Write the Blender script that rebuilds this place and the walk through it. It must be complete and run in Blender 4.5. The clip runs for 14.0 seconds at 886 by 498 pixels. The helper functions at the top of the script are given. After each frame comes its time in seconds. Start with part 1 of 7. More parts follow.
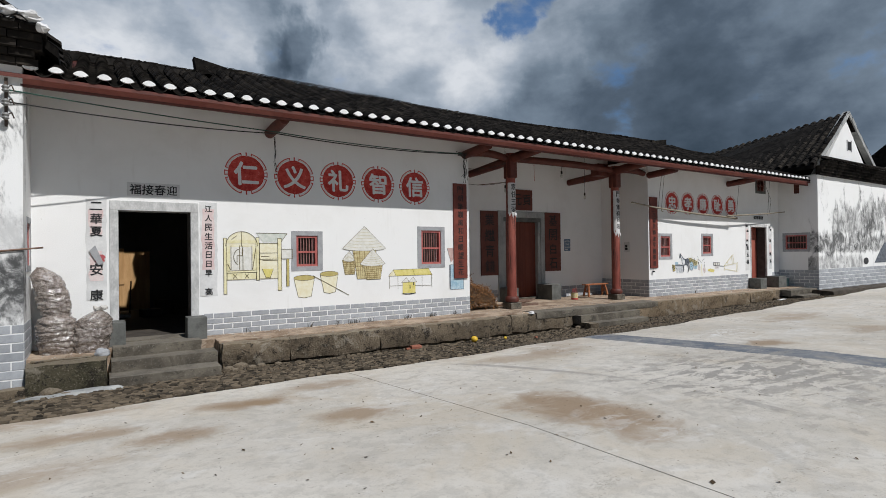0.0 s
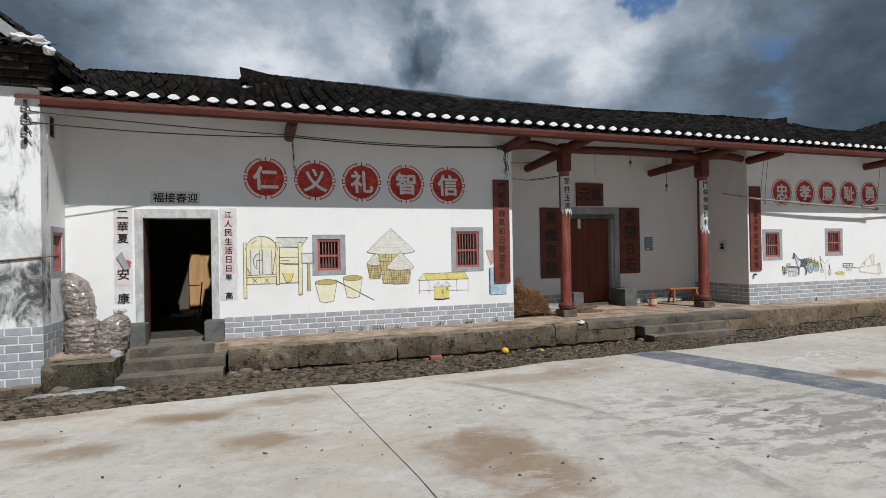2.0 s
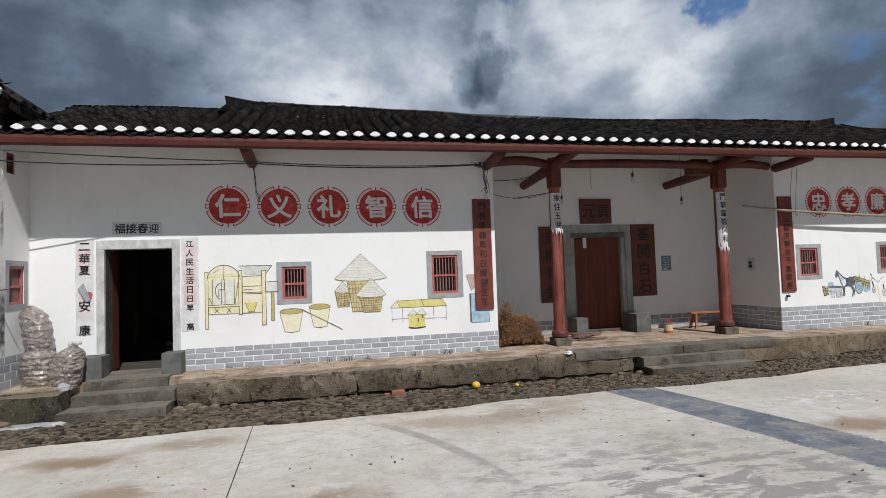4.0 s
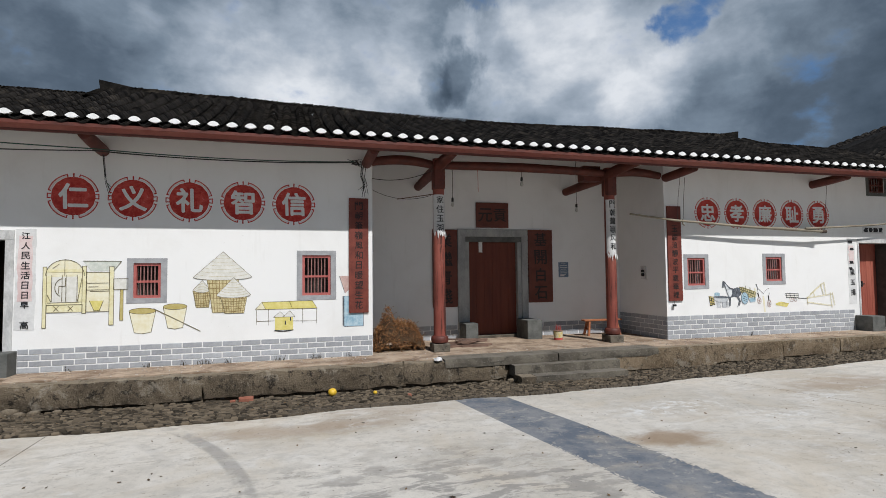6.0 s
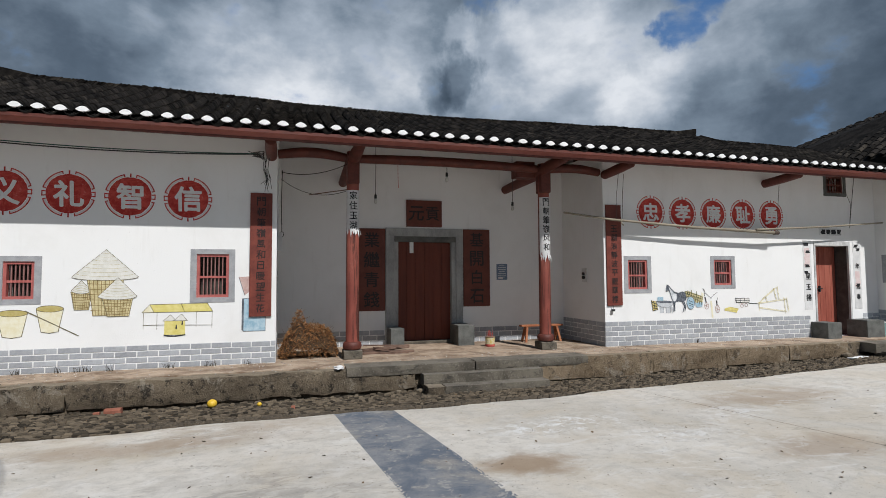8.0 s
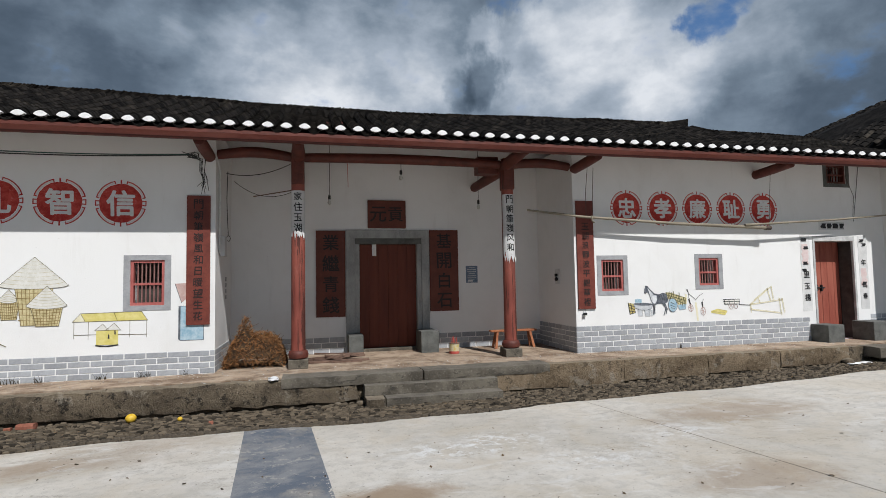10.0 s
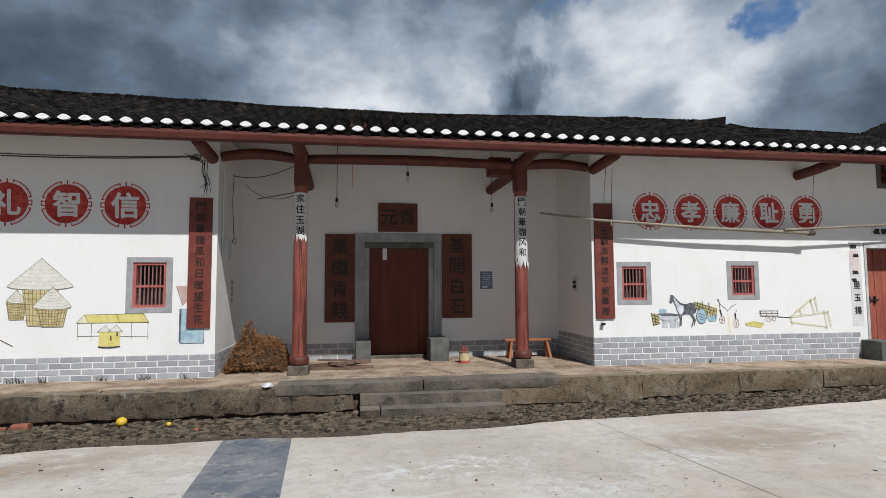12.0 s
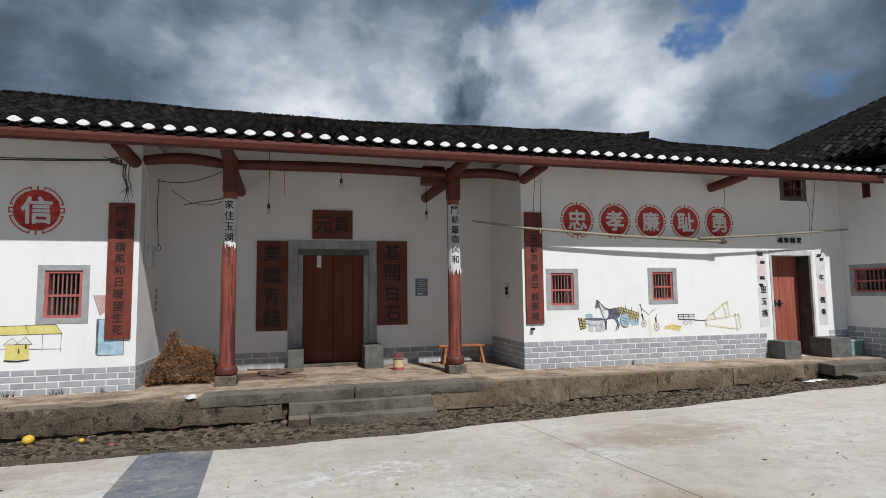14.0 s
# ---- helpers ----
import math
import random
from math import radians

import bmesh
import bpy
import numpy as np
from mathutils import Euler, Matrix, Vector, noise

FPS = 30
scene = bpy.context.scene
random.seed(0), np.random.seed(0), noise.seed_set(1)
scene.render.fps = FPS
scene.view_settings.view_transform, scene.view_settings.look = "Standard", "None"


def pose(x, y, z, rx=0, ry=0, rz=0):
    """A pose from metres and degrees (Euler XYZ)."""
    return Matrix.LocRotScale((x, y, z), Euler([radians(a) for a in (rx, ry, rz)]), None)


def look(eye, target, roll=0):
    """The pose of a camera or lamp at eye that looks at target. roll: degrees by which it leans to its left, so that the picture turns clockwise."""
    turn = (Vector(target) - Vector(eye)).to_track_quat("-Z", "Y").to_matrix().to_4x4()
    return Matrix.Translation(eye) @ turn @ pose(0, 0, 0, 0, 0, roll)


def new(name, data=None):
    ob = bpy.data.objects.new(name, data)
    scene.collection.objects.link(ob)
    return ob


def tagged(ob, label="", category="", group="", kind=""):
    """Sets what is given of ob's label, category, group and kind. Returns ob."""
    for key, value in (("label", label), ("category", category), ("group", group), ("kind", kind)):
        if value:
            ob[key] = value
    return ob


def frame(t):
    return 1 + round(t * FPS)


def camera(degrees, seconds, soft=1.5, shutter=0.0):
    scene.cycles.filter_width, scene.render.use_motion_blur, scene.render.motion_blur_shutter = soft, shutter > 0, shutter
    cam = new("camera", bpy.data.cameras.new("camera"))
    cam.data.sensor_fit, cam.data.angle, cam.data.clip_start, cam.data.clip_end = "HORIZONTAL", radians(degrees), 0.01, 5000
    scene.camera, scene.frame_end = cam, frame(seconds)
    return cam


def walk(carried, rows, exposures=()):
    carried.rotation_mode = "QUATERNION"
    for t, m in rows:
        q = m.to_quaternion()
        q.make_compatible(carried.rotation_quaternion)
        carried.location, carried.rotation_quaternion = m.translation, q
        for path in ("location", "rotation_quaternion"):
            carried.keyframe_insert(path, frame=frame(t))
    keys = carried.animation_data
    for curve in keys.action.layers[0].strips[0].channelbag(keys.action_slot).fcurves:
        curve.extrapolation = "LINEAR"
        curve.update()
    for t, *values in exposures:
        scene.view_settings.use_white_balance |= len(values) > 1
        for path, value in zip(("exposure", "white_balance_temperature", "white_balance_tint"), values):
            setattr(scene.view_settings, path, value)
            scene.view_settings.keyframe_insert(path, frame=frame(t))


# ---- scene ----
cam = camera(79.4, 14.0, 0.6)
PATH = [
    (0, (-0.497, -0.165, 1.625), (0.595, 1.511, 1.642), -0.7),
    (0.5, (-0.033, -0.212, 1.681), (1.016, 1.49, 1.687), -0.6),
    (1, (0.463, -0.339, 1.697), (1.405, 1.425, 1.706), -0.6),
    (1.5, (0.94, -0.327, 1.698), (1.734, 1.508, 1.708), -0.8),
    (2, (1.388, -0.326, 1.716), (2.048, 1.562, 1.726), -1.0),
    (4.3, (3.244, -0.149, 1.784), (3.671, 1.803, 1.878), -2.0),
    (4.5, (3.375, -0.116, 1.78), (3.818, 1.831, 1.876), -2.0),
    (5, (3.778, -0.185, 1.778), (4.259, 1.754, 1.876), -1.5),
    (5.5, (4.176, -0.184, 1.734), (4.699, 1.744, 1.833), -1.1),
    (6, (4.572, -0.264, 1.744), (5.131, 1.654, 1.839), -0.6),
    (6.5, (4.939, -0.286, 1.727), (5.518, 1.626, 1.822), -0.5),
    (7, (5.345, -0.192, 1.727), (5.92, 1.721, 1.821), -0.5),
    (7.5, (5.727, -0.153, 1.735), (6.301, 1.761, 1.834), -0.3),
    (8, (6.094, -0.031, 1.697), (6.658, 1.885, 1.806), -0.3),
    (8.5, (6.453, 0.016, 1.706), (7.004, 1.936, 1.818), -0.6),
    (9, (6.783, 0.035, 1.708), (7.309, 1.962, 1.818), -0.9),
    (11.5, (7.992, 0.404, 1.707), (8.348, 2.368, 1.842), -0.4),
    (12, (8.061, 0.418, 1.716), (8.365, 2.39, 1.854), -0.3),
    (12.5, (8.127, 0.425, 1.704), (8.387, 2.402, 1.855), -0.7),
    (13, (8.151, 0.408, 1.701), (8.428, 2.382, 1.865), -0.9),
    (13.5, (8.17, 0.348, 1.721), (8.529, 2.309, 1.882), -0.8),
    (14, (8.235, 0.293, 1.71), (8.738, 2.222, 1.873), -0.7),
]
walk(cam, [(t, look(eye, target, roll)) for t, eye, target, roll in PATH],
     [(0, -0.30), (2, -0.27), (4.5, -0.2), (14, -0.18)])

# ---- world, sun ----
SUN_TO = Vector((0.29, -1.0, 1.29)).normalized()
world = bpy.data.worlds.new("sky_with_clouds")
scene.world = world
world.use_nodes = True
wn, wl = world.node_tree.nodes, world.node_tree.links
wn.clear()


def wnode(kind, **kw):
    n = wn.new(kind)
    for k, v in kw.items():
        n.inputs[k].default_value = v
    return n


def wmath(op, a, b=None, clamp=False):
    n = wn.new("ShaderNodeMath")
    n.operation, n.use_clamp = op, clamp
    for i, v in enumerate((a, b)):
        if v is None:
            continue
        if isinstance(v, (int, float)):
            n.inputs[i].default_value = v
        else:
            wl.new(v, n.inputs[i])
    return n.outputs[0]


def wvec(op, a, b):
    n = wn.new("ShaderNodeVectorMath")
    n.operation = op
    for i, v in enumerate((a, b)):
        if isinstance(v, (tuple, Vector)):
            n.inputs[i].default_value = v
        else:
            wl.new(v, n.inputs[i])
    return n.outputs["Value"] if op == "DOT_PRODUCT" else n.outputs[0]


def wrange(v, a, b, lo=0.0, hi=1.0):
    n = wn.new("ShaderNodeMapRange")
    n.interpolation_type = "SMOOTHSTEP"
    wl.new(v, n.inputs["Value"])
    for k, x in (("From Min", a), ("From Max", b), ("To Min", lo), ("To Max", hi)):
        n.inputs[k].default_value = x
    return n.outputs[0]


def direction(azimuth, elevation):
    """azimuth: degrees to the right of +y."""
    a, e = radians(azimuth), radians(elevation)
    return Vector((math.sin(a) * math.cos(e), math.cos(a) * math.cos(e), math.sin(e)))


coord = wn.new("ShaderNodeTexCoord").outputs["Generated"]
sky = wn.new("ShaderNodeTexSky")
sky.sky_type, sky.sun_disc = "NISHITA", False
sky.sun_elevation = math.asin(SUN_TO.z)
sky.sun_rotation = math.atan2(SUN_TO.x, SUN_TO.y)
sep = wn.new("ShaderNodeSeparateXYZ")
wl.new(coord, sep.inputs[0])


def wnoise(scale, detail, rough, distort=0.0, lift=1.5):
    """Cloud noise on the sky's dome; lift squeezes the heaps in height."""
    n = wnode("ShaderNodeTexNoise", Scale=scale, Detail=detail, Roughness=rough, Distortion=distort)
    v = wn.new("ShaderNodeVectorMath")
    v.operation = "MULTIPLY"
    wl.new(coord, v.inputs[0])
    v.inputs[1].default_value = (1.0, 1.0, lift)
    wl.new(v.outputs[0], n.inputs["Vector"])
    return n.outputs[0]


big = wnoise(3.4, 8.0, 0.52, 0.1)
fine = wnoise(9.0, 10.0, 0.56, 0.1)
curl = wnode("ShaderNodeTexNoise", Scale=6.0, Detail=7.0, Roughness=0.60, Distortion=0.3)
wl.new(coord, curl.inputs["Vector"])
shift = wn.new("ShaderNodeVectorMath")
shift.operation = "MULTIPLY_ADD"
wl.new(curl.outputs["Color"], shift.inputs[0])
shift.inputs[1].default_value, shift.inputs[2].default_value = (0.15, 0.15, 0.15), (-0.075, -0.075, -0.075)
ragged_way = wn.new("ShaderNodeVectorMath")
ragged_way.operation = "NORMALIZE"
wl.new(wvec("ADD", coord, shift.outputs[0]), ragged_way.inputs[0])


def cloud(azimuth, elevation, radius, core=0.2):
    """1 in the heart of a ragged cloud mass, 0 outside it."""
    return wrange(wvec("DOT_PRODUCT", ragged_way.outputs[0], direction(azimuth, elevation)), math.cos(radians(radius)), math.cos(radians(radius * core)))


level = wmath("ADD", wmath("MULTIPLY", big, 0.46), wmath("MULTIPLY", fine, 0.36))
for azimuth, elevation, radius, core, amount in (
        (3, 21, 18, 0.2, 0.14), (-1, 21, 7, 0.2, 0.05), (30, 20, 14, 0.2, 0.16), (37, 17, 5.5, 0.3, 0.08), (27, 25, 9, 0.2, 0.06), (-16, 24, 4, 0.3, 0.06), (47, 24, 9, 0.3, 0.06),
        (19.0, 21.0, 3.4, 0.55, -0.12), (15.4, 20.4, 2.8, 0.5, -0.09), (18.8, 24.6, 2.6, 0.5, 0.08), (13, 23, 4, 0.4, 0.06), (17, 15.5, 5, 0.3, 0.10), (10, 18, 5, 0.3, 0.06),
        (-20, 17, 14, 0.2, -0.01), (-6, 27, 7, 0.3, -0.05), (58, 11, 15, 0.2, -0.07), (64, 21, 13, 0.2, 0.04), (50, 15.5, 6, 0.3, -0.04), (-35, 18, 15, 0.2, -0.03)):
    level = wmath("ADD", level, wmath("MULTIPLY", cloud(azimuth, elevation, radius, core), amount))
level = wmath("ADD", level, 0.065)
ramp = wn.new("ShaderNodeValToRGB")
wl.new(level, ramp.inputs[0])
stops = [(0.30, (0.052, 0.078, 0.112)), (0.42, (0.105, 0.145, 0.200)), (0.53, (0.210, 0.272, 0.350)), (0.64, (0.42, 0.49, 0.585)), (0.77, (0.84, 0.88, 0.94))]
ramp.color_ramp.elements[0].position, ramp.color_ramp.elements[0].color = stops[0][0], (*stops[0][1], 1)
ramp.color_ramp.elements[1].position, ramp.color_ramp.elements[1].color = stops[-1][0], (*stops[-1][1], 1)
for p, c in stops[1:-1]:
    ramp.color_ramp.elements.new(p).color = (*c, 1)
dim = wn.new("ShaderNodeMix")
dim.data_type, dim.blend_type = "RGBA", "MULTIPLY"
dim.inputs["Factor"].default_value = 1.0
wl.new(sky.outputs[0], dim.inputs["A"])
dim.inputs["B"].default_value = (0.043, 0.080, 0.116, 1)
blend = wn.new("ShaderNodeMix")
blend.data_type = "RGBA"
gaps = wmath("MAXIMUM", wmath("MAXIMUM", cloud(20, 28.4, 3.4, 0.2), cloud(24, 30, 4.0, 0.2)), wmath("MAXIMUM", cloud(42.5, 25.6, 3.6, 0.1), cloud(40.5, 23.2, 2.6, 0.1)))
gaps = wmath("MAXIMUM", gaps, wrange(sep.outputs[2], 0.62, 0.80))
clear_sky = wmath("MULTIPLY", wrange(wmath("ADD", gaps, wmath("MULTIPLY", wmath("SUBTRACT", fine, 0.5), 3.0)), 0.25, 1.0), 0.9)
wl.new(clear_sky, blend.inputs["Factor"])
wl.new(ramp.outputs[0], blend.inputs["A"])
wl.new(dim.outputs["Result"], blend.inputs["B"])
back = wnode("ShaderNodeBackground", Strength=1.0)
wl.new(blend.outputs["Result"], back.inputs["Color"])
wl.new(back.outputs[0], wn.new("ShaderNodeOutputWorld").inputs[0])

sun_data = bpy.data.lights.new("sun", "SUN")
sun_data.energy, sun_data.angle, sun_data.color = 4.8, radians(0.55), (1.0, 0.985, 0.97)
new("sun", sun_data).matrix_world = look(SUN_TO * 60, (0, 0, 0))


# ---- materials ----
class Mat:
    """A node material under construction, in the object's own metres."""

    def __init__(self, name, rough=0.8, metallic=0.0, spec=0.4):
        self.m = bpy.data.materials.new(name)
        self.m.use_nodes = True
        self.n, self.l = self.m.node_tree.nodes, self.m.node_tree.links
        self.b = self.n["Principled BSDF"]
        self.b.inputs["Roughness"].default_value = rough
        self.b.inputs["Metallic"].default_value = metallic
        self.b.inputs["Specular IOR Level"].default_value = spec
        self.pos = self.n.new("ShaderNodeTexCoord").outputs["Object"]

    def put(self, v, socket):
        if isinstance(v, tuple):
            socket.default_value = (*v, 1) if len(v) == 3 and socket.type == "RGBA" else v
        elif isinstance(v, (int, float)):
            socket.default_value = v
        else:
            self.l.new(v, socket)

    def noise(self, scale, detail=5.0, rough=0.6, distort=0.0, stretch=None):
        t = self.n.new("ShaderNodeTexNoise")
        for k, v in (("Scale", scale), ("Detail", detail), ("Roughness", rough), ("Distortion", distort)):
            t.inputs[k].default_value = v
        self.l.new(self.stretched(stretch) if stretch else self.pos, t.inputs["Vector"])
        return t.outputs[0]

    def stretched(self, s):
        v = self.n.new("ShaderNodeVectorMath")
        v.operation = "MULTIPLY"
        self.l.new(self.pos, v.inputs[0])
        v.inputs[1].default_value = s
        return v.outputs[0]

    def axis(self, i):
        s = self.n.new("ShaderNodeSeparateXYZ")
        self.l.new(self.pos, s.inputs[0])
        return s.outputs[i]

    def math(self, op, a, b=0.0, clamp=False):
        t = self.n.new("ShaderNodeMath")
        t.operation, t.use_clamp = op, clamp
        self.put(a, t.inputs[0]), self.put(b, t.inputs[1])
        return t.outputs[0]

    def span(self, v, a, b, lo=0.0, hi=1.0):
        t = self.n.new("ShaderNodeMapRange")
        t.interpolation_type = "SMOOTHSTEP"
        self.put(v, t.inputs["Value"])
        for k, x in (("From Min", a), ("From Max", b), ("To Min", lo), ("To Max", hi)):
            t.inputs[k].default_value = x
        return t.outputs[0]

    def spot(self, x, y, rx, ry, angle=0.0, wobble=0.0, soft=0.5):
        """1 inside an uneven oval on the ground, 0 outside."""
        mp = self.n.new("ShaderNodeMapping")
        mp.vector_type = "TEXTURE"
        mp.inputs["Location"].default_value = (x, y, 0)
        mp.inputs["Rotation"].default_value = (0, 0, radians(angle))
        mp.inputs["Scale"].default_value = (rx, ry, 1000)
        self.l.new(self.pos, mp.inputs["Vector"])
        ln = self.n.new("ShaderNodeVectorMath")
        ln.operation = "LENGTH"
        self.l.new(mp.outputs[0], ln.inputs[0])
        r = ln.outputs["Value"]
        if wobble:
            r = self.math("ADD", r, self.math("MULTIPLY", self.math("SUBTRACT", wobble, 0.5), 1.6))
        return self.span(r, 1.0, 1.0 - soft)

    def mix(self, f, a, b, mode="MIX"):
        t = self.n.new("ShaderNodeMix")
        t.data_type, t.blend_type = "RGBA", mode
        self.put(f, t.inputs["Factor"]), self.put(a, t.inputs["A"]), self.put(b, t.inputs["B"])
        return t.outputs["Result"]

    def random(self):
        return self.n.new("ShaderNodeObjectInfo").outputs["Random"]

    def lit_top_dust(self, low=0.55, high=0.95):
        """1 on surfaces that face up: dust, and tops coloured as if better lit."""
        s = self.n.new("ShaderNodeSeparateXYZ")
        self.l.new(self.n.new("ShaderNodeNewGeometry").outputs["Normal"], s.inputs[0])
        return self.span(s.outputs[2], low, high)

    def island(self):
        return self.n.new("ShaderNodeNewGeometry").outputs["Random Per Island"]

    def finish(self, colour, bump=None, strength=0.3, distance=0.01, rough=None):
        self.put(colour, self.b.inputs["Base Color"])
        if rough is not None:
            self.put(rough, self.b.inputs["Roughness"])
        if bump is not None:
            t = self.n.new("ShaderNodeBump")
            t.inputs["Strength"].default_value, t.inputs["Distance"].default_value = strength, distance
            self.l.new(bump, t.inputs["Height"])
            self.l.new(t.outputs[0], self.b.inputs["Normal"])
        return self.m


def simple(name, a, b, scale=6.0, fine=60.0, rough=0.8, strength=0.3, metallic=0.0, spec=0.4, stretch=None, vary=0.0, distance=0.008):
    """Two colours in uneven patches, with grain and, where asked, a shade of its own for each object."""
    m = Mat(name, rough, metallic, spec)
    g = m.noise(fine, 6.0, 0.65, 0.0, stretch)
    p = m.noise(scale, 6.0, 0.6, 0.3, stretch)
    c = m.mix(m.span(m.math("ADD", m.math("MULTIPLY", p, 0.7), m.math("MULTIPLY", g, 0.3)), 0.34, 0.66), a, b)
    if vary:
        c = m.mix(vary, c, m.mix(m.random(), (0.25, 0.25, 0.25), (1.6, 1.6, 1.6)), "MULTIPLY")
    return m.finish(c, g, strength, distance)


def plaster(name, base, stain, amount):
    m = Mat(name, 0.86, 0.0, 0.25)
    large = m.noise(0.9, 6.0, 0.62, 0.4)
    runs = m.noise(5.0, 5.0, 0.6, 0.2, (1.6, 1.6, 0.22))
    grain = m.noise(70.0, 5.0, 0.6)
    c = m.mix(m.math("MULTIPLY", m.span(large, 0.42, 0.75), amount), base, stain)
    c = m.mix(m.math("MULTIPLY", m.span(runs, 0.56, 0.78), amount * 0.9), c, stain)
    specks = m.noise(24.0, 3.0, 0.6)
    c = m.mix(m.math("MULTIPLY", m.span(specks, 0.72, 0.77), 0.35), c, (0.35, 0.32, 0.28))
    return m.finish(c, m.math("ADD", grain, m.math("MULTIPLY", large, 2.5)), 0.22, 0.008)


white_wall = plaster("white_limewash", (0.80, 0.80, 0.79), (0.60, 0.585, 0.55), 0.30)
recess_wall = plaster("porch_limewash", (0.80, 0.80, 0.795), (0.62, 0.61, 0.585), 0.30)
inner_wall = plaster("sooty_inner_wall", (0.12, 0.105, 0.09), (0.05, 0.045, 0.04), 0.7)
grey_band = simple("grey_paint", (0.27, 0.275, 0.285), (0.37, 0.375, 0.385), 7, 80, 0.85, 0.2)
brick_paint = simple("painted_grey_brick", (0.30, 0.315, 0.335), (0.40, 0.415, 0.435), 5, 90, 0.85, 0.25, vary=0.22)
joint_white = simple("white_joint_paint", (0.66, 0.66, 0.65), (0.78, 0.78, 0.77), 9, 80, 0.88, 0.2)


def cracked_wood():
    m = Mat("red_painted_wood", 0.6, 0.0, 0.4)
    g, p = m.noise(40.0, 6.0, 0.65, 0.0, (1, 1, 0.2)), m.noise(5.0, 6.0, 0.6, 0.3, (1, 1, 0.25))
    split = m.noise(16.0, 7.0, 0.7, 0.4, (1, 1, 0.045))
    c = m.mix(m.span(p, 0.36, 0.64), (0.20, 0.048, 0.034), (0.30, 0.085, 0.060))
    c = m.mix(m.math("MULTIPLY", m.span(m.noise(3.0, 7.0, 0.7, 0.3, (1, 1, 0.5)), 0.56, 0.68), 0.45), c, (0.40, 0.20, 0.16))
    c = m.mix(m.math("MULTIPLY", m.span(split, 0.535, 0.58), 0.8), c, (0.035, 0.012, 0.009))
    return m.finish(c, m.math("SUBTRACT", g, m.math("MULTIPLY", m.span(split, 0.52, 0.58), 2.0)), 0.45, 0.008)


red_wood = cracked_wood()
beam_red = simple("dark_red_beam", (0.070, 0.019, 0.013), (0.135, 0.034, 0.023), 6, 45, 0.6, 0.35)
fascia_red = simple("faded_red_fascia", (0.29, 0.080, 0.060), (0.42, 0.155, 0.120), 2.2, 30, 0.72, 0.35, stretch=(0.35, 1, 1))
window_red = simple("window_red_paint", (0.33, 0.085, 0.075), (0.44, 0.13, 0.115), 8, 60, 0.6, 0.2)
bar_paint = simple("pale_bar", (0.20, 0.095, 0.085), (0.29, 0.150, 0.135), 12, 60, 0.6, 0.2)
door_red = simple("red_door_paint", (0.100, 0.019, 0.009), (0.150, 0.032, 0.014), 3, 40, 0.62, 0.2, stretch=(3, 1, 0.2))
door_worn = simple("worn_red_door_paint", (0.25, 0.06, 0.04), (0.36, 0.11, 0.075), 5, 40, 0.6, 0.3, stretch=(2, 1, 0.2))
board_red = simple("dull_red_board", (0.095, 0.024, 0.014), (0.155, 0.040, 0.024), 4, 50, 0.6, 0.2)
couplet_red = simple("dark_red_couplet_board", (0.115, 0.024, 0.016), (0.20, 0.046, 0.030), 4, 50, 0.6, 0.2)
stone = simple("grey_door_stone", (0.075, 0.078, 0.072), (0.14, 0.142, 0.133), 6, 70, 0.85, 0.5)
frame_stone = simple("weathered_frame_stone", (0.24, 0.245, 0.24), (0.40, 0.405, 0.395), 4, 60, 0.85, 0.5, stretch=(1, 1, 0.4))
reveal_shade_stone = simple("shade_toned_stone", (0.045, 0.038, 0.034), (0.085, 0.074, 0.066), 5, 60, 0.9, 0.4)
washed_stone = simple("lime_washed_frame_stone", (0.36, 0.362, 0.358), (0.60, 0.60, 0.59), 7, 60, 0.88, 0.5, stretch=(1, 1, 0.5))
# dark tone of the room, and of the panels that imitate window shade
dark_room = simple("dark_room_window_shade", (0.035, 0.03, 0.026), (0.07, 0.06, 0.05), 5, 40, 0.8, 0.3)
black = simple("black_ink", (0.010, 0.010, 0.011), (0.022, 0.022, 0.024), 9, 60, 0.7, 0.1)
tile_dark = Mat("old_black_roof_tile", 0.95, 0.0, 0.08)
tile_dark.m = tile_dark.finish(
    tile_dark.mix(tile_dark.span(tile_dark.noise(3.2, 7.0, 0.65, 0.4), 0.52, 0.72),
                  tile_dark.mix(tile_dark.island(), (0.0028, 0.0026, 0.0024), (0.028, 0.0245, 0.0215)), (0.060, 0.051, 0.041)),
    tile_dark.noise(55.0, 5.0, 0.65), 0.5, 0.008)
tile_dark = tile_dark.m
tile_piece = simple("old_roof_tile_piece", (0.004, 0.0037, 0.0034), (0.022, 0.0195, 0.017), 6, 55, 0.95, 0.5, spec=0.08, vary=0.2)
cap_white = simple("limewashed_tile_end", (0.70, 0.70, 0.69), (0.82, 0.82, 0.81), 14, 80, 0.85, 0.3)


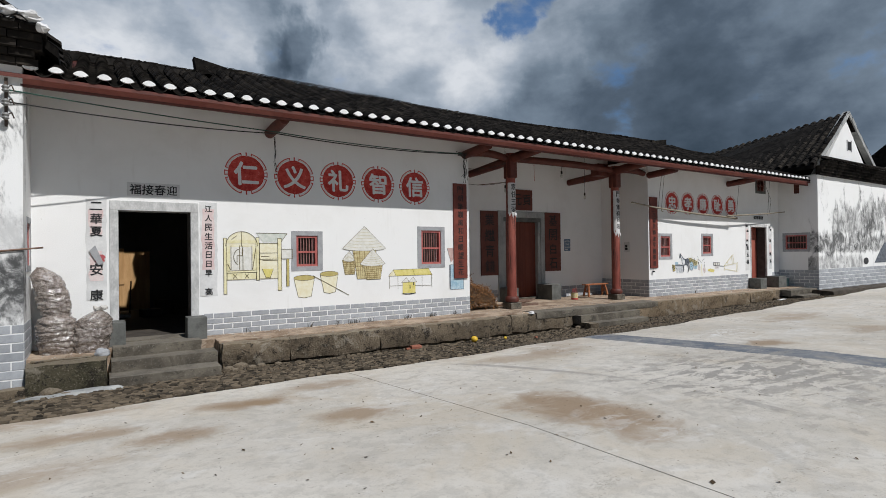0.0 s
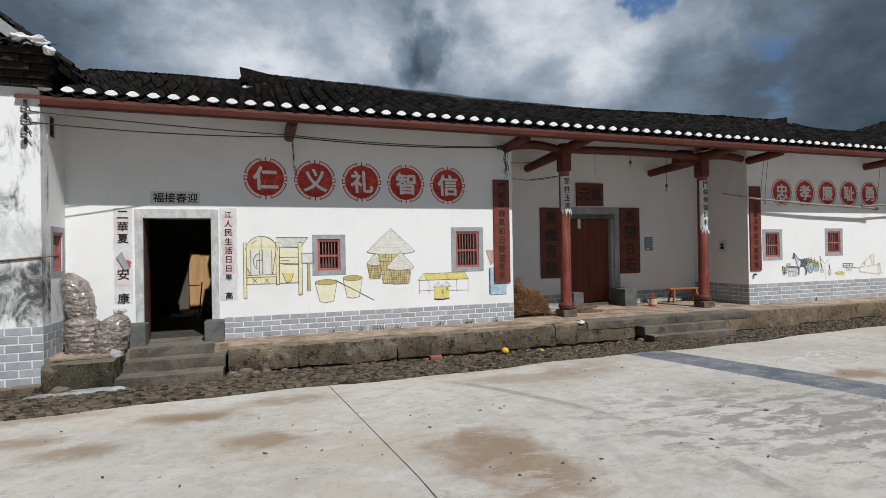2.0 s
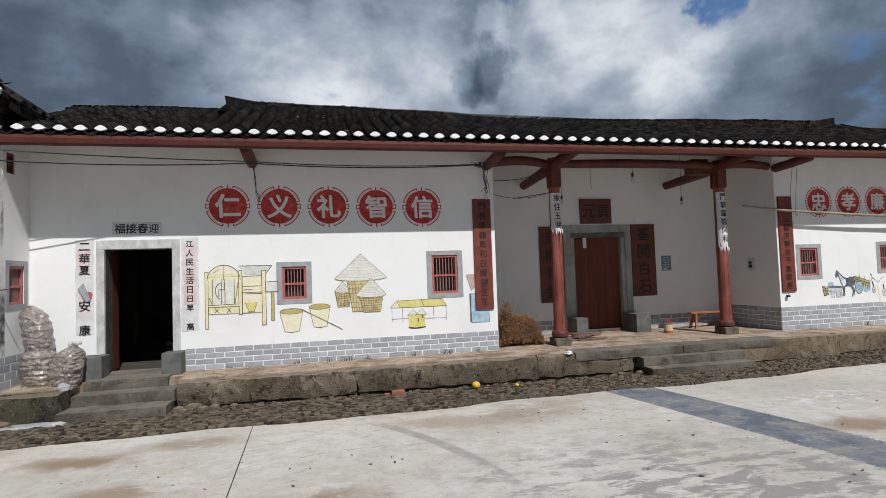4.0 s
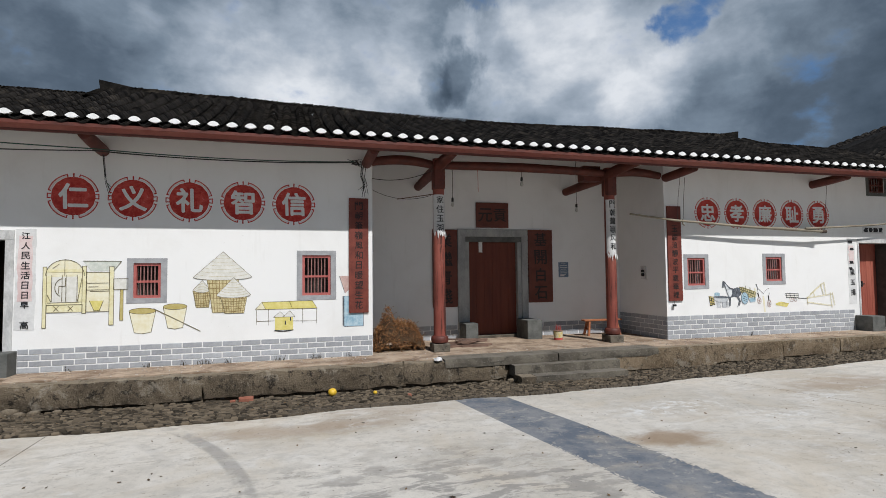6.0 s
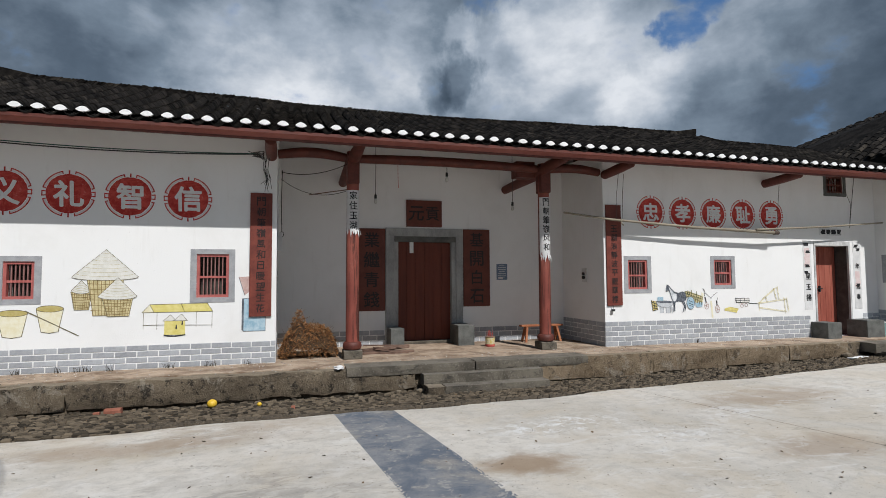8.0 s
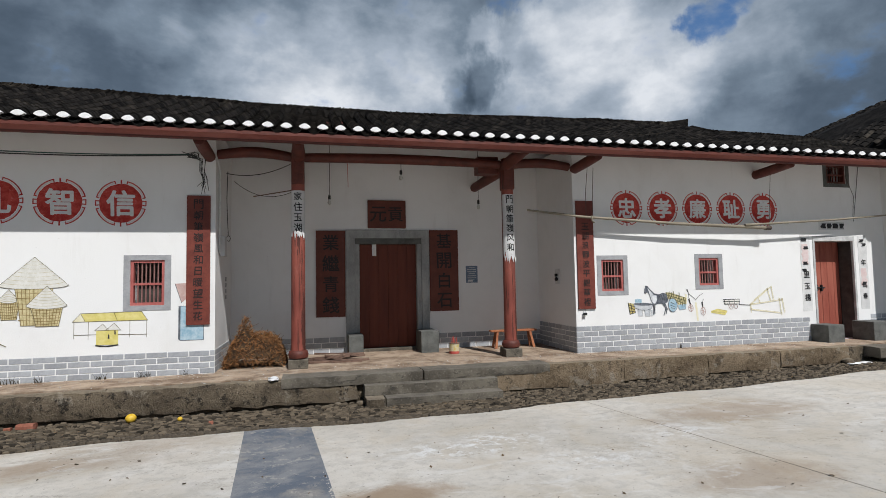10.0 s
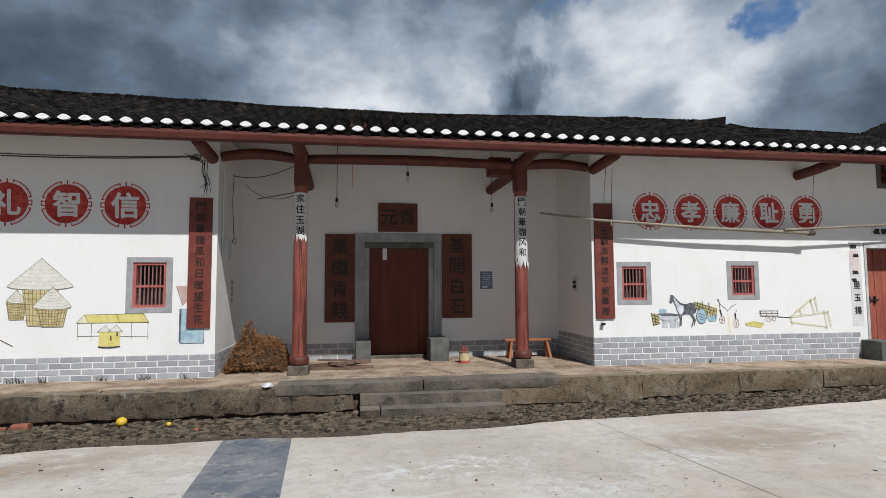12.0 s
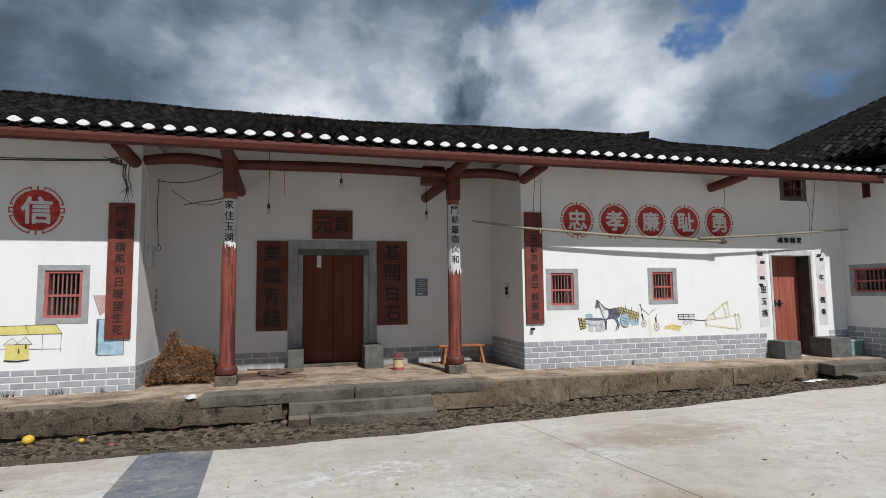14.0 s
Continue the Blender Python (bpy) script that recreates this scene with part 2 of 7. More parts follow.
def kerb_material(name, dark, light, crust):
    m = Mat(name, 0.92, 0.0, 0.2)
    a, g, w = m.noise(1.3, 8.0, 0.66, 0.5), m.noise(42.0, 6.0, 0.75), m.noise(6.5, 10.0, 0.78, 0.5)
    c = m.mix(m.span(a, 0.36, 0.62), dark, light)
    c = m.mix(m.math("MULTIPLY", m.span(m.noise(12.0, 8.0, 0.7, 0.3), 0.42, 0.62), 0.5), c, light)
    c = m.mix(m.math("MULTIPLY", m.span(w, 0.53, 0.585), crust), c, (0.016, 0.014, 0.012))
    c = m.mix(m.math("MULTIPLY", m.span(g, 0.56, 0.66), 0.55), c, (0.38, 0.33, 0.26))
    c = m.mix(m.math("MULTIPLY", m.span(m.noise(3.0, 9.0, 0.75, 0.4), 0.54, 0.63), 0.60), c, (0.34, 0.30, 0.24))
    # pale dust tone on the tops, which also paints them as sunlit
    c = m.mix(m.math("MULTIPLY", m.lit_top_dust(), 0.55), c, (0.30, 0.25, 0.185))
    return m.finish(c, m.math("ADD", m.math("MULTIPLY", w, 2.0), g), 0.9, 0.025)


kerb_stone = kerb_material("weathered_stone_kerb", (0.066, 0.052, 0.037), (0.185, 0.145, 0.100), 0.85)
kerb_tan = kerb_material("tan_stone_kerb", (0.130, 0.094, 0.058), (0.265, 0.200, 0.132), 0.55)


def platform_material():
    m = Mat("dusty_platform_cement", 0.92, 0.0, 0.25)
    a, g, f = m.noise(2.2, 8.0, 0.7, 0.5), m.noise(46.0, 6.0, 0.7), m.noise(7.0, 9.0, 0.75, 0.6, (0.45, 1.6, 1))
    c = m.mix(m.span(a, 0.34, 0.64), (0.180, 0.122, 0.082), (0.42, 0.325, 0.240))
    c = m.mix(m.math("MULTIPLY", m.span(f, 0.52, 0.62), 0.55), c, (0.46, 0.40, 0.32))
    c = m.mix(m.math("MULTIPLY", m.span(g, 0.57, 0.67), 0.5), c, (0.070, 0.050, 0.036))
    return m.finish(c, m.math("ADD", g, m.math("MULTIPLY", f, 2.0)), 0.6, 0.012)


platform_top = platform_material()


def step_material():
    m = Mat("worn_step_stone", 0.9, 0.0, 0.25)
    a, g, w = m.noise(2.2, 8.0, 0.68, 0.5), m.noise(46.0, 6.0, 0.75), m.noise(9.0, 9.0, 0.76, 0.6, (0.6, 1, 1.3))
    c = m.mix(m.span(a, 0.36, 0.62), (0.072, 0.062, 0.049), (0.155, 0.136, 0.107))
    c = m.mix(m.math("MULTIPLY", m.span(w, 0.54, 0.62), 0.7), c, (0.030, 0.028, 0.024))
    c = m.mix(m.math("MULTIPLY", m.span(g, 0.55, 0.66), 0.6), c, (0.29, 0.27, 0.235))
    # treads lightened by dust and by light put into the colour
    c = m.mix(m.math("MULTIPLY", m.lit_top_dust(0.35, 0.9), m.span(m.noise(5.0, 7.0, 0.7, 0.4), 0.30, 0.60, 0.08, 0.42)), c, (0.215, 0.196, 0.165))
    return m.finish(c, m.math("ADD", m.math("MULTIPLY", w, 1.5), g), 0.65, 0.014)


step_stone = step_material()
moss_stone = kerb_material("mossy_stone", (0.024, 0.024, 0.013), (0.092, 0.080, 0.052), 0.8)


def concrete_material():
    m = Mat("pale_stained_concrete", 0.88, 0.0, 0.3)
    big_, mid, grain = m.noise(0.45, 6.0, 0.6, 0.3), m.noise(2.4, 7.0, 0.65, 0.4), m.noise(45.0, 6.0, 0.65)
    c = m.mix(m.span(big_, 0.35, 0.65), (0.455, 0.420, 0.362), (0.575, 0.538, 0.476))
    c = m.mix(m.math("MULTIPLY", m.span(mid, 0.50, 0.70), 0.45), c, (0.60, 0.58, 0.545))
    c = m.mix(m.math("MULTIPLY", m.span(m.noise(1.1, 6.0, 0.65, 0.5), 0.54, 0.70), 0.35), c, (0.42, 0.36, 0.28))
    c = m.mix(m.math("MULTIPLY", m.span(m.noise(6.5, 7.0, 0.7, 0.3), 0.46, 0.62), 0.42), c, (0.35, 0.325, 0.285))
    c = m.mix(m.math("MULTIPLY", m.span(m.noise(0.8, 6.0, 0.7, 0.8), 0.48, 0.62), 0.36), c, (0.49, 0.415, 0.31))
    c = m.mix(m.math("MULTIPLY", m.span(m.noise(14.0, 8.0, 0.75, 0.4), 0.54, 0.64), 0.28), c, (0.27, 0.245, 0.205))
    c = m.mix(m.math("MULTIPLY", m.span(m.noise(95.0, 4.0, 0.6), 0.56, 0.66), 0.25), c, (0.24, 0.22, 0.20))
    brown = (0.25, 0.17, 0.10)
    for x, y, rx, ry, ang, k in ((0.76, 5.35, 0.62, 0.24, -18, 0.65), (0.84, 5.30, 0.34, 0.13, -18, 0.8), (1.48, 4.24, 0.36, 0.27, 0, 0.75), (1.66, 5.66, 0.48, 0.26, 0, 0.6), (3.0, 3.12, 0.46, 0.78, 6, 0.85),
                                 (0.02, 4.58, 0.38, 0.24, 0, 0.75), (7.95, 3.92, 0.40, 0.30, 0, 0.8), (11.9, 5.3, 1.1, 0.45, 10, 0.5),
                                 (-0.66, 5.12, 0.55, 0.22, -8, 0.65), (-0.9, 4.2, 0.7, 0.25, 5, 0.45), (4.5, 5.55, 0.9, 0.32, 0, 0.5), (5.6, 5.7, 0.8, 0.40, 0, 0.3), (10.55, 3.5, 0.6, 0.35, 0, 0.5), (-1.4, 6.0, 1.2, 0.3, 0, 0.55),
                                 (4.0, 6.3, 1.0, 0.25, 0, 0.3), (5.9, 6.2, 0.8, 0.3, 0, 0.25)):
        c = m.mix(m.math("MULTIPLY", m.spot(x, y, rx * 1.35, ry * 1.35, ang, mid, 0.75), k), c, brown)
    # pale lime scuffs and trails of fine grit
    scuff = m.math("MULTIPLY", m.span(m.noise(3.4, 8.0, 0.74, 0.6, (0.6, 1.5, 1)), 0.53, 0.60), m.span(m.noise(0.7, 4.0, 0.6, 0.4), 0.46, 0.60))
    c = m.mix(m.math("MULTIPLY", scuff, 0.30), c, (0.66, 0.655, 0.635))
    for x, y, rx, ry, ang, k in ((8.9, 5.0, 0.9, 0.35, 8, 0.8), (9.7, 4.3, 0.7, 0.25, -12, 0.6), (10.9, 4.8, 0.8, 0.3, 10, 0.55), (6.9, 5.6, 0.6, 0.25, 0, 0.5)):
        flake = m.math("MULTIPLY", m.spot(x, y, rx * 1.3, ry * 1.5, ang, mid, 0.9), m.span(m.noise(8.0, 9.0, 0.78, 0.5), 0.50, 0.55))
        c = m.mix(m.math("MULTIPLY", flake, k), c, (0.68, 0.68, 0.665))
        rim = m.math("MULTIPLY", m.spot(x + 0.25, y - 0.1, rx * 1.4, ry * 1.6, ang, mid, 0.9), m.span(m.noise(6.0, 9.0, 0.8, 0.7), 0.54, 0.58))
        c = m.mix(m.math("MULTIPLY", rim, 0.45), c, (0.34, 0.315, 0.275))
    trail = m.math("MULTIPLY", m.span(m.noise(1.9, 9.0, 0.78, 0.9, (0.5, 1.4, 1)), 0.565, 0.62), m.span(grain, 0.42, 0.60))
    c = m.mix(m.math("MULTIPLY", trail, 0.55), c, (0.25, 0.225, 0.185))
    damp = m.math("MULTIPLY", m.spot(5.7, 2.9, 2.6, 1.9, -20, mid, 0.8), m.span(m.noise(2.6, 7.0, 0.7, 0.5, (1, 2.2, 1)), 0.47, 0.55))
    c = m.mix(m.math("MULTIPLY", damp, 0.7), c, (0.19, 0.18, 0.165))
    c = m.mix(m.math("MULTIPLY", m.span(m.noise(30.0, 3.0, 0.55), 0.68, 0.72), 0.7), c, (0.09, 0.078, 0.062))
    return m, c, grain, mid


cm, cc, cgrain, cmid = concrete_material()
# tyre arc: two faint dark rings about one centre
ring = cm.n.new("ShaderNodeVectorMath")
ring.operation = "DISTANCE"
cm.l.new(cm.stretched((1, 1, 0)), ring.inputs[0])
ring.inputs[1].default_value = (-1.4, 2.78, 0)
arc = cm.math("MULTIPLY", cm.span(cm.math("ABSOLUTE", cm.math("SUBTRACT", ring.outputs["Value"], 5.79)), 0.085, 0.045), cm.span(cmid, 0.40, 0.58))
arc = cm.math("MULTIPLY", arc, cm.span(cm.axis(0), 3.1, 3.6))
cc = cm.mix(cm.math("MULTIPLY", arc, 0.6), cc, (0.22, 0.21, 0.195))
# a second, fainter tyre track
ring = cm.n.new("ShaderNodeVectorMath")
ring.operation = "DISTANCE"
cm.l.new(cm.stretched((1, 1, 0)), ring.inputs[0])
ring.inputs[1].default_value = (0.2, 3.48, 0)
arc = cm.math("MULTIPLY", cm.span(cm.math("ABSOLUTE", cm.math("SUBTRACT", ring.outputs["Value"], 3.63)), 0.07, 0.03), cm.span(cmid, 0.36, 0.58))
arc = cm.math("MULTIPLY", arc, cm.span(cm.axis(0), 2.9, 3.3))
cc = cm.mix(cm.math("MULTIPLY", arc, 0.2), cc, (0.24, 0.225, 0.205))
concrete = cm.finish(cc, cm.math("ADD", cgrain, cm.math("MULTIPLY", cmid, 1.5)), 0.25, 0.008)
def strip_material():
    m = Mat("dark_blue_grey_cement", 0.85, 0.0, 0.3)
    a, f, g = m.noise(2.4, 8.0, 0.68, 0.5), m.noise(9.0, 9.0, 0.76, 0.5), m.noise(48.0, 6.0, 0.7)
    c = m.mix(m.span(a, 0.36, 0.62), (0.105, 0.122, 0.148), (0.205, 0.210, 0.215))
    c = m.mix(m.math("MULTIPLY", m.span(m.noise(1.6, 7.0, 0.65, 0.4), 0.50, 0.64), 0.6), c, (0.30, 0.275, 0.235))
    c = m.mix(m.math("MULTIPLY", m.span(f, 0.55, 0.62), 0.6), c, (0.38, 0.355, 0.31))
    c = m.mix(m.math("MULTIPLY", m.span(g, 0.56, 0.66), 0.45), c, (0.055, 0.060, 0.070))
    return m.finish(c, m.math("ADD", g, f), 0.35, 0.008)


blue_strip = strip_material()
earth = simple("brown_gritty_soil", (0.035, 0.028, 0.021), (0.095, 0.078, 0.060), 3, 50, 0.95, 0.7)
cobble_mat = simple("brown_grey_cobble", (0.032, 0.025, 0.018), (0.145, 0.115, 0.080), 8, 60, 0.9, 0.5, vary=0.4)
cm2 = Mat("brown_grey_cobbles_joined", 0.9, 0.0, 0.25)
cobble_rest = cm2.finish(cm2.mix(cm2.island(), (0.018, 0.0145, 0.010), (0.155, 0.122, 0.085)), cm2.noise(50, 5, 0.65), 0.5, 0.008)


# ---- mesh helpers ----
class Shape:
    def __init__(self):
        self.v, self.f = [], []

    def add(self, v, f):
        k = len(self.v)
        self.v += [tuple(p) for p in v]
        self.f += [tuple(i + k for i in q) for q in f]
        return self

    def box(self, x0, x1, y0, y1, z0, z1):
        v = [(x, y, z) for z in (z0, z1) for y in (y0, y1) for x in (x0, x1)]
        return self.add(v, [(0, 2, 3, 1), (4, 5, 7, 6), (0, 1, 5, 4), (2, 6, 7, 3), (0, 4, 6, 2), (1, 3, 7, 5)])

    def tube(self, pts, radii, n=10, close=True):
        """A round rod along a line of points."""
        pts = [Vector(p) for p in pts]
        if isinstance(radii, (int, float)):
            radii = [radii] * len(pts)
        v, f = [], []
        side = None
        for i, p in enumerate(pts):
            d = (pts[min(i + 1, len(pts) - 1)] - pts[max(i - 1, 0)]).normalized()
            if side is None:
                side = d.orthogonal().normalized()
            side = (side - d * side.dot(d)).normalized()
            other = d.cross(side)
            for k in range(n):
                a = 2 * math.pi * k / n
                v.append(p + (side * math.cos(a) + other * math.sin(a)) * radii[i])
        for i in range(len(pts) - 1):
            for k in range(n):
                f.append((i * n + k, i * n + (k + 1) % n, (i + 1) * n + (k + 1) % n, (i + 1) * n + k))
        if close:
            f.append(tuple(range(n))[::-1])
            f.append(tuple(range((len(pts) - 1) * n, len(pts) * n)))
        return self.add(v, f)

    def lathe(self, profile, cx=0.0, cy=0.0, n=20):
        """profile: (radius, z) from bottom to top."""
        v = [(cx + r * math.cos(2 * math.pi * k / n), cy + r * math.sin(2 * math.pi * k / n), z) for r, z in profile for k in range(n)]
        f = [(i * n + k, i * n + (k + 1) % n, (i + 1) * n + (k + 1) % n, (i + 1) * n + k) for i in range(len(profile) - 1) for k in range(n)]
        f += [tuple(range(n))[::-1], tuple(range((len(profile) - 1) * n, len(profile) * n))]
        return self.add(v, f)

    def prism(self, outline, y0, y1):
        """An outline in x, z (counter-clockwise seen from -y), drawn out from y0 (front) to y1."""
        n = len(outline)
        v = [(x, y0, z) for x, z in outline] + [(x, y1, z) for x, z in outline]
        f = [tuple(range(n)), tuple(range(n, 2 * n))[::-1]] + [(i, i + n, (i + 1) % n + n, (i + 1) % n) for i in range(n)]
        return self.add(v, f)


def mesh(name, shape, material, bevel=0.0, smooth=False, segments=2):
    me = bpy.data.meshes.new(name)
    me.from_pydata(shape.v, [], shape.f)
    bm = bmesh.new()
    bm.from_mesh(me)
    bmesh.ops.recalc_face_normals(bm, faces=bm.faces)
    if bevel:
        bmesh.ops.bevel(bm, geom=[e for e in bm.edges if e.is_manifold and e.calc_face_angle(0) > 0.6], offset=bevel, segments=segments, affect="EDGES", profile=0.6)
    bm.to_mesh(me)
    bm.free()
    me.materials.append(material)
    if smooth:
        me.shade_smooth()
        me.set_sharp_from_angle(angle=radians(40))
    return me


def part(name, shape, material, parent=None, label="", bevel=0.0, smooth=False):
    ob = new(name, mesh(name, shape, material, bevel, smooth))
    ob.parent = parent
    if label:
        tagged(ob, label)
    return ob


def thing(name, label, category, at=(0, 0, 0), group="", kind=""):
    ob = new(name)
    ob.empty_display_size = 0.1
    ob.location = at
    return tagged(ob, label, category, group, kind)


def structure(name, shape, material, label="", category="", bevel=0.0):
    ob = part(name, shape, material, None, label, bevel)
    return tagged(ob, label, category, kind="structure")


def wall_grid(a0, a1, z0, z1, d0, d1, holes=(), along="x"):
    """A wall with thickness from d0 to d1 and openings (a0, a1, z0, z1) through it; along: the axis that it runs along."""
    xs = sorted({a0, a1, *[h[0] for h in holes], *[h[1] for h in holes]})
    zs = sorted({z0, z1, *[h[2] for h in holes], *[h[3] for h in holes]})
    full = lambda i, j: 0 <= i < len(xs) - 1 and 0 <= j < len(zs) - 1 and not any(
        h[0] < (xs[i] + xs[i + 1]) / 2 < h[1] and h[2] < (zs[j] + zs[j + 1]) / 2 < h[3] for h in holes)
    s = Shape()
    P = (lambda a, d, z: (a, d, z)) if along == "x" else (lambda a, d, z: (d, a, z))
    for i in range(len(xs) - 1):
        for j in range(len(zs) - 1):
            if not full(i, j):
                continue
            a, b, c, e = xs[i], xs[i + 1], zs[j], zs[j + 1]
            s.add([P(a, d0, c), P(b, d0, c), P(b, d0, e), P(a, d0, e)], [(0, 1, 2, 3)])
            s.add([P(a, d1, c), P(b, d1, c), P(b, d1, e), P(a, d1, e)], [(3, 2, 1, 0)])
            for di, dj, q in ((-1, 0, ((a, c), (a, e))), (1, 0, ((b, c), (b, e))), (0, -1, ((a, c), (b, c))), (0, 1, ((a, e), (b, e)))):
                if not full(i + di, j + dj):
                    (p, r), (t, u) = q
                    s.add([P(p, d0, r), P(t, d0, u), P(t, d1, u), P(p, d1, r)], [(0, 1, 2, 3)])
    # weld
    seen, remap, v = {}, [], []
    for p in s.v:
        key = tuple(round(c, 5) for c in p)
        if key not in seen:
            seen[key] = len(v)
            v.append(p)
        remap.append(seen[key])
    s.v, s.f = v, [tuple(remap[i] for i in q) for q in s.f]
    return s


def ground_z(x):
    return 0.0 if x < 10 else 0.0155 * (x - 10) if x < 22 else 0.186


# ---- the large structure ----
FACE, BACK = 8.74, 10.30            # the front walls' face and the porch's back wall
LEFT, P0, P1, RIGHT = -1.21, 5.95, 11.83, 18.84
FLOOR = 0.40
WIN = {"a": (2.26, 2.81, 1.36, 2.035), "b": (4.715, 5.345, 1.35, 2.155), "c": (12.26, 12.87, 1.39, 2.10), "d": (14.27, 14.88, 1.455, 2.115)}
UPPER = (17.36, 18.02, 3.45, 3.98)
D1, D2, D3 = (-0.22, 0.72, FLOOR, 2.30), (8.215, 9.31, FLOOR, 2.42), (17.05, 18.0, FLOOR, 2.355)


def framed(d, out, top):
    """The hole in the wall for a door with its stone frame."""
    return (d[0] - out, d[1] + out, d[2], d[3] + top)


def inset(w, m=0.088):
    return (w[0] + m, w[1] - m, w[2] + m * 0.85, w[3] - m * 0.85)


structure("wall_front_west", wall_grid(LEFT - 0.2, P0, 0.0, 4.0, FACE, FACE + 0.30, [framed(D1, 0.11, 0.14), inset(WIN["a"]), inset(WIN["b"])]), white_wall,
          "white limewashed plaster front wall with painted murals", "wall")
structure("wall_front_east", wall_grid(P1, RIGHT + 0.2, 0.0, 4.0, FACE, FACE + 0.30, [framed(D3, 0.05, 0.10), inset(WIN["c"]), inset(WIN["d"]), inset(UPPER, 0.09)]), white_wall,
          "white limewashed plaster front wall with painted murals", "wall")
structure("wall_porch_back", wall_grid(P0 - 0.3, P1 + 0.3, 0.0, 4.55, BACK, BACK + 0.3, [(7.96, 9.545, FLOOR, 2.69)]), recess_wall, "white plaster back wall of the porch", "wall")
structure("wall_porch_west", wall_grid(FACE + 0.302, BACK - 0.002, 0.0, 4.1, P0 - 0.3, P0 - 0.002, along="y"), recess_wall, "white plaster side wall of the porch", "wall")
structure("wall_porch_east", wall_grid(FACE + 0.302, BACK - 0.002, 0.0, 4.1, P1 + 0.002, P1 + 0.3, along="y"), recess_wall, "white plaster side wall of the porch", "wall")
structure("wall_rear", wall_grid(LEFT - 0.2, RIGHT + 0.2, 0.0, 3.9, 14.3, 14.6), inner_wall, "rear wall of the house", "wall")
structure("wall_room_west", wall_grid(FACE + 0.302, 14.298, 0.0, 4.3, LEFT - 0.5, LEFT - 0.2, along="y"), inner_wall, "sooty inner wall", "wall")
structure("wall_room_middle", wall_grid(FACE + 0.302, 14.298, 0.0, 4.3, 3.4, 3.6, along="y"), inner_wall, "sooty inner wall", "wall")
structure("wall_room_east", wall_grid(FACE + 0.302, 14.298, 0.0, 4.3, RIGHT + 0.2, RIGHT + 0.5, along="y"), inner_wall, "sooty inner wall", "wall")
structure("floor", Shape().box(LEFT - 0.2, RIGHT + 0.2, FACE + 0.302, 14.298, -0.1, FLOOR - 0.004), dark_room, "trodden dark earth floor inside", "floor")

# ground
gs = Shape()
gx = [-400, -60, -20, 10, 22, 60, 400]
for y0, y1 in ((-400, 700),):
    gs.add([(x, y, ground_z(x) - 0.03) for y in (y0, y1) for x in gx], [(i, i + 1, i + 8, i + 7) for i in range(6)])
structure("ground", gs, earth, "brown soil and grit under the yard", "ground")


YARD = 0.12                          # the yard lies this much above the kerb's foot


def yard_z(x, y):
    return ground_z(x) + YARD + 0.045 * min(3.25, max(0.0, 6.25 - y))


def edge_y(x):
    """The yard's edge along the cobbled strip."""
    return 6.15 + 0.030 * x + 0.05 * math.sin(1.3 * x) + 0.03 * math.sin(3.7 * x + 1)


def slab(name, xa, xb, material, label, lean_a=0.08, lean_b=0.08, y_near=-30.0):
    """A poured slab from the cobbles towards the viewer; its long edges lean as the joints do."""
    ya, n = 6.25, 260
    s = Shape()
    far = []
    for i in range(n + 1):
        x = xa + (xb - xa) * i / n
        far.append((x, edge_y(x)))
    # the yard rises gently away from the cobbles, then runs level
    rows = [far]
    for yr in (3.0, y_near):
        rows.append([(xa + (xb - xa) * i / n + (lean_a + (lean_b - lean_a) * i / n) * (ya - yr), yr) for i in range(n + 1)])
    k = n + 1
    top = []
    for r, row in enumerate(rows):
        for i, (x, y) in enumerate(row):
            top.append((x, y + (0.022 * noise.noise(Vector((x * 5, 0, 0))) + 0.018 * noise.noise(Vector((x * 17, 3, 0))) if r == 0 else 0), yard_z(xa + (xb - xa) * i / n, y)))
    s.add(top + [(x, y, z - 0.14) for x, y, z in top[:k]],
          [(r * k + i, r * k + i + 1, (r + 1) * k + i + 1, (r + 1) * k + i) for r in range(2) for i in range(n)] + [(3 * k + i, 3 * k + i + 1, i + 1, i) for i in range(n)])
    ob = structure(name, s, material, label, "pavement")
    return ob


G = 0.004
slab("pavement", -25.0, 2.19 - G, concrete, "pale stained concrete yard slab", 0.05, 0.05)
slab("pavement", 2.19 + G, 6.65, concrete, "pale concrete yard slab with brown stains", 0.05, 0.08)
slab("pavement", 6.65, 7.35, blue_strip, "dark blue-grey cement strip across the yard")
slab("pavement", 7.35, 10.74 - G, concrete, "pale concrete yard slab")
slab("pavement", 10.74 + G, 34.0, concrete, "pale concrete yard slab")

# cement smeared over the dark strip's edges
spill, sq = Shape(), random.Random(6)
for xe in (6.65, 7.35):
    for i in range(520):
        y = sq.uniform(0.2, 6.05)
        x = xe + 0.08 * (6.25 - y) + sq.gauss(0, 0.009) + (0.012 if xe < 7 else -0.012)
        r = sq.uniform(0.003, 0.014)
        ang = [2 * math.pi * (k + sq.uniform(-0.3, 0.3)) / 7 for k in range(7)]
        rr = [r * sq.uniform(0.5, 1.2) for _ in ang]
        z = yard_z(xe, y) + 0.0012
        spill.add([(x + q * math.cos(a), y + 1.8 * q * math.sin(a), z) for a, q in zip(ang, rr)] + [(x, y, z + 0.0012)], [(k, (k + 1) % 7, 7) for k in range(7)])
spilt = part("cement_smears", spill, concrete)
tagged(spilt, "pale cement smears along the dark strip's edges", "cement", kind="stuff")

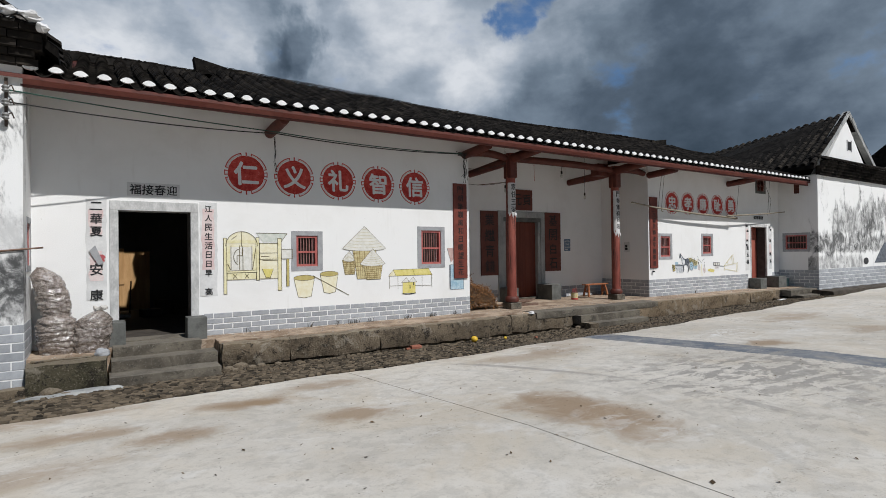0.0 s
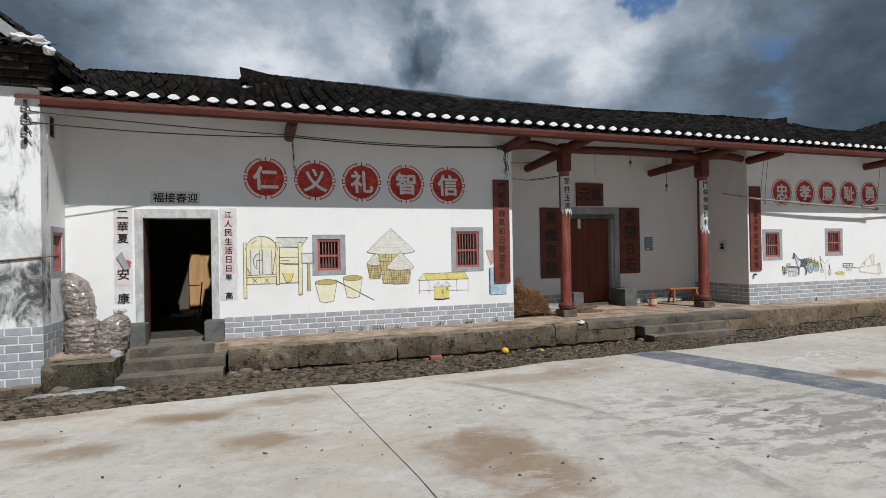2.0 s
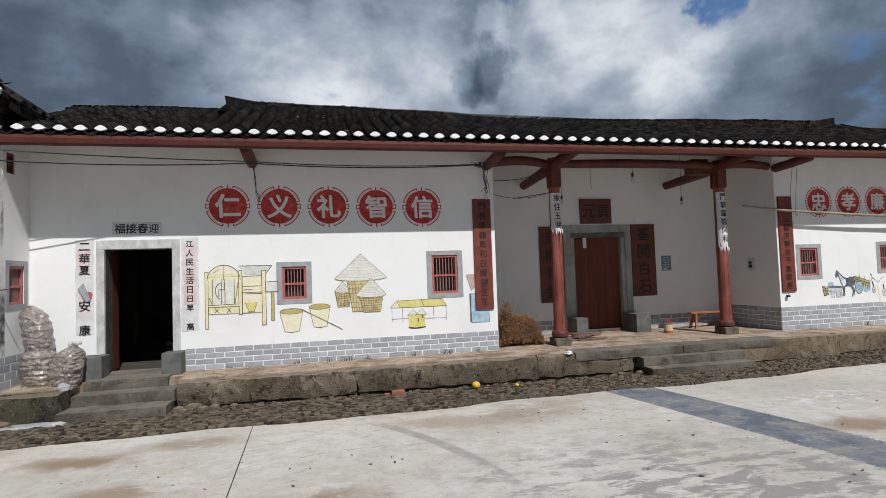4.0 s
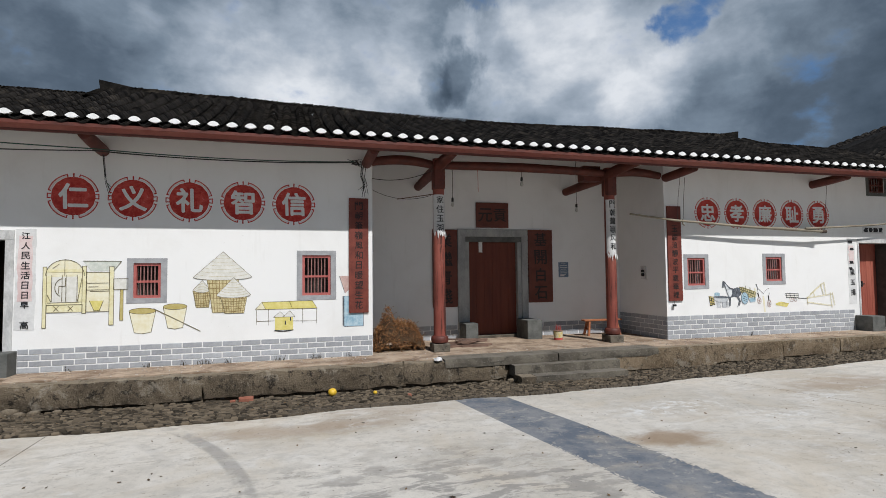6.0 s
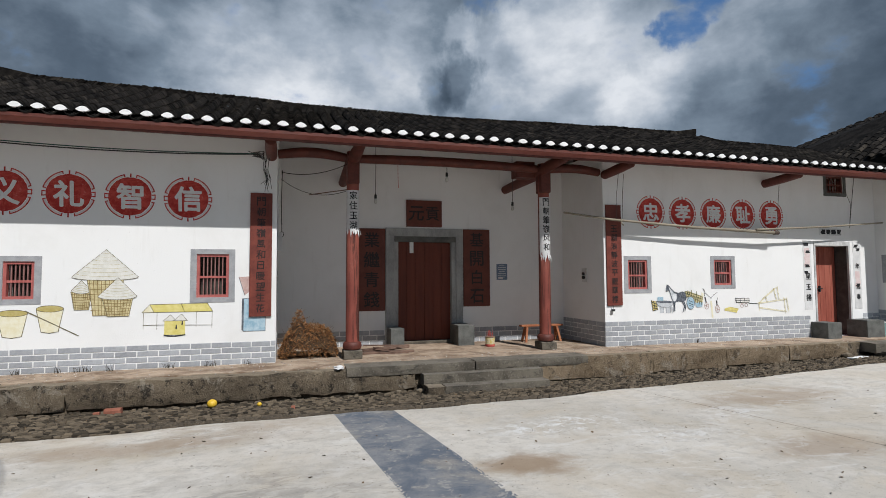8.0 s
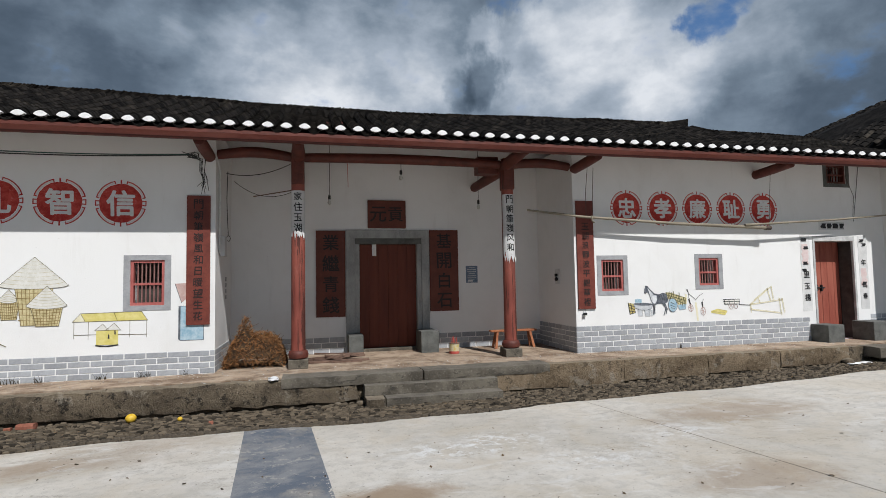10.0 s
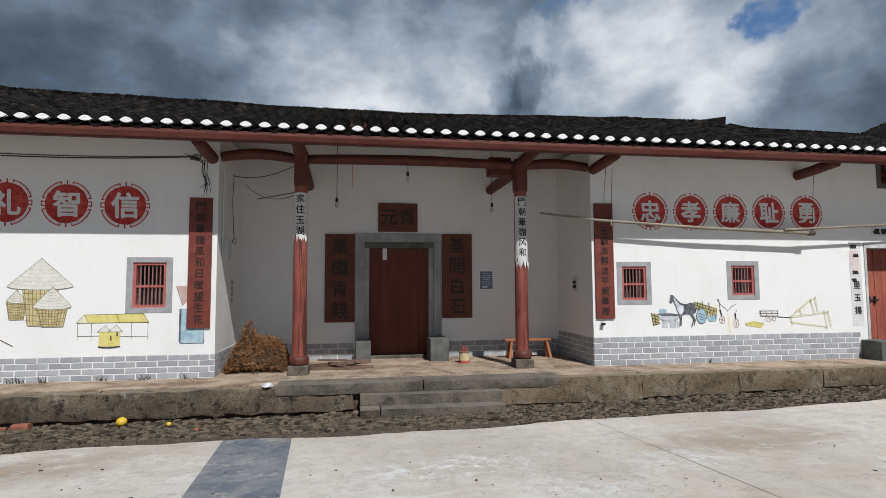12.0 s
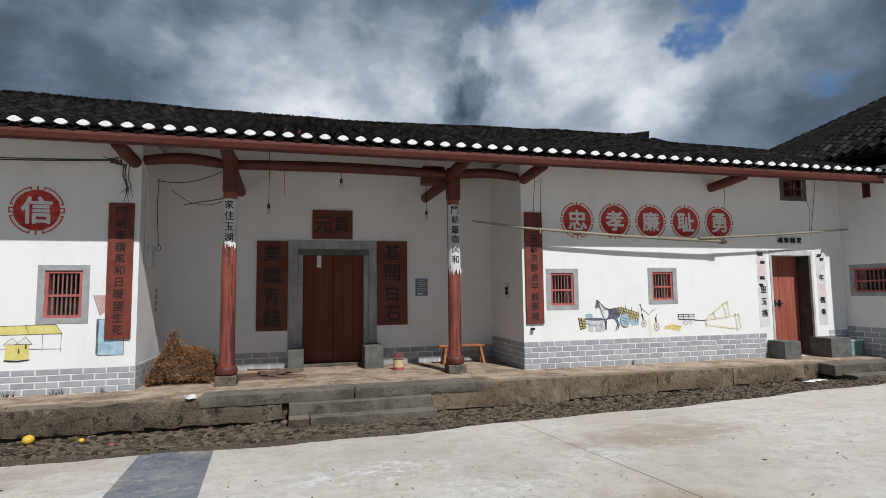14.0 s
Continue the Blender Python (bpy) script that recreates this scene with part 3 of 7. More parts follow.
# platform with its kerb
KY = 7.85
structure("platform", Shape().box(LEFT - 0.1, -0.38, KY + 0.16, FACE, -0.1, FLOOR).box(-0.38, 0.98, 8.30, FACE, -0.1, FLOOR).box(0.98, RIGHT + 0.1, KY + 0.16, FACE, -0.1, FLOOR).box(P0 - 0.002, P1 + 0.002, FACE - 0.001, BACK, -0.1, FLOOR + 0.004), platform_top,
          "dusty cement platform along the front wall", "platform")

# kerb stones
kerb = structure("kerb", Shape().box(LEFT + 0.05, -0.38, KY + 0.06, KY + 0.158, -0.1, FLOOR - 0.02).box(0.98, RIGHT, KY + 0.06, KY + 0.158, -0.1, FLOOR - 0.02), kerb_stone, "weathered rough stone kerb of the platform", "kerb")


def rough_block(x0, x1, y0, y1, z0, z1, seed, amount=0.02, step=0.12):
    """A worn block: a fine box whose faces wander."""
    bm = bmesh.new()
    bmesh.ops.create_cube(bm, size=1.0)
    nx = max(1, int((x1 - x0) / step))
    long = [e for e in bm.edges if abs(e.verts[0].co.x - e.verts[1].co.x) > 0.5]
    bmesh.ops.subdivide_edges(bm, edges=long, cuts=nx, use_grid_fill=True)
    other = [e for e in bm.edges if abs(e.verts[0].co.x - e.verts[1].co.x) < 1e-6]
    bmesh.ops.subdivide_edges(bm, edges=other, cuts=3, use_grid_fill=True)
    cen = Vector(((x0 + x1) / 2, (y0 + y1) / 2, (z0 + z1) / 2))
    size = Vector((x1 - x0, y1 - y0, z1 - z0))
    s = Shape()
    for v in bm.verts:
        c = v.co.copy()
        # rounded arrises
        ey, ez = abs(c.y) > 0.49, abs(c.z) > 0.49
        p = Vector((c.x * size.x, c.y * size.y, c.z * size.z))
        if ey and ez:
            p.y *= 1 - min(0.035, amount * 1.1) / max(size.y, 0.1)
            p.z *= 1 - min(0.03, amount) / max(size.z, 0.1)
        p += cen
        d = noise.noise_vector(p * 3.1 + Vector((seed, 0, 0))) * amount + noise.noise_vector(p * 11.0 + Vector((0, seed, 0))) * amount * 0.5
        s.v.append(tuple(p + d))
    bm.verts.index_update()
    for f in bm.faces:
        s.f.append(tuple(v.index for v in f.verts))
    bm.free()
    return s


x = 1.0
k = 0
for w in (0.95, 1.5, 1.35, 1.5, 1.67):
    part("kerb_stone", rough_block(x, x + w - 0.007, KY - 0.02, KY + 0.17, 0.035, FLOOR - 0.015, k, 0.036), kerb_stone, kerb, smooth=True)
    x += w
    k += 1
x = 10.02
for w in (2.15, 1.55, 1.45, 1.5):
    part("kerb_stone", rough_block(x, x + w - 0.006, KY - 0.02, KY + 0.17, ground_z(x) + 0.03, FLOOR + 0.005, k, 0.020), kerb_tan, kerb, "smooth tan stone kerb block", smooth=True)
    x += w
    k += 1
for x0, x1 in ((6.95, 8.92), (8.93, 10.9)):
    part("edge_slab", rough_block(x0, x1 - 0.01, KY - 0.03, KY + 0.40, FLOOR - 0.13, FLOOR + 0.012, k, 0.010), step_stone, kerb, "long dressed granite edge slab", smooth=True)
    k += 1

# steps
st = thing("stone_steps", "three worn grey stone steps up to the open side door", "steps", (0.3, 7.8, 0))


def local(s, ob):
    s.v = [tuple(Vector(p) - ob.location) for p in s.v]
    return s


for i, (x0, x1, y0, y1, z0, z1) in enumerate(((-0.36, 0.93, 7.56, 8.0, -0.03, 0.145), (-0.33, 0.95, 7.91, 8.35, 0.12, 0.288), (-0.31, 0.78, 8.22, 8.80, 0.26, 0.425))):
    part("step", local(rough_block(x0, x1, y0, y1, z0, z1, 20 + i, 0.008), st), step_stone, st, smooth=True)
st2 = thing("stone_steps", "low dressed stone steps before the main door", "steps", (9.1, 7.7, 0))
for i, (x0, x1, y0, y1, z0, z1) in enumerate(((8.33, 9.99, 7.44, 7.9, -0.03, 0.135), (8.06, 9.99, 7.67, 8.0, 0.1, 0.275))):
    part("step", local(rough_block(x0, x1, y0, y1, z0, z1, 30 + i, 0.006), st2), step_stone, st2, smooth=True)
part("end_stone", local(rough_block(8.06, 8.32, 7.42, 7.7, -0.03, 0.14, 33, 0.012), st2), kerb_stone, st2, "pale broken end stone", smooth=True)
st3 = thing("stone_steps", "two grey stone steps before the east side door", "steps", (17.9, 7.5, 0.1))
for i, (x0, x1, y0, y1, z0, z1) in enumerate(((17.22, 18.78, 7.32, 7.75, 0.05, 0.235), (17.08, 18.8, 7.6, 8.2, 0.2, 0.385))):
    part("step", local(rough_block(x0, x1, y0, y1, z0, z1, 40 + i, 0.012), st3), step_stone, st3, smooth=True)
tagged(part("mossy_ledge", rough_block(LEFT + 0.02, -0.38, 7.66, 8.2, -0.03, 0.37, 50, 0.035), moss_stone, None, "", smooth=True),
       "dark mossy stone ledge beside the steps", "ledge", kind="structure")
for x, y, r in ((-0.95, 7.5, 0.10), (-0.80, 7.42, 0.06), (-0.5, 7.52, 0.05), (1.05, 7.72, 0.07), (16.55, 7.78, 0.09), (1.5, 7.74, 0.06), (1.22, 7.76, 0.09), (1.36, 7.70, 0.06), (1.12, 7.66, 0.05), (1.75, 7.76, 0.05), (8.0, 7.72, 0.06), (7.7, 7.78, 0.05)):
    s = Shape()
    bm = bmesh.new()
    bmesh.ops.create_icosphere(bm, subdivisions=2, radius=r)
    s.v = [tuple(Vector((v.co.x * 1.3, v.co.y, v.co.z * 0.8)) * (1 + 0.35 * noise.noise(v.co * 9 + Vector((x, y, 0))))) for v in bm.verts]
    bm.verts.index_update()
    s.f = [tuple(v.index for v in f.verts) for f in bm.faces]
    bm.free()
    ob = part("rock", s, kerb_stone, smooth=True)
    ob.location = (x, y, ground_z(x) + r * 0.45)
    tagged(ob, "small rough grey stone at the foot of the platform", "stone", "stones by the kerb")

for ob in list(bpy.data.objects):
    if ob.type == "MESH" and ob.name.split(".")[0] in ("step", "edge_slab", "kerb_stone", "end_stone", "mossy_ledge"):
        ob.data.set_sharp_from_angle(angle=0.6)

# ---- windows and doors ----


def window(name, w, bars, label, along="x", face=FACE, sign=1, paint=None, edge=None):
    """Grey painted surround, red frame, square bars, and a cross rail."""
    x0, x1, z0, z1 = w
    P = (lambda s: s) if along == "x" else (lambda s: swap(s))

    def swap(s):
        s.v = [(face + (y - face) * sign, x, z) for x, y, z in s.v]
        return s
    win = thing(name, label, "window", kind="structure")
    m = 0.088
    a, b, c, d = inset(w, m)
    ring = Shape()
    for q in ((x0, x1, z1 - m * 0.85, z1), (x0, x1, z0, z0 + m * 0.85), (x0, a, c, d), (b, x1, c, d)):
        ring.box(q[0], q[1], face - 0.006, face + 0.004, q[2], q[3])
    part("surround", P(ring), edge or grey_band, win, "flat grey painted surround")
    t = 0.04
    fr = Shape()
    for q in ((a, b, d - t, d), (a, b, c, c + t), (a, a + t, c + t, d - t), (b - t, b, c + t, d - t)):
        fr.box(q[0], q[1], face + 0.012, face + 0.09, q[2], q[3])
    part("window_frame", P(fr), paint or window_red, win)
    # added panel, no real shutter: its dark colour is the shade behind the bars
    part("inner_shutter", P(Shape().box(a - 0.02, b + 0.02, face + 0.305, face + 0.325, c - 0.02, d + 0.02)), dark_room, win, "dark panel added for the shade behind the bars")
    mid = c + (d - c) * 0.47
    part("rail", P(Shape().box(a + t, b - t, face + 0.02, face + 0.06, mid - 0.017, mid + 0.017)), paint or window_red, win)
    for i in range(bars):
        x = a + t + (b - a - 2 * t) * (i + 1) / (bars + 1)
        part("bar", P(Shape().box(x - 0.008, x + 0.008, face + 0.03, face + 0.05, c + t, d - t)), paint or bar_paint, win)
    return win


window("window_1", WIN["a"], 5, "small barred window, red frame, grey painted surround")
window("window_2", WIN["b"], 6, "small barred window, red frame, grey painted surround")
window("window_3", WIN["c"], 5, "small barred window, red frame, grey painted surround")
window("window_4", WIN["d"], 5, "small barred window, red frame, grey painted surround")
window("window_5", UPPER, 4, "high barred window under the eave, dark red frame", paint=beam_red, edge=stone)


def door_frame(name, d, out, top, label, mat_, depth=0.05):
    ob = thing(name, label, "door frame", kind="structure")
    x0, x1, z0, z1 = d
    part("jamb", Shape().box(x0 - out, x0, FACE - depth, FACE + 0.298, z0, z1), mat_, ob, bevel=0.006)
    part("jamb", Shape().box(x1, x1 + out, FACE - depth, FACE + 0.298, z0, z1), mat_, ob, bevel=0.006)
    part("lintel", Shape().box(x0 - out, x1 + out, FACE - depth, FACE + 0.298, z1, z1 + top), mat_, ob, bevel=0.006)
    # thin linings coloured dark for the shade that falls on the reveals
    for a, b in ((x0, x0 + 0.006), (x1 - 0.006, x1)):
        part("reveal", Shape().box(a, b, FACE + 0.035, FACE + 0.297, z0, z1 - 0.002), reveal_shade_stone, ob, "dark stone inside the frame, toned for the doorway's shade")
    return ob


door_frame("door_frame_1", D1, 0.11, 0.14, "lime-washed grey stone frame of the side door", washed_stone, 0.012)
door_frame("door_frame_3", D3, 0.05, 0.10, "lime-washed grey stone frame of the side door", washed_stone, 0.012)


def door_block(x0, x1, y0, y1, z1, label):
    ob = part("door_stone", Shape().box(x0, x1, y0, y1, FLOOR - 0.01, z1), stone, bevel=0.012)
    return tagged(ob, label, "stone block", "stone blocks at the doors")


door_block(-0.46, -0.15, 8.42, 8.735, 0.735, "dark grey square stone block at the door's foot")
door_block(0.63, 0.90, 8.45, 8.735, 0.725, "dark grey square stone block at the door's foot")
door_block(16.84, 17.22, 8.36, 8.735, 0.73, "dark grey square stone block at the door's foot")
door_block(17.86, 18.36, 8.30, 8.735, 0.76, "dark grey square stone block at the door's foot")
door_block(7.98, 8.24, 9.85, 10.295, 0.755, "dark grey square stone block at the main door's foot")
door_block(9.27, 9.60, 9.75, 10.295, 0.79, "dark grey square stone block at the main door's foot")
structure("threshold", Shape().box(D1[0], D1[1], FACE - 0.1, FACE + 0.30, FLOOR - 0.02, FLOOR + 0.035), step_stone, "worn stone threshold", "threshold", 0.01)
structure("threshold", Shape().box(D2[0], D2[1], BACK - 0.02, BACK + 0.2, FLOOR, FLOOR + 0.06), step_stone, "worn stone threshold", "threshold", 0.01)

# main door: stepped stone frame, two plank leaves
mf = thing("door_frame_2", "grey stone frame with stepped jambs of the main door", "door frame", kind="structure")
for x0, x1, y0 in ((7.96, 8.13, BACK - 0.035), (8.13, 8.215, BACK - 0.012), (9.31, 9.40, BACK - 0.012), (9.40, 9.545, BACK - 0.035)):
    part("jamb", Shape().box(x0, x1, y0, BACK + 0.298, FLOOR, 2.53 if x1 - x0 > 0.1 else 2.42), frame_stone, mf, bevel=0.006)
part("lintel", Shape().box(7.96, 9.545, BACK - 0.035, BACK + 0.298, 2.53, 2.69), frame_stone, mf, bevel=0.006)
part("lintel_step", Shape().box(8.13, 9.40, BACK - 0.012, BACK + 0.298, 2.42, 2.53), stone, mf, bevel=0.006)
d2 = thing("door_2", "closed double door of dark red painted planks", "door", kind="structure")
for i, (a, b) in enumerate(((8.217, 8.765), (8.768, 9.308))):
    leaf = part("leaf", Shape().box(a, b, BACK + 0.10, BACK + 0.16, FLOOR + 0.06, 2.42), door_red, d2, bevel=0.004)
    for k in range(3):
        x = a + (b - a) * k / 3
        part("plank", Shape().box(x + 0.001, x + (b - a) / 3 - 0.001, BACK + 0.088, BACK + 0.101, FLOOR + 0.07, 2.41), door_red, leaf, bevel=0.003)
part("paper_tag", Shape().box(8.46, 8.54, BACK + 0.07, BACK + 0.074, 2.20, 2.46), cap_white, d2, "small pale paper tag with writing")
d3 = thing("door_3", "closed worn red double plank door with an iron bolt", "door", kind="structure")
for a, b in ((D3[0] + 0.005, 17.523), (17.527, D3[1] - 0.005)):
    leaf = part("leaf", Shape().box(a, b, FACE + 0.322, FACE + 0.36, FLOOR + 0.02, D3[3]), door_worn, d3)
    for k in range(3):
        w = (b - a) / 3
        part("plank", Shape().box(a + w * k + 0.002, a + w * (k + 1) - 0.002, FACE + 0.308, FACE + 0.3215, FLOOR + 0.03, D3[3] - 0.01), door_worn, leaf, bevel=0.003)
part("bolt", Shape().tube([(17.30, FACE + 0.29, 1.42), (17.58, FACE + 0.29, 1.42)], 0.013, 8).box(17.36, 17.39, FACE + 0.27, FACE + 0.308, 1.35, 1.48).box(17.48, 17.51, FACE + 0.27, FACE + 0.308, 1.35, 1.48), black, d3, "black iron bolt")

# ---- roof ----
EY, EZ, RY, RZ = 7.76, 3.825, 11.2, 5.21
RL, RR = 1.23, 16.07


def roof_point(x, v):
    """v runs from 0 at the eave to 1 at the high ridge."""
    dip = 0.06 * math.cos((x - 8.6) / 7.4 * math.pi) * v
    return EY + (RY - EY) * v, EZ + 0.02 + (RZ - EZ) * (0.86 * v + 0.14 * v * v) - dip + 0.018 * noise.noise(Vector((x * 0.9, v * 2.3, 0))) * (0.3 + v)


def roof_top(x):
    return 1.0 if RL <= x <= RR else 0.78


deck = Shape()
# the west part has a small light well in its rear slope
for xa, xb, vm, well in ((LEFT - 0.25, 0.48, 0.80, 0), (0.48, 1.10, 0.80, 1), (1.10, RL, 0.80, 0), (RL, RR, 1.0, 0), (RR, RIGHT + 0.4, 0.80, 0)):
    n = 8
    pts = [roof_point((xa + xb) / 2, vm * i / n) for i in range(n + 1)]
    prof = [(y, z - 0.05) for y, z in pts]
    yb, zb = prof[-1]
    slope = (zb - 0.02 - 3.85) / (14.7 - yb - 0.15)
    cut = 10.85 if well else 14.7
    zc = zb - 0.02 - slope * (cut - yb - 0.15)
    back_ = [(yb + 0.15, zb - 0.02), (cut, zc)]
    ring_ = prof + back_ + [(cut, zc - 0.07), (yb + 0.15, zb - 0.10)] + [(y, z - 0.045) for y, z in prof[::-1]]
    if well:
        zd = zb - 0.02 - slope * (12.1 - yb - 0.15)
        deck.add([(xx, y, z) for xx in (xa, xb) for y, z in ((12.1, zd), (14.7, 3.85), (14.7, 3.78), (12.1, zd - 0.07))],
                 [(0, 1, 2, 3), (7, 6, 5, 4), (0, 4, 5, 1), (1, 5, 6, 2), (2, 6, 7, 3), (3, 7, 4, 0)])
    m_ = len(ring_)
    deck.add([(xx, y, z) for xx in (xa, xb) for y, z in ring_], [tuple(range(m_)), tuple(range(m_, 2 * m_))[::-1]] + [(i, (i + 1) % m_, (i + 1) % m_ + m_, i + m_) for i in range(m_)])
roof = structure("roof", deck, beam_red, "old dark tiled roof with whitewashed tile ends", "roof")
part("fascia", Shape().box(LEFT - 0.02, RIGHT + 0.05, 7.835, 7.865, 3.70, 3.80), fascia_red, roof, "long faded red fascia board")
part("fascia_lip", Shape().box(LEFT - 0.02, RIGHT + 0.05, 7.825, 7.88, 3.672, 3.698), beam_red, roof)


def arc_tile(x, y0, z0, y1, z1, half, rise, sag, thick, n=5):
    """A bent tile from its lower end (y0, z0) to its upper end; rise > 0 humps up, < 0 hangs down."""
    v, f = [], []
    for (y, z) in ((y0, z0), (y1, z1)):
        for i in range(n + 1):
            a = -1 + 2 * i / n
            v.append((x + half * a, y, z + rise * (1 - a * a) + sag * a))
    k = n + 1
    for i in range(n + 1):
        px, py, pz = v[i]
        v.append((px, py + 0.004, pz - thick))
    for i in range(n):
        f.append((i, i + 1, k + i + 1, k + i))
        f.append((2 * k + i, 2 * k + i + 1, i + 1, i))
    return v, f


PITCH = 0.247
cols = int((RIGHT + 0.10 - LEFT) / PITCH)
rest = Shape()
near_tiles = []
trng = random.Random(11)
for c in range(cols + 1):
    x = LEFT + 0.08 + c * PITCH
    top = roof_top(x)
    drift = 0.008 * trng.uniform(-1, 1)
    step = 0.118 / math.hypot(RY - EY, RZ - EZ)
    n = int(top / step)
    for r in range(n):
        v0, v1 = r * step, min(top, r * step + step * 1.5)
        xx = x + drift * math.sin(r * 0.25) + trng.uniform(-0.006, 0.006)
        y0, z0 = roof_point(xx, v0)
        y1, z1 = roof_point(xx, v1)
        j = trng.uniform(-0.004, 0.007)
        cover = arc_tile(xx, y0, z0 + 0.024 + j, y1, z1 + 0.006, 0.080 + trng.uniform(-0.004, 0.006), 0.090, trng.uniform(-0.004, 0.004), 0.014)
        pan = arc_tile(xx + PITCH / 2, y0 - 0.012, z0 + 0.022, y1, z1 + 0.008, 0.100, -0.064, 0.0, 0.014)
        if r < 2 and 1.0 < x < 14.2:
            near_tiles += [cover, pan]
        else:
            rest.add(*cover).add(*pan)
    # limewashed front of the lowest cover tile
    y0, z0 = roof_point(x, 0)
    m_ = 7
    fan = [(x + 0.080 * (-1 + 2 * i / m_), z0 + 0.040 + 0.046 * (1 - (-1 + 2 * i / m_) ** 2)) for i in range(m_ + 1)]
    low = [(x + 0.044 * (1 - 2 * i / 4), z0 + 0.019 - 0.006 * (1 - (1 - 2 * i / 4) ** 2)) for i in range(5)]
    w = trng.uniform(-0.006, 0.006)
    ob = part("tile_end", Shape().prism([(p, q + w * 0.5) for p, q in fan[::-1] + low[::-1]], y0 - 0.016 + w, y0 + 0.03), cap_white, roof)
part("roof_tiles", rest, tile_dark, roof, "dark weathered clay tiles in humped rows")
tagged(roof.children[-1], kind="stuff")
for v, f in near_tiles[:300]:
    me = bpy.data.meshes.new("roof_tile")
    me.from_pydata(v, [], f)
    me.materials.append(tile_piece)
    ob = new("roof_tile", me)
    ob.parent = roof
if len(near_tiles) > 300:
    s = Shape()
    for t in near_tiles[300:]:
        s.add(*t)
    tagged(part("roof_tiles", s, tile_dark, roof), kind="stuff")

# ridge: tiles stood on edge and leaning on one another
ridge = Shape()
for xa, xb, v, h in ((RL + 0.1, RR - 0.1, 1.0, 0.075), (LEFT - 0.2, RL - 0.05, 0.78, 0.05), (RR + 0.05, RIGHT + 0.3, 0.78, 0.05)):
    x = xa
    while x < xb:
        y, z = roof_point(x, v)
        hh = h * trng.uniform(0.85, 1.12)
        lean = 0.12 if x < 8.6 else -0.12
        y += trng.uniform(-0.012, 0.012)
        v8 = [(x + dx + (lean if up_ else 0), y + dy, z + (hh + 0.03 if up_ else 0.0)) for up_ in (0, 1) for dy in (-0.09, 0.09) for dx in (-0.011, 0.011)]
        ridge.add(v8, [(0, 2, 3, 1), (4, 5, 7, 6), (0, 1, 5, 4), (2, 6, 7, 3), (0, 4, 6, 2), (1, 3, 7, 5)])
        x += trng.uniform(0.026, 0.034)
for xa, xb, v in ((RL + 0.1, RR - 0.1, 1.0), (LEFT - 0.2, RL - 0.05, 0.78), (RR + 0.05, RIGHT + 0.3, 0.78)):
    rb = Shape()
    n = 30
    for i in range(n):
        p0, p1 = xa + (xb - xa) * i / n, xa + (xb - xa) * (i + 1) / n
        (y0, z0), (y1, z1) = roof_point(p0, v), roof_point(p1, v)
        rb.add([(p0, y0 - 0.17, z0 - 0.10), (p0, y0 - 0.10, z0 + 0.035), (p0, y0 + 0.17, z0 - 0.02), (p1, y1 - 0.17, z1 - 0.10), (p1, y1 - 0.10, z1 + 0.035), (p1, y1 + 0.17, z1 - 0.02)], [(0, 3, 4, 1), (1, 4, 5, 2)])
    part("ridge_bed", rb, tile_piece, roof, "dark mortar bed under the ridge")
rd = part("ridge_tiles", ridge, tile_dark, roof, "ridge of dark tiles stood on edge")
tagged(rd, kind="stuff")
for x, s_ in ((RL, 1), (RR, -1)):
    y, z = roof_point(x, 1.0)
    sh = Shape()
    # raised end block with an upswept tip, and the tiled verge running down from it
    sh.add([(x - 0.06 * s_, y - 0.13, z - 0.1), (x + 0.5 * s_, y - 0.13, z - 0.1), (x + 0.5 * s_, y + 0.13, z - 0.1), (x - 0.06 * s_, y + 0.13, z - 0.1),
            (x - 0.11 * s_, y - 0.10, z + 0.21), (x + 0.5 * s_, y - 0.08, z + 0.11), (x + 0.5 * s_, y + 0.08, z + 0.11), (x - 0.11 * s_, y + 0.10, z + 0.21)],
           [(0, 3, 2, 1), (4, 5, 6, 7), (0, 1, 5, 4), (1, 2, 6, 5), (2, 3, 7, 6), (3, 0, 4, 7)])
    part("ridge_end", sh, tile_piece, roof, "upswept ridge end", bevel=0.012)
    for i in range(26):
        v0, v1 = 0.80 + 0.2 * i / 26 - 0.10, 0.80 + 0.2 * (i + 1.6) / 26 - 0.10
        ya, za = roof_point(x, v0)
        yb, zb = roof_point(x, min(v1, 0.99))
        tv, tf = arc_tile(x, ya, za + 0.075, yb, zb + 0.05, 0.11, 0.055, 0, 0.02)
        me = bpy.data.meshes.new("verge_tile")
        me.from_pydata(tv, [], tf)
        me.materials.append(tile_piece)
        o = new("verge_tile", me)
        o.parent = roof

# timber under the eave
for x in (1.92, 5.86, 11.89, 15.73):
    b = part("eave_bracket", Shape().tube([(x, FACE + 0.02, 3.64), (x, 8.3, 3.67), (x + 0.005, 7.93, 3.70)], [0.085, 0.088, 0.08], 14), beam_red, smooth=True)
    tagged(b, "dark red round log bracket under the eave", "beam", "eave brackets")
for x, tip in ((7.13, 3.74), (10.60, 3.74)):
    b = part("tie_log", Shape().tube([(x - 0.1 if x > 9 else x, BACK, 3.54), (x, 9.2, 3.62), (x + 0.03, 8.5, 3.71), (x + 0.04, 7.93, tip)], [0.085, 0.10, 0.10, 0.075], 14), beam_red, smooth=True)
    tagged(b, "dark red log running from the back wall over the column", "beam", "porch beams")
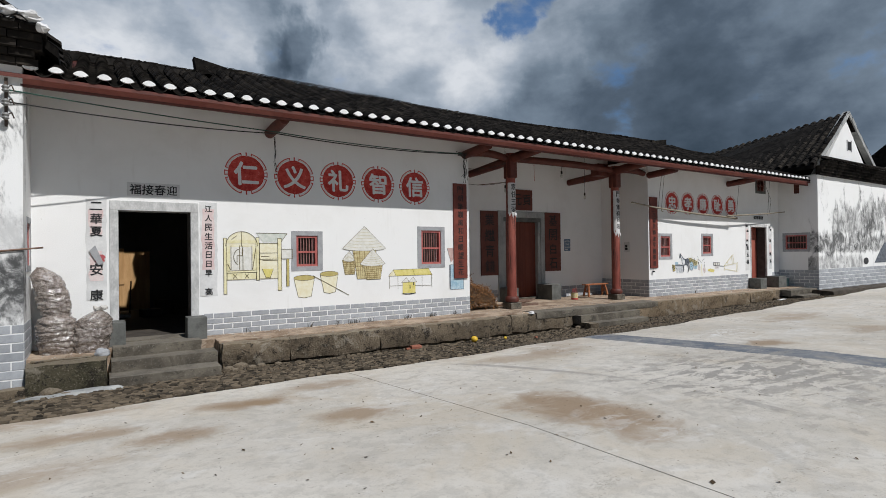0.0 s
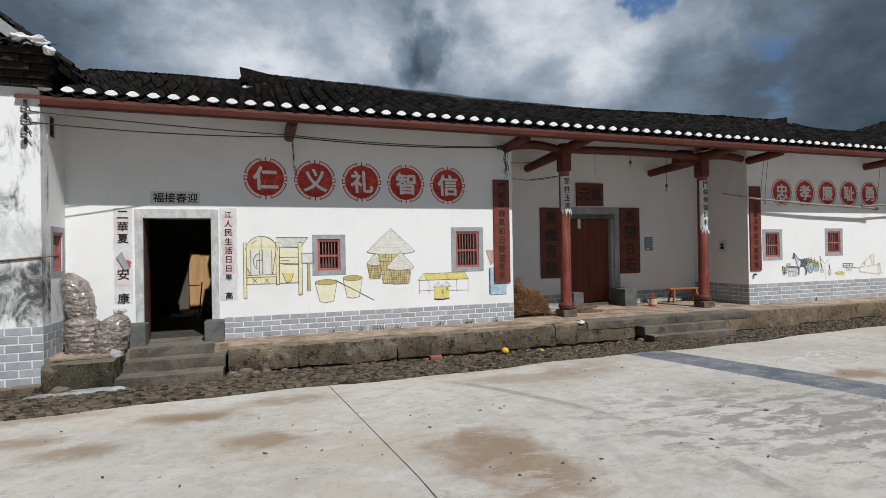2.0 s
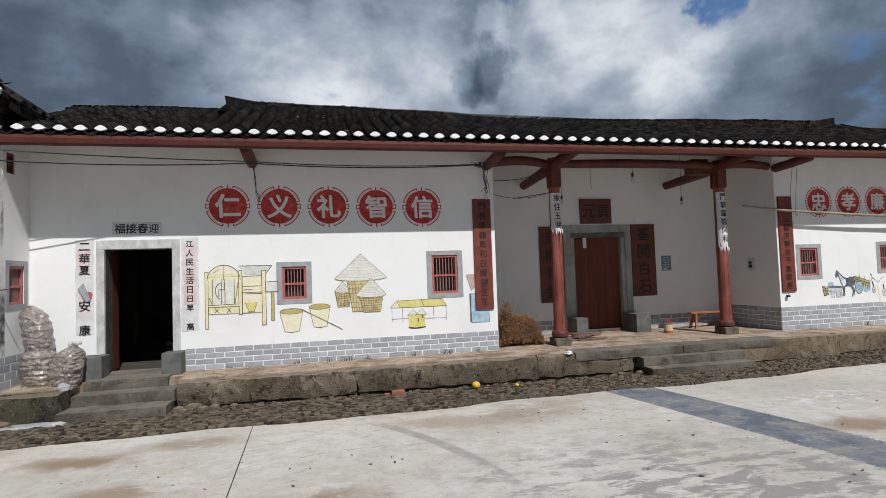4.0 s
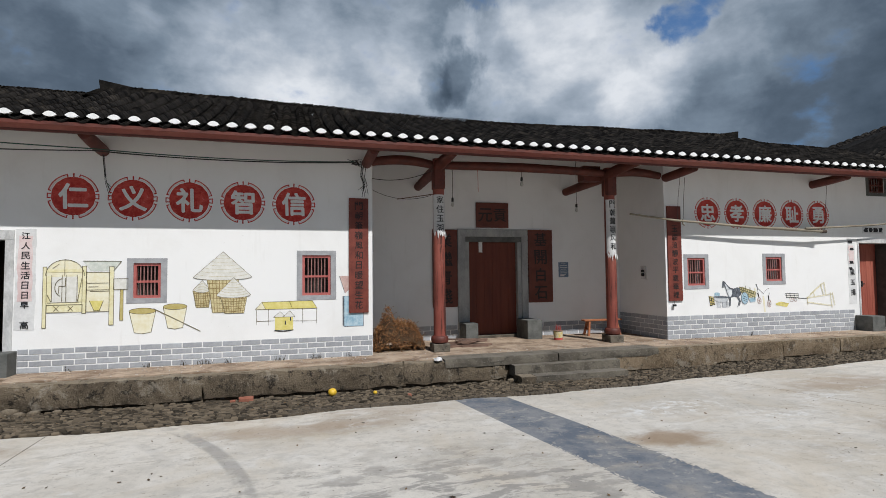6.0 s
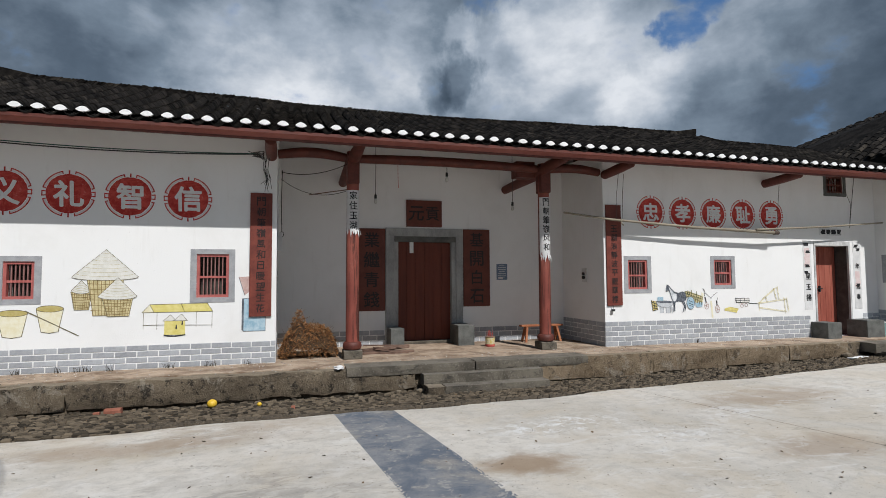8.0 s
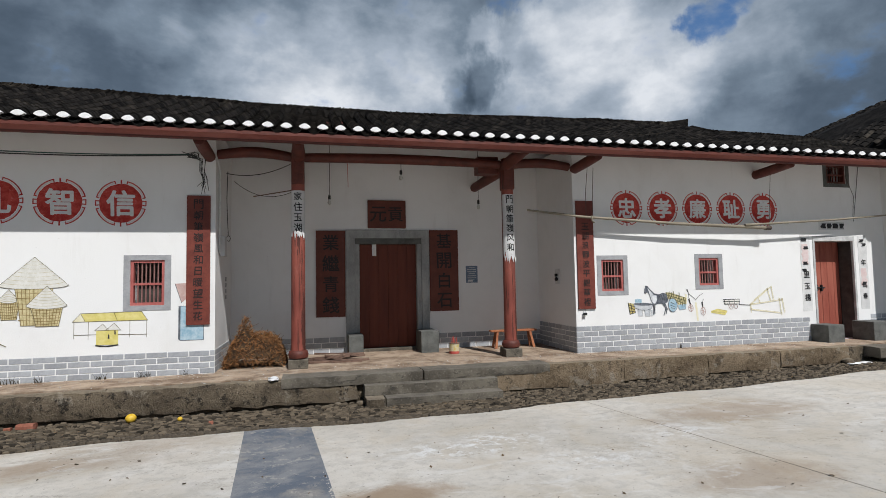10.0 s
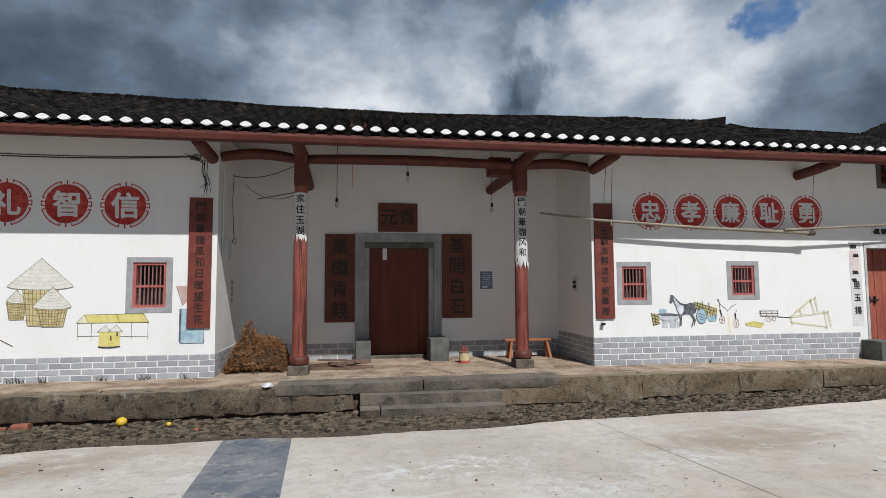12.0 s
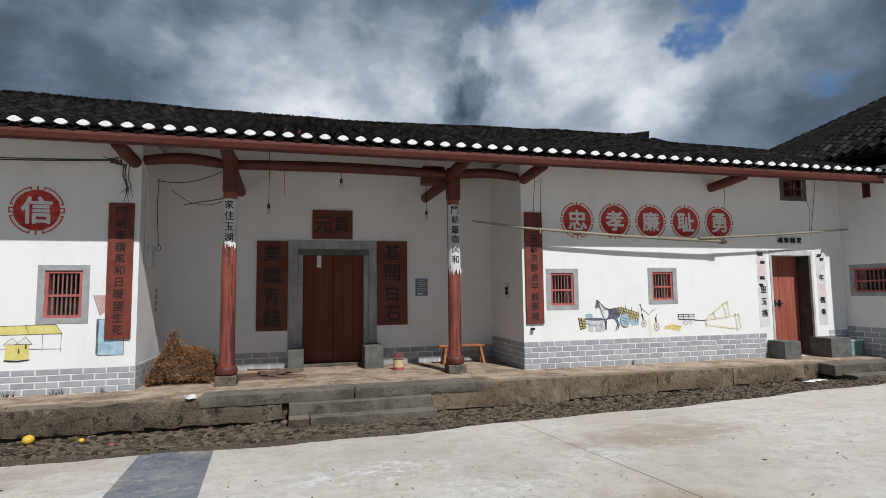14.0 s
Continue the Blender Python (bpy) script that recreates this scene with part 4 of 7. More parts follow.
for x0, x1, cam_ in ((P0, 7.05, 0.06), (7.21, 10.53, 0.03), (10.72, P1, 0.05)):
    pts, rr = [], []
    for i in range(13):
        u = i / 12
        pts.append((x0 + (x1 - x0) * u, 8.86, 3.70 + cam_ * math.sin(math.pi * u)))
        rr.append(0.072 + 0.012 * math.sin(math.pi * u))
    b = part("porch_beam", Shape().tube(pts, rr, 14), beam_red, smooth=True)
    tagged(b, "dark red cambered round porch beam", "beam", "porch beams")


bl = part("bolster_block", Shape().box(10.17, 10.545, 8.97, 9.22, 3.56, 3.86), beam_red, bevel=0.012)
tagged(bl, "dark red timber bolster block beside the column", "beam", "porch beams")


def column(x, y):
    c = thing("porch_column", "round red painted wooden porch column on a stone base", "column", (x, y, FLOOR), "porch columns")
    part("plinth", Shape().box(-0.15, 0.15, -0.15, 0.15, 0.0, 0.14), step_stone, c, "square grey stone plinth", 0.015)
    part("base", Shape().lathe([(0.11, 0.14), (0.145, 0.16), (0.155, 0.21), (0.14, 0.26), (0.118, 0.275)], n=24), beam_red, c, "rounded drum base", smooth=True)
    prof, n = [], 24
    s = Shape()
    for i in range(9):
        prof.append((0.108 - 0.008 * i / 8, 0.275 + (3.40 - 0.275) * i / 8))
    s.lathe(prof, n=n)
    s.v = [(px * (1 + 0.02 * noise.noise(Vector((px * 9, py * 9, pz * 0.7 + x)))), py * (1 + 0.02 * noise.noise(Vector((px * 9, py * 9, pz * 0.7 + x)))), pz) for px, py, pz in s.v]
    part("shaft", s, red_wood, c, smooth=True)
    part("corbel", Shape().box(-0.10, 0.10, -0.12, 0.12, 2.85, 3.36), beam_red, c, bevel=0.03)
    return c


column(7.145, 8.82)
column(10.655, 8.86)

# ---- wings ----


def wing(name, xs, front, z_wall, side, sun_side):
    """A gabled wing that stands forward of the long front. xs: x of the side wall towards the yard; side: +1 if the wing lies to the east."""
    width = 4.6
    x0, x1 = (xs, xs + width) if side > 0 else (xs - width, xs)
    nwin = (8.13 + 0.09, 8.68 - 0.08, 1.46 + 0.07, 2.15 - 0.07) if side < 0 else (7.885, 8.535, 1.62, 2.09)
    swin = (8.14, 8.36, 3.35, 3.65) if side < 0 else (8.0, 8.28, 3.42, 3.82)
    d = (xs - 0.3, xs) if side < 0 else (xs, xs + 0.3)
    structure("wall_%s_wing_side" % name, wall_grid(front + 0.301, FACE - 0.002, 0.0, z_wall, d[0], d[1], [nwin, swin], along="y"), white_wall, "white plaster side wall of the wing", "wall")
    a0, a1 = (x0, x1 + 6.0) if side > 0 else (x0 - 6.0, x1)
    structure("wall_%s_wing_front" % name, wall_grid(a0, a1, 0.0, z_wall, front, front + 0.3), mural_wall_east if side > 0 else mural_wall_west,
              "white plaster wing wall with a faded ink landscape", "wall")
    structure("wall_%s_wing_rear" % name, wall_grid(a0, a1, 0.0, z_wall, 13.0, 13.3), inner_wall, "rear wall of the wing", "wall")
    apex_x, apex_z = (x0 + x1) / 2, z_wall + 2.25
    g = Shape().prism([(x0 + 0.25, z_wall + 0.002), (x1 - 0.25, z_wall + 0.002), (apex_x, apex_z - 0.22)], front + 0.02, front + 0.3)
    structure("wall_%s_gable" % name, g, white_wall, "white plaster gable", "wall")
    if side > 0:
        w_ = thing("gable_window", "tiny dark window high in the gable", "window", kind="structure")
        part("pane", Shape().box(21.2, 21.5, front + 0.012, front + 0.05, 5.02, 5.32), black, w_)
        part("surround", Shape().box(21.16, 21.2, front + 0.0, front + 0.05, 4.98, 5.36).box(21.5, 21.54, front, front + 0.05, 4.98, 5.36), grey_band, w_)
    # two roof slopes, tiled in humped rows that run down towards the sides
    rf = Shape()
    yb, sink = 13.6, 0.13           # the ridge falls away towards the rear
    for sx in (-1, 1):
        ex = apex_x + sx * (width / 2 + 0.35)
        ez = z_wall + 0.25
        rf.add([(apex_x, front - 0.05, apex_z), (ex, front - 0.05, ez), (ex, yb, ez), (apex_x, yb, apex_z - sink * (yb - front)),
                (apex_x, front - 0.05, apex_z - 0.12), (ex, front - 0.05, ez - 0.12), (ex, yb, ez - 0.12), (apex_x, yb, apex_z - 0.12 - sink * (yb - front))],
               [(0, 1, 2, 3), (4, 7, 6, 5), (0, 4, 5, 1), (1, 5, 6, 2), (2, 6, 7, 3)])
    r = structure("roof_%s_wing" % name, rf, tile_piece, "steep dark tiled roof of the wing", "roof")
    tl = Shape()
    rg = random.Random(5)
    for sx in (-1, 1):
        ex, ez = apex_x + sx * (width / 2 + 0.38), z_wall + 0.26
        ln = math.hypot(ex - apex_x, apex_z - ez)
        y = front
        while y < yb:
            n_ = int(ln / 0.16)
            for i in range(n_):
                u0, u1 = i / n_, (i + 1.5) / n_
                u1 = min(u1, 1)
                def pt(u):
                    return ex + (apex_x - ex) * u, ez + (apex_z - sink * (y - front) - ez) * u
                (xa_, za_), (xb_, zb_) = pt(u0), pt(u1)
                v, f = arc_tile(0, 0, 0, 1, 0, 0.09, 0.06, rg.uniform(-0.01, 0.01), 0.018)
                pts = []
                for k_, (lx, ly, lz) in enumerate(v):
                    u = 0 if ly < 0.5 else 1
                    pts.append(((xa_ if u == 0 else xb_), y + lx + rg.uniform(-0.004, 0.004), (za_ + 0.03 if u == 0 else zb_ + 0.006) + lz))
                tl.add(pts, f)
            y += 0.25
    tagged(part("roof_tiles", tl, tile_dark, r), kind="stuff")
    # pent band of tile courses over the front wall
    for i in range(5):
        z = z_wall - 0.02 + i * 0.085
        o = 0.10 + 0.055 * i
        s = Shape()
        x = x0 - 0.06
        while x < (x1 + 5.5 if side > 0 else x1 + 0.06):
            wd = 0.2 + rg.uniform(-0.03, 0.05)
            s.box(x, x + wd - 0.008, front - o + rg.uniform(-0.012, 0.012), front + 0.02, z + rg.uniform(-0.004, 0.004), z + 0.075)
            x += wd
        tagged(part("tile_course", s, tile_dark, r, "stepped course of dark tiles"), kind="stuff")
        # return along the yard side
        s = Shape()
        y = front - o
        sgn = -1 if side > 0 else 1
        while y < front + 0.32 and side < 0:
            s.box(min(xs, xs + sgn * (o * 0.75)), max(xs, xs + sgn * (o * 0.75)), y, y + 0.19, z + rg.uniform(-0.004, 0.004), z + 0.075)
            y += 0.2
        if s.v:
            tagged(part("tile_course", s, tile_dark, r), kind="stuff")
    s = Shape()
    x = x0 - 0.02
    while x < (x1 + 5.5 if side > 0 else x1 + 0.1):
        v, f = arc_tile(x, front - 0.40, z_wall + 0.40, front + 0.1, z_wall + 0.62, 0.085, 0.06, 0, 0.02)
        s.add(v, f)
        v, f = arc_tile(x + 0.11, front - 0.38, z_wall + 0.41, front + 0.1, z_wall + 0.62, 0.08, -0.03, 0, 0.02)
        s.add(v, f)
        x += 0.22
    tagged(part("roof_tiles", s, tile_dark, r), kind="stuff")
    # verge courses up both gable edges
    for sx in (-1, 1):
        s = Shape()
        ex, ez = apex_x + sx * (width / 2 + 0.1), z_wall + 0.36
        ln = math.hypot(ex - apex_x, apex_z - ez)
        n_ = int(ln / 0.14)
        for i in range(n_):
            u = i / n_
            cx_, cz_ = ex + (apex_x - ex) * u, ez + (apex_z - ez) * u
            ux, uz = (apex_x - ex) / n_ * 1.02, (apex_z - ez) / n_ * 1.02
            ya, yb = front - 0.09 + rg.uniform(-0.006, 0.006), front + 0.1
            lo, hi = cz_ - 0.10, cz_ + 0.07
            s.add([(cx_, ya, lo), (cx_ + ux, ya, lo + uz), (cx_ + ux, yb, lo + uz), (cx_, yb, lo), (cx_, ya, hi), (cx_ + ux, ya, hi + uz), (cx_ + ux, yb, hi + uz), (cx_, yb, hi)],
                  [(0, 1, 2, 3), (4, 7, 6, 5), (0, 4, 5, 1), (1, 5, 6, 2), (2, 6, 7, 3), (3, 7, 4, 0)])
        tagged(part("verge", s, frame_stone, r, "pale grey verge of the gable"), kind="stuff")
    return r


def ink_wall(name, spots, x_ref):
    """White limewash with a washed-out ink landscape: ragged dark bands and upright rock shapes."""
    m = Mat(name, 0.86, 0.0, 0.25)
    large = m.noise(0.9, 6.0, 0.62, 0.4)
    c = m.mix(m.math("MULTIPLY", m.span(large, 0.45, 0.75), 0.25), (0.79, 0.79, 0.78), (0.60, 0.585, 0.55))
    rag = m.noise(2.2, 10.0, 0.70, 0.9, (1, 1, 0.5))
    wash = m.noise(4.2, 9.0, 0.75, 0.7, (1, 1, 0.7))
    z, x = m.axis(2), m.axis(0)
    for x0, x1, z0, z1, k, thr in spots:
        f = m.math("MULTIPLY", m.math("MULTIPLY", m.span(x, x0, x0 + 0.6), m.span(x, x1, x1 - 0.6)), m.math("MULTIPLY", m.span(z, z0, z0 + (z1 - z0) * 0.3), m.span(z, z1, z1 - (z1 - z0) * 0.5)))
        f = m.span(m.math("ADD", m.math("MULTIPLY", f, 0.55), m.math("MULTIPLY", m.math("SUBTRACT", rag, 0.5), 1.7)), thr, thr + 0.30)
        f = m.math("MULTIPLY", f, m.span(wash, 0.36, 0.60, 0.25, 1.0))
        c = m.mix(m.math("MULTIPLY", f, k), c, (0.075, 0.076, 0.076))
    return m.finish(c, m.noise(70.0, 5.0, 0.6), 0.2, 0.008)


mural_wall_east = ink_wall("ink_landscape_wall", [(18.0, 28, 1.35, 2.4, 0.95, 0.10), (19.4, 23.8, 1.7, 3.6, 0.8, 0.20), (22.0, 29, 1.9, 3.9, 0.8, 0.18), (18.2, 22.6, 0.7, 1.7, 0.7, 0.22)], 19)
mural_wall_west = ink_wall("ink_landscape_wall", [(-6, 1.5, 0.90, 1.85, 1.0, 0.0), (-6, 1.5, 0.9, 2.5, 0.35, 0.05)], -1)
wing("east", 18.84, 7.56, 4.02, 1, 1)
wing("west", -1.21, 7.825, 3.92, -1, 1)
window("window_6", (7.80, 8.62, 1.545, 2.165), 6, "barred window with red frame and grey surround in the wing", "y", 18.84, 1)
window("window_7", (8.00, 8.34, 3.38, 3.84), 3, "small high window with dark red frame in the wing", "y", 18.84, 1, beam_red, white_wall)
window("window_9", (8.06, 8.44, 3.28, 3.72), 2, "small high window with dark red frame in the wing", "y", -1.21, -1, beam_red, white_wall)
window("window_8", (8.13, 8.68, 1.46, 2.15), 5, "barred red window with grey surround in the wing", "y", -1.21, -1)

# ---- writing and painting on the walls ----
GLYPHS = {}


def glyph_shape(ch, bold=0.0):
    """The outline of one written character, centred, one unit high."""
    key = ch
    if key not in GLYPHS:
        cu = bpy.data.curves.new("glyph", "FONT")
        cu.body, cu.size, cu.resolution_u = ch, 1.0, 3
        tmp = new("glyph", cu)
        bpy.context.view_layer.update()
        me = tmp.to_mesh()
        v = [tuple(p.co) for p in me.vertices]
        f = [tuple(q.vertices) for q in me.polygons]
        tmp.to_mesh_clear()
        bpy.data.objects.remove(tmp)
        bpy.data.curves.remove(cu)
        x0, x1 = min(p[0] for p in v), max(p[0] for p in v)
        y0, y1 = min(p[1] for p in v), max(p[1] for p in v)
        k = 1 / max(x1 - x0, y1 - y0)
        GLYPHS[key] = ([((p[0] - (x0 + x1) / 2) * k, 0.0, (p[1] - (y0 + y1) / 2) * k) for p in v], f)
    return GLYPHS[key]


def wrapped(v, f, kx, kz, tilt, ox, oz, y, wrap):
    """A character cut into narrow upright strips, so that it bends round a post."""
    bm = bmesh.new()
    vs = [bm.verts.new(((px + pz * tilt) * kx + ox, 0, pz * kz + oz)) for px, _, pz in v]
    for q_ in f:
        try:
            bm.faces.new([vs[i] for i in q_])
        except ValueError:
            pass
    for i in range(-7, 8):
        bmesh.ops.bisect_plane(bm, geom=bm.verts[:] + bm.edges[:] + bm.faces[:], plane_co=(ox + i * 0.012, 0, 0), plane_no=(1, 0, 0))
    s = Shape()
    bm.verts.index_update()
    for b in bm.verts:
        a = (b.co.x - wrap[0]) / wrap[1]
        s.v.append((wrap[0] + math.sin(a) * wrap[1], y + wrap[1] * (1 - math.cos(a)), b.co.z))
    s.f = [tuple(b.index for b in q_.verts) for q_ in bm.faces]
    bm.free()
    return s


def write(text, cx, top, size, step, y, material, parent, bold=0.0, wide=1.0, across=False, name="character", wrap=None):
    """Characters down (or across) a surface that faces -y; wrap: axis x and radius of a round post."""
    brush = random.Random(len(text) * 7 + int(cx * 100))
    for i, ch in enumerate(text):
        if ch == " ":
            continue
        v, f = glyph_shape(ch, bold)
        if bold:
            # a broad brush: the character laid over itself, a little shifted
            v0, f0, v, f = v, f, [], []
            for n_, (dx, dz) in enumerate(((0, 0), (bold, 0), (-bold, 0), (0, bold), (0, -bold), (bold * 0.7, bold * 0.7), (-bold * 0.7, -bold * 0.7), (bold * 0.7, -bold * 0.7), (-bold * 0.7, bold * 0.7))):
                base = len(v)
                v = v + [(a + dx, n_ * 0.0002, c + dz) for a, _, c in v0]
                f = f + [tuple(i_ + base for i_ in q_) for q_ in f0]
        k = size * brush.uniform(0.93, 1.05)
        ox, oz = (cx + i * step, top) if across else (cx, top - i * step)
        tilt = brush.uniform(-0.05, 0.05)
        s = Shape()
        pts = []
        for px, py, pz in v:
            qx, qz = (px + pz * tilt) * k * wide + ox, pz * k + oz
            qy = y - py
            if wrap:
                a = (qx - wrap[0]) / wrap[1]
                qx, qy = wrap[0] + math.sin(a) * wrap[1], y + wrap[1] * (1 - math.cos(a))
            pts.append((qx, qy, qz))
        s.add(pts, f)
        if wrap:
            s = wrapped(v, f, k * wide, k, tilt, ox, oz, y, wrap)
        part(name, s, material, parent)


def board(name, label, x0, x1, z0, z1, face, material, text, size, step, ink, thick=0.03, across=False, bold=0.016):
    ob = thing(name, label, "sign board", ((x0 + x1) / 2, face, z0))
    s = Shape().box(-(x1 - x0) / 2, (x1 - x0) / 2, -thick, -0.001, 0, z1 - z0)
    ob_panel = part("panel", s, material, ob, bevel=0.004)
    if across:
        n = len(text)
        write(text, -step * (n - 1) / 2, (z1 - z0) / 2, size, step, -thick - 0.002, ink, ob_panel, bold, across=True)
    else:
        n = len(text)
        write(text, 0, (z1 - z0) / 2 + step * (n - 1) / 2, size, step, -thick - 0.002, ink, ob_panel, bold)
    return ob


faint_ink = simple("faded_ink", (0.012, 0.008, 0.008), (0.026, 0.015, 0.013), 9, 60, 0.55, 0.1)
board("couplet_board", "tall dark red board with black brush characters on the front wall", 5.555, 5.88, 1.12, 3.04, FACE, couplet_red, "門朝筆嶺風和日暖望生花", 0.135, 0.166, faint_ink)
board("couplet_board", "tall dark red board with black brush characters beside the porch", 11.875, 12.20, 1.165, 3.07, FACE, couplet_red, "  玉湖浪靜波平觀華裡", 0.135, 0.166, faint_ink)
board("couplet_board", "broad dull red board with large dark characters by the main door", 7.42, 7.95, 1.07, 2.67, BACK, board_red, "業繼青錢", 0.30, 0.385, faint_ink, 0.035, False, 0.014)
board("couplet_board", "broad dull red board with large dark characters by the main door", 9.56, 10.13, 1.12, 2.69, BACK, board_red, "基開白石", 0.30, 0.385, faint_ink, 0.035, False, 0.014)
board("name_board", "square dark red board with two faded characters over the door", 8.375, 9.10, 2.72, 3.25, BACK, board_red, "元貢", 0.29, 0.33, faint_ink, 0.05, True, 0.014)
paper_pale = simple("weathered_white_paper", (0.56, 0.555, 0.55), (0.68, 0.675, 0.67), 5, 40, 0.9, 0.3)
paper_pink = simple("faded_pink_paper", (0.60, 0.44, 0.43), (0.70, 0.62, 0.60), 5, 40, 0.9, 0.3)
disc_red_dull = simple("faded_red_paper", (0.36, 0.05, 0.06), (0.50, 0.16, 0.16), 9, 50, 0.9, 0.2)
paper_grey = simple("grey_washed_paper", (0.55, 0.55, 0.545), (0.70, 0.70, 0.69), 4, 40, 0.9, 0.2)


def ragged(x0, x1, z0, z1, rag, seed, n=14):
    """An uneven torn strip, in x and z."""
    q = random.Random(seed)
    left = [(x0 + q.uniform(-rag, rag), z1 - (z1 - z0) * i / n) for i in range(n + 1)]
    right = [(x1 + q.uniform(-rag, rag), z0 + (z1 - z0) * i / n) for i in range(n + 1)]
    return left + right


def paper(label, x0, x1, z0, z1, text, size, step, pink, seed, rag=0.015, top_shift=0.0):
    ob = thing("paper_couplet", label, "couplet", (0, 0, 0), "paper couplets")
    sheet = part("sheet", Shape().prism(ragged(x0, x1, z0, z1, rag * 0.5, seed), FACE - 0.004, FACE - 0.001), paper_grey, ob)
    for i, (a, b) in enumerate(pink):
        part("faded_strip", Shape().prism(ragged(x0 + 0.035, x1 - 0.045, a, b, rag, seed + i + 1, 8), FACE - 0.007, FACE - 0.0045), paper_pink, sheet, "torn faded pink paper")
    write(text, (x0 + x1) / 2, z1 - 0.10 + top_shift, size, step, FACE - 0.009, black, sheet, 0.020)
    return ob


paper("torn paper couplet with black brush characters beside the open door", -0.605, -0.365, 1.03, 2.45, "二華夏  安 康", 0.15, 0.178, [(1.95, 2.30), (1.30, 1.72)], 3)
paper("torn paper couplet with black brush characters beside the open door", 0.845, 1.10, 1.01, 2.46, "江人民生活日日早 高", 0.105, 0.142, [(1.42, 2.36)], 5)
part("torn_flap", Shape().prism([(-0.57, 1.72), (-0.46, 1.52), (-0.40, 1.55), (-0.50, 1.80)], FACE - 0.03, FACE - 0.010), grey_band, bpy.data.objects["paper_couplet"], "curled dark torn flap")
part("red_scrap", Shape().prism(ragged(-0.50, -0.40, 1.57, 1.67, 0.03, 72, 5), FACE - 0.0115, FACE - 0.0095), disc_red_dull, bpy.data.objects["paper_couplet"], "torn scrap of red paper")
board("door_banner", "grey paper banner with four black characters over the door", -0.112, 0.575, 2.515, 2.71, FACE, paper_grey, "福接春迎", 0.145, 0.158, black, 0.004, True, 0.018)
paper("weathered paper couplet with black brush characters beside the side door", 16.70, 16.93, 0.98, 2.47, "   里玉揚", 0.135, 0.225, [(1.9, 2.3)], 8, 0.02)
paper("weathered paper couplet with black brush characters beside the side door", 18.14, 18.36, 0.98, 2.47, "  年 馬春", 0.12, 0.225, [(1.45, 1.8)], 9, 0.02)
for x, z in ((16.78, 2.38), (16.82, 2.22), (16.80, 1.92), (16.77, 1.78), (18.22, 2.36), (18.28, 2.28), (18.24, 1.5)):
    part("brush_mark", Shape().prism(ragged(x - 0.05, x + 0.05, z - 0.03, z + 0.03, 0.025, int(x * 50), 4), FACE - 0.011, FACE - 0.009), black, bpy.data.objects["paper_couplet.002" if x < 17.5 else "paper_couplet.003"])
ban = thing("door_banner", "small weathered banner with worn black marks over the side door", "sign board", (17.5, FACE, 2.6))
part("panel", Shape().box(-0.32, 0.32, -0.004, -0.001, -0.02, 0.14), paper_grey, ban)
for i in range(4):
    part("worn_mark", Shape().prism(ragged(-0.26 + 0.15 * i, -0.15 + 0.15 * i, 0.01, 0.11, 0.02, i + 2, 4), -0.008, -0.005), black, ban)

dm = Mat("red_wall_paint", 0.8, 0.0, 0.3)
disc_c = dm.mix(dm.span(dm.noise(9.0, 7.0, 0.68, 0.9), 0.36, 0.64), (0.36, 0.028, 0.022), (0.54, 0.075, 0.060))
disc_c = dm.mix(dm.math("MULTIPLY", dm.span(dm.noise(13.0, 8.0, 0.75, 1.2, (0.6, 1, 1.4)), 0.58, 0.70), 0.55), disc_c, (0.72, 0.34, 0.30))
disc_red = dm.finish(disc_c, dm.noise(50.0, 5.0, 0.6), 0.15, 0.008)
pale_band = simple("pale_pink_wall_paint", (0.66, 0.56, 0.54), (0.76, 0.71, 0.69), 10, 60, 0.85, 0.15)
glyph_white = simple("white_brush_paint", (0.62, 0.61, 0.60), (0.74, 0.73, 0.72), 10, 60, 0.85, 0.15)


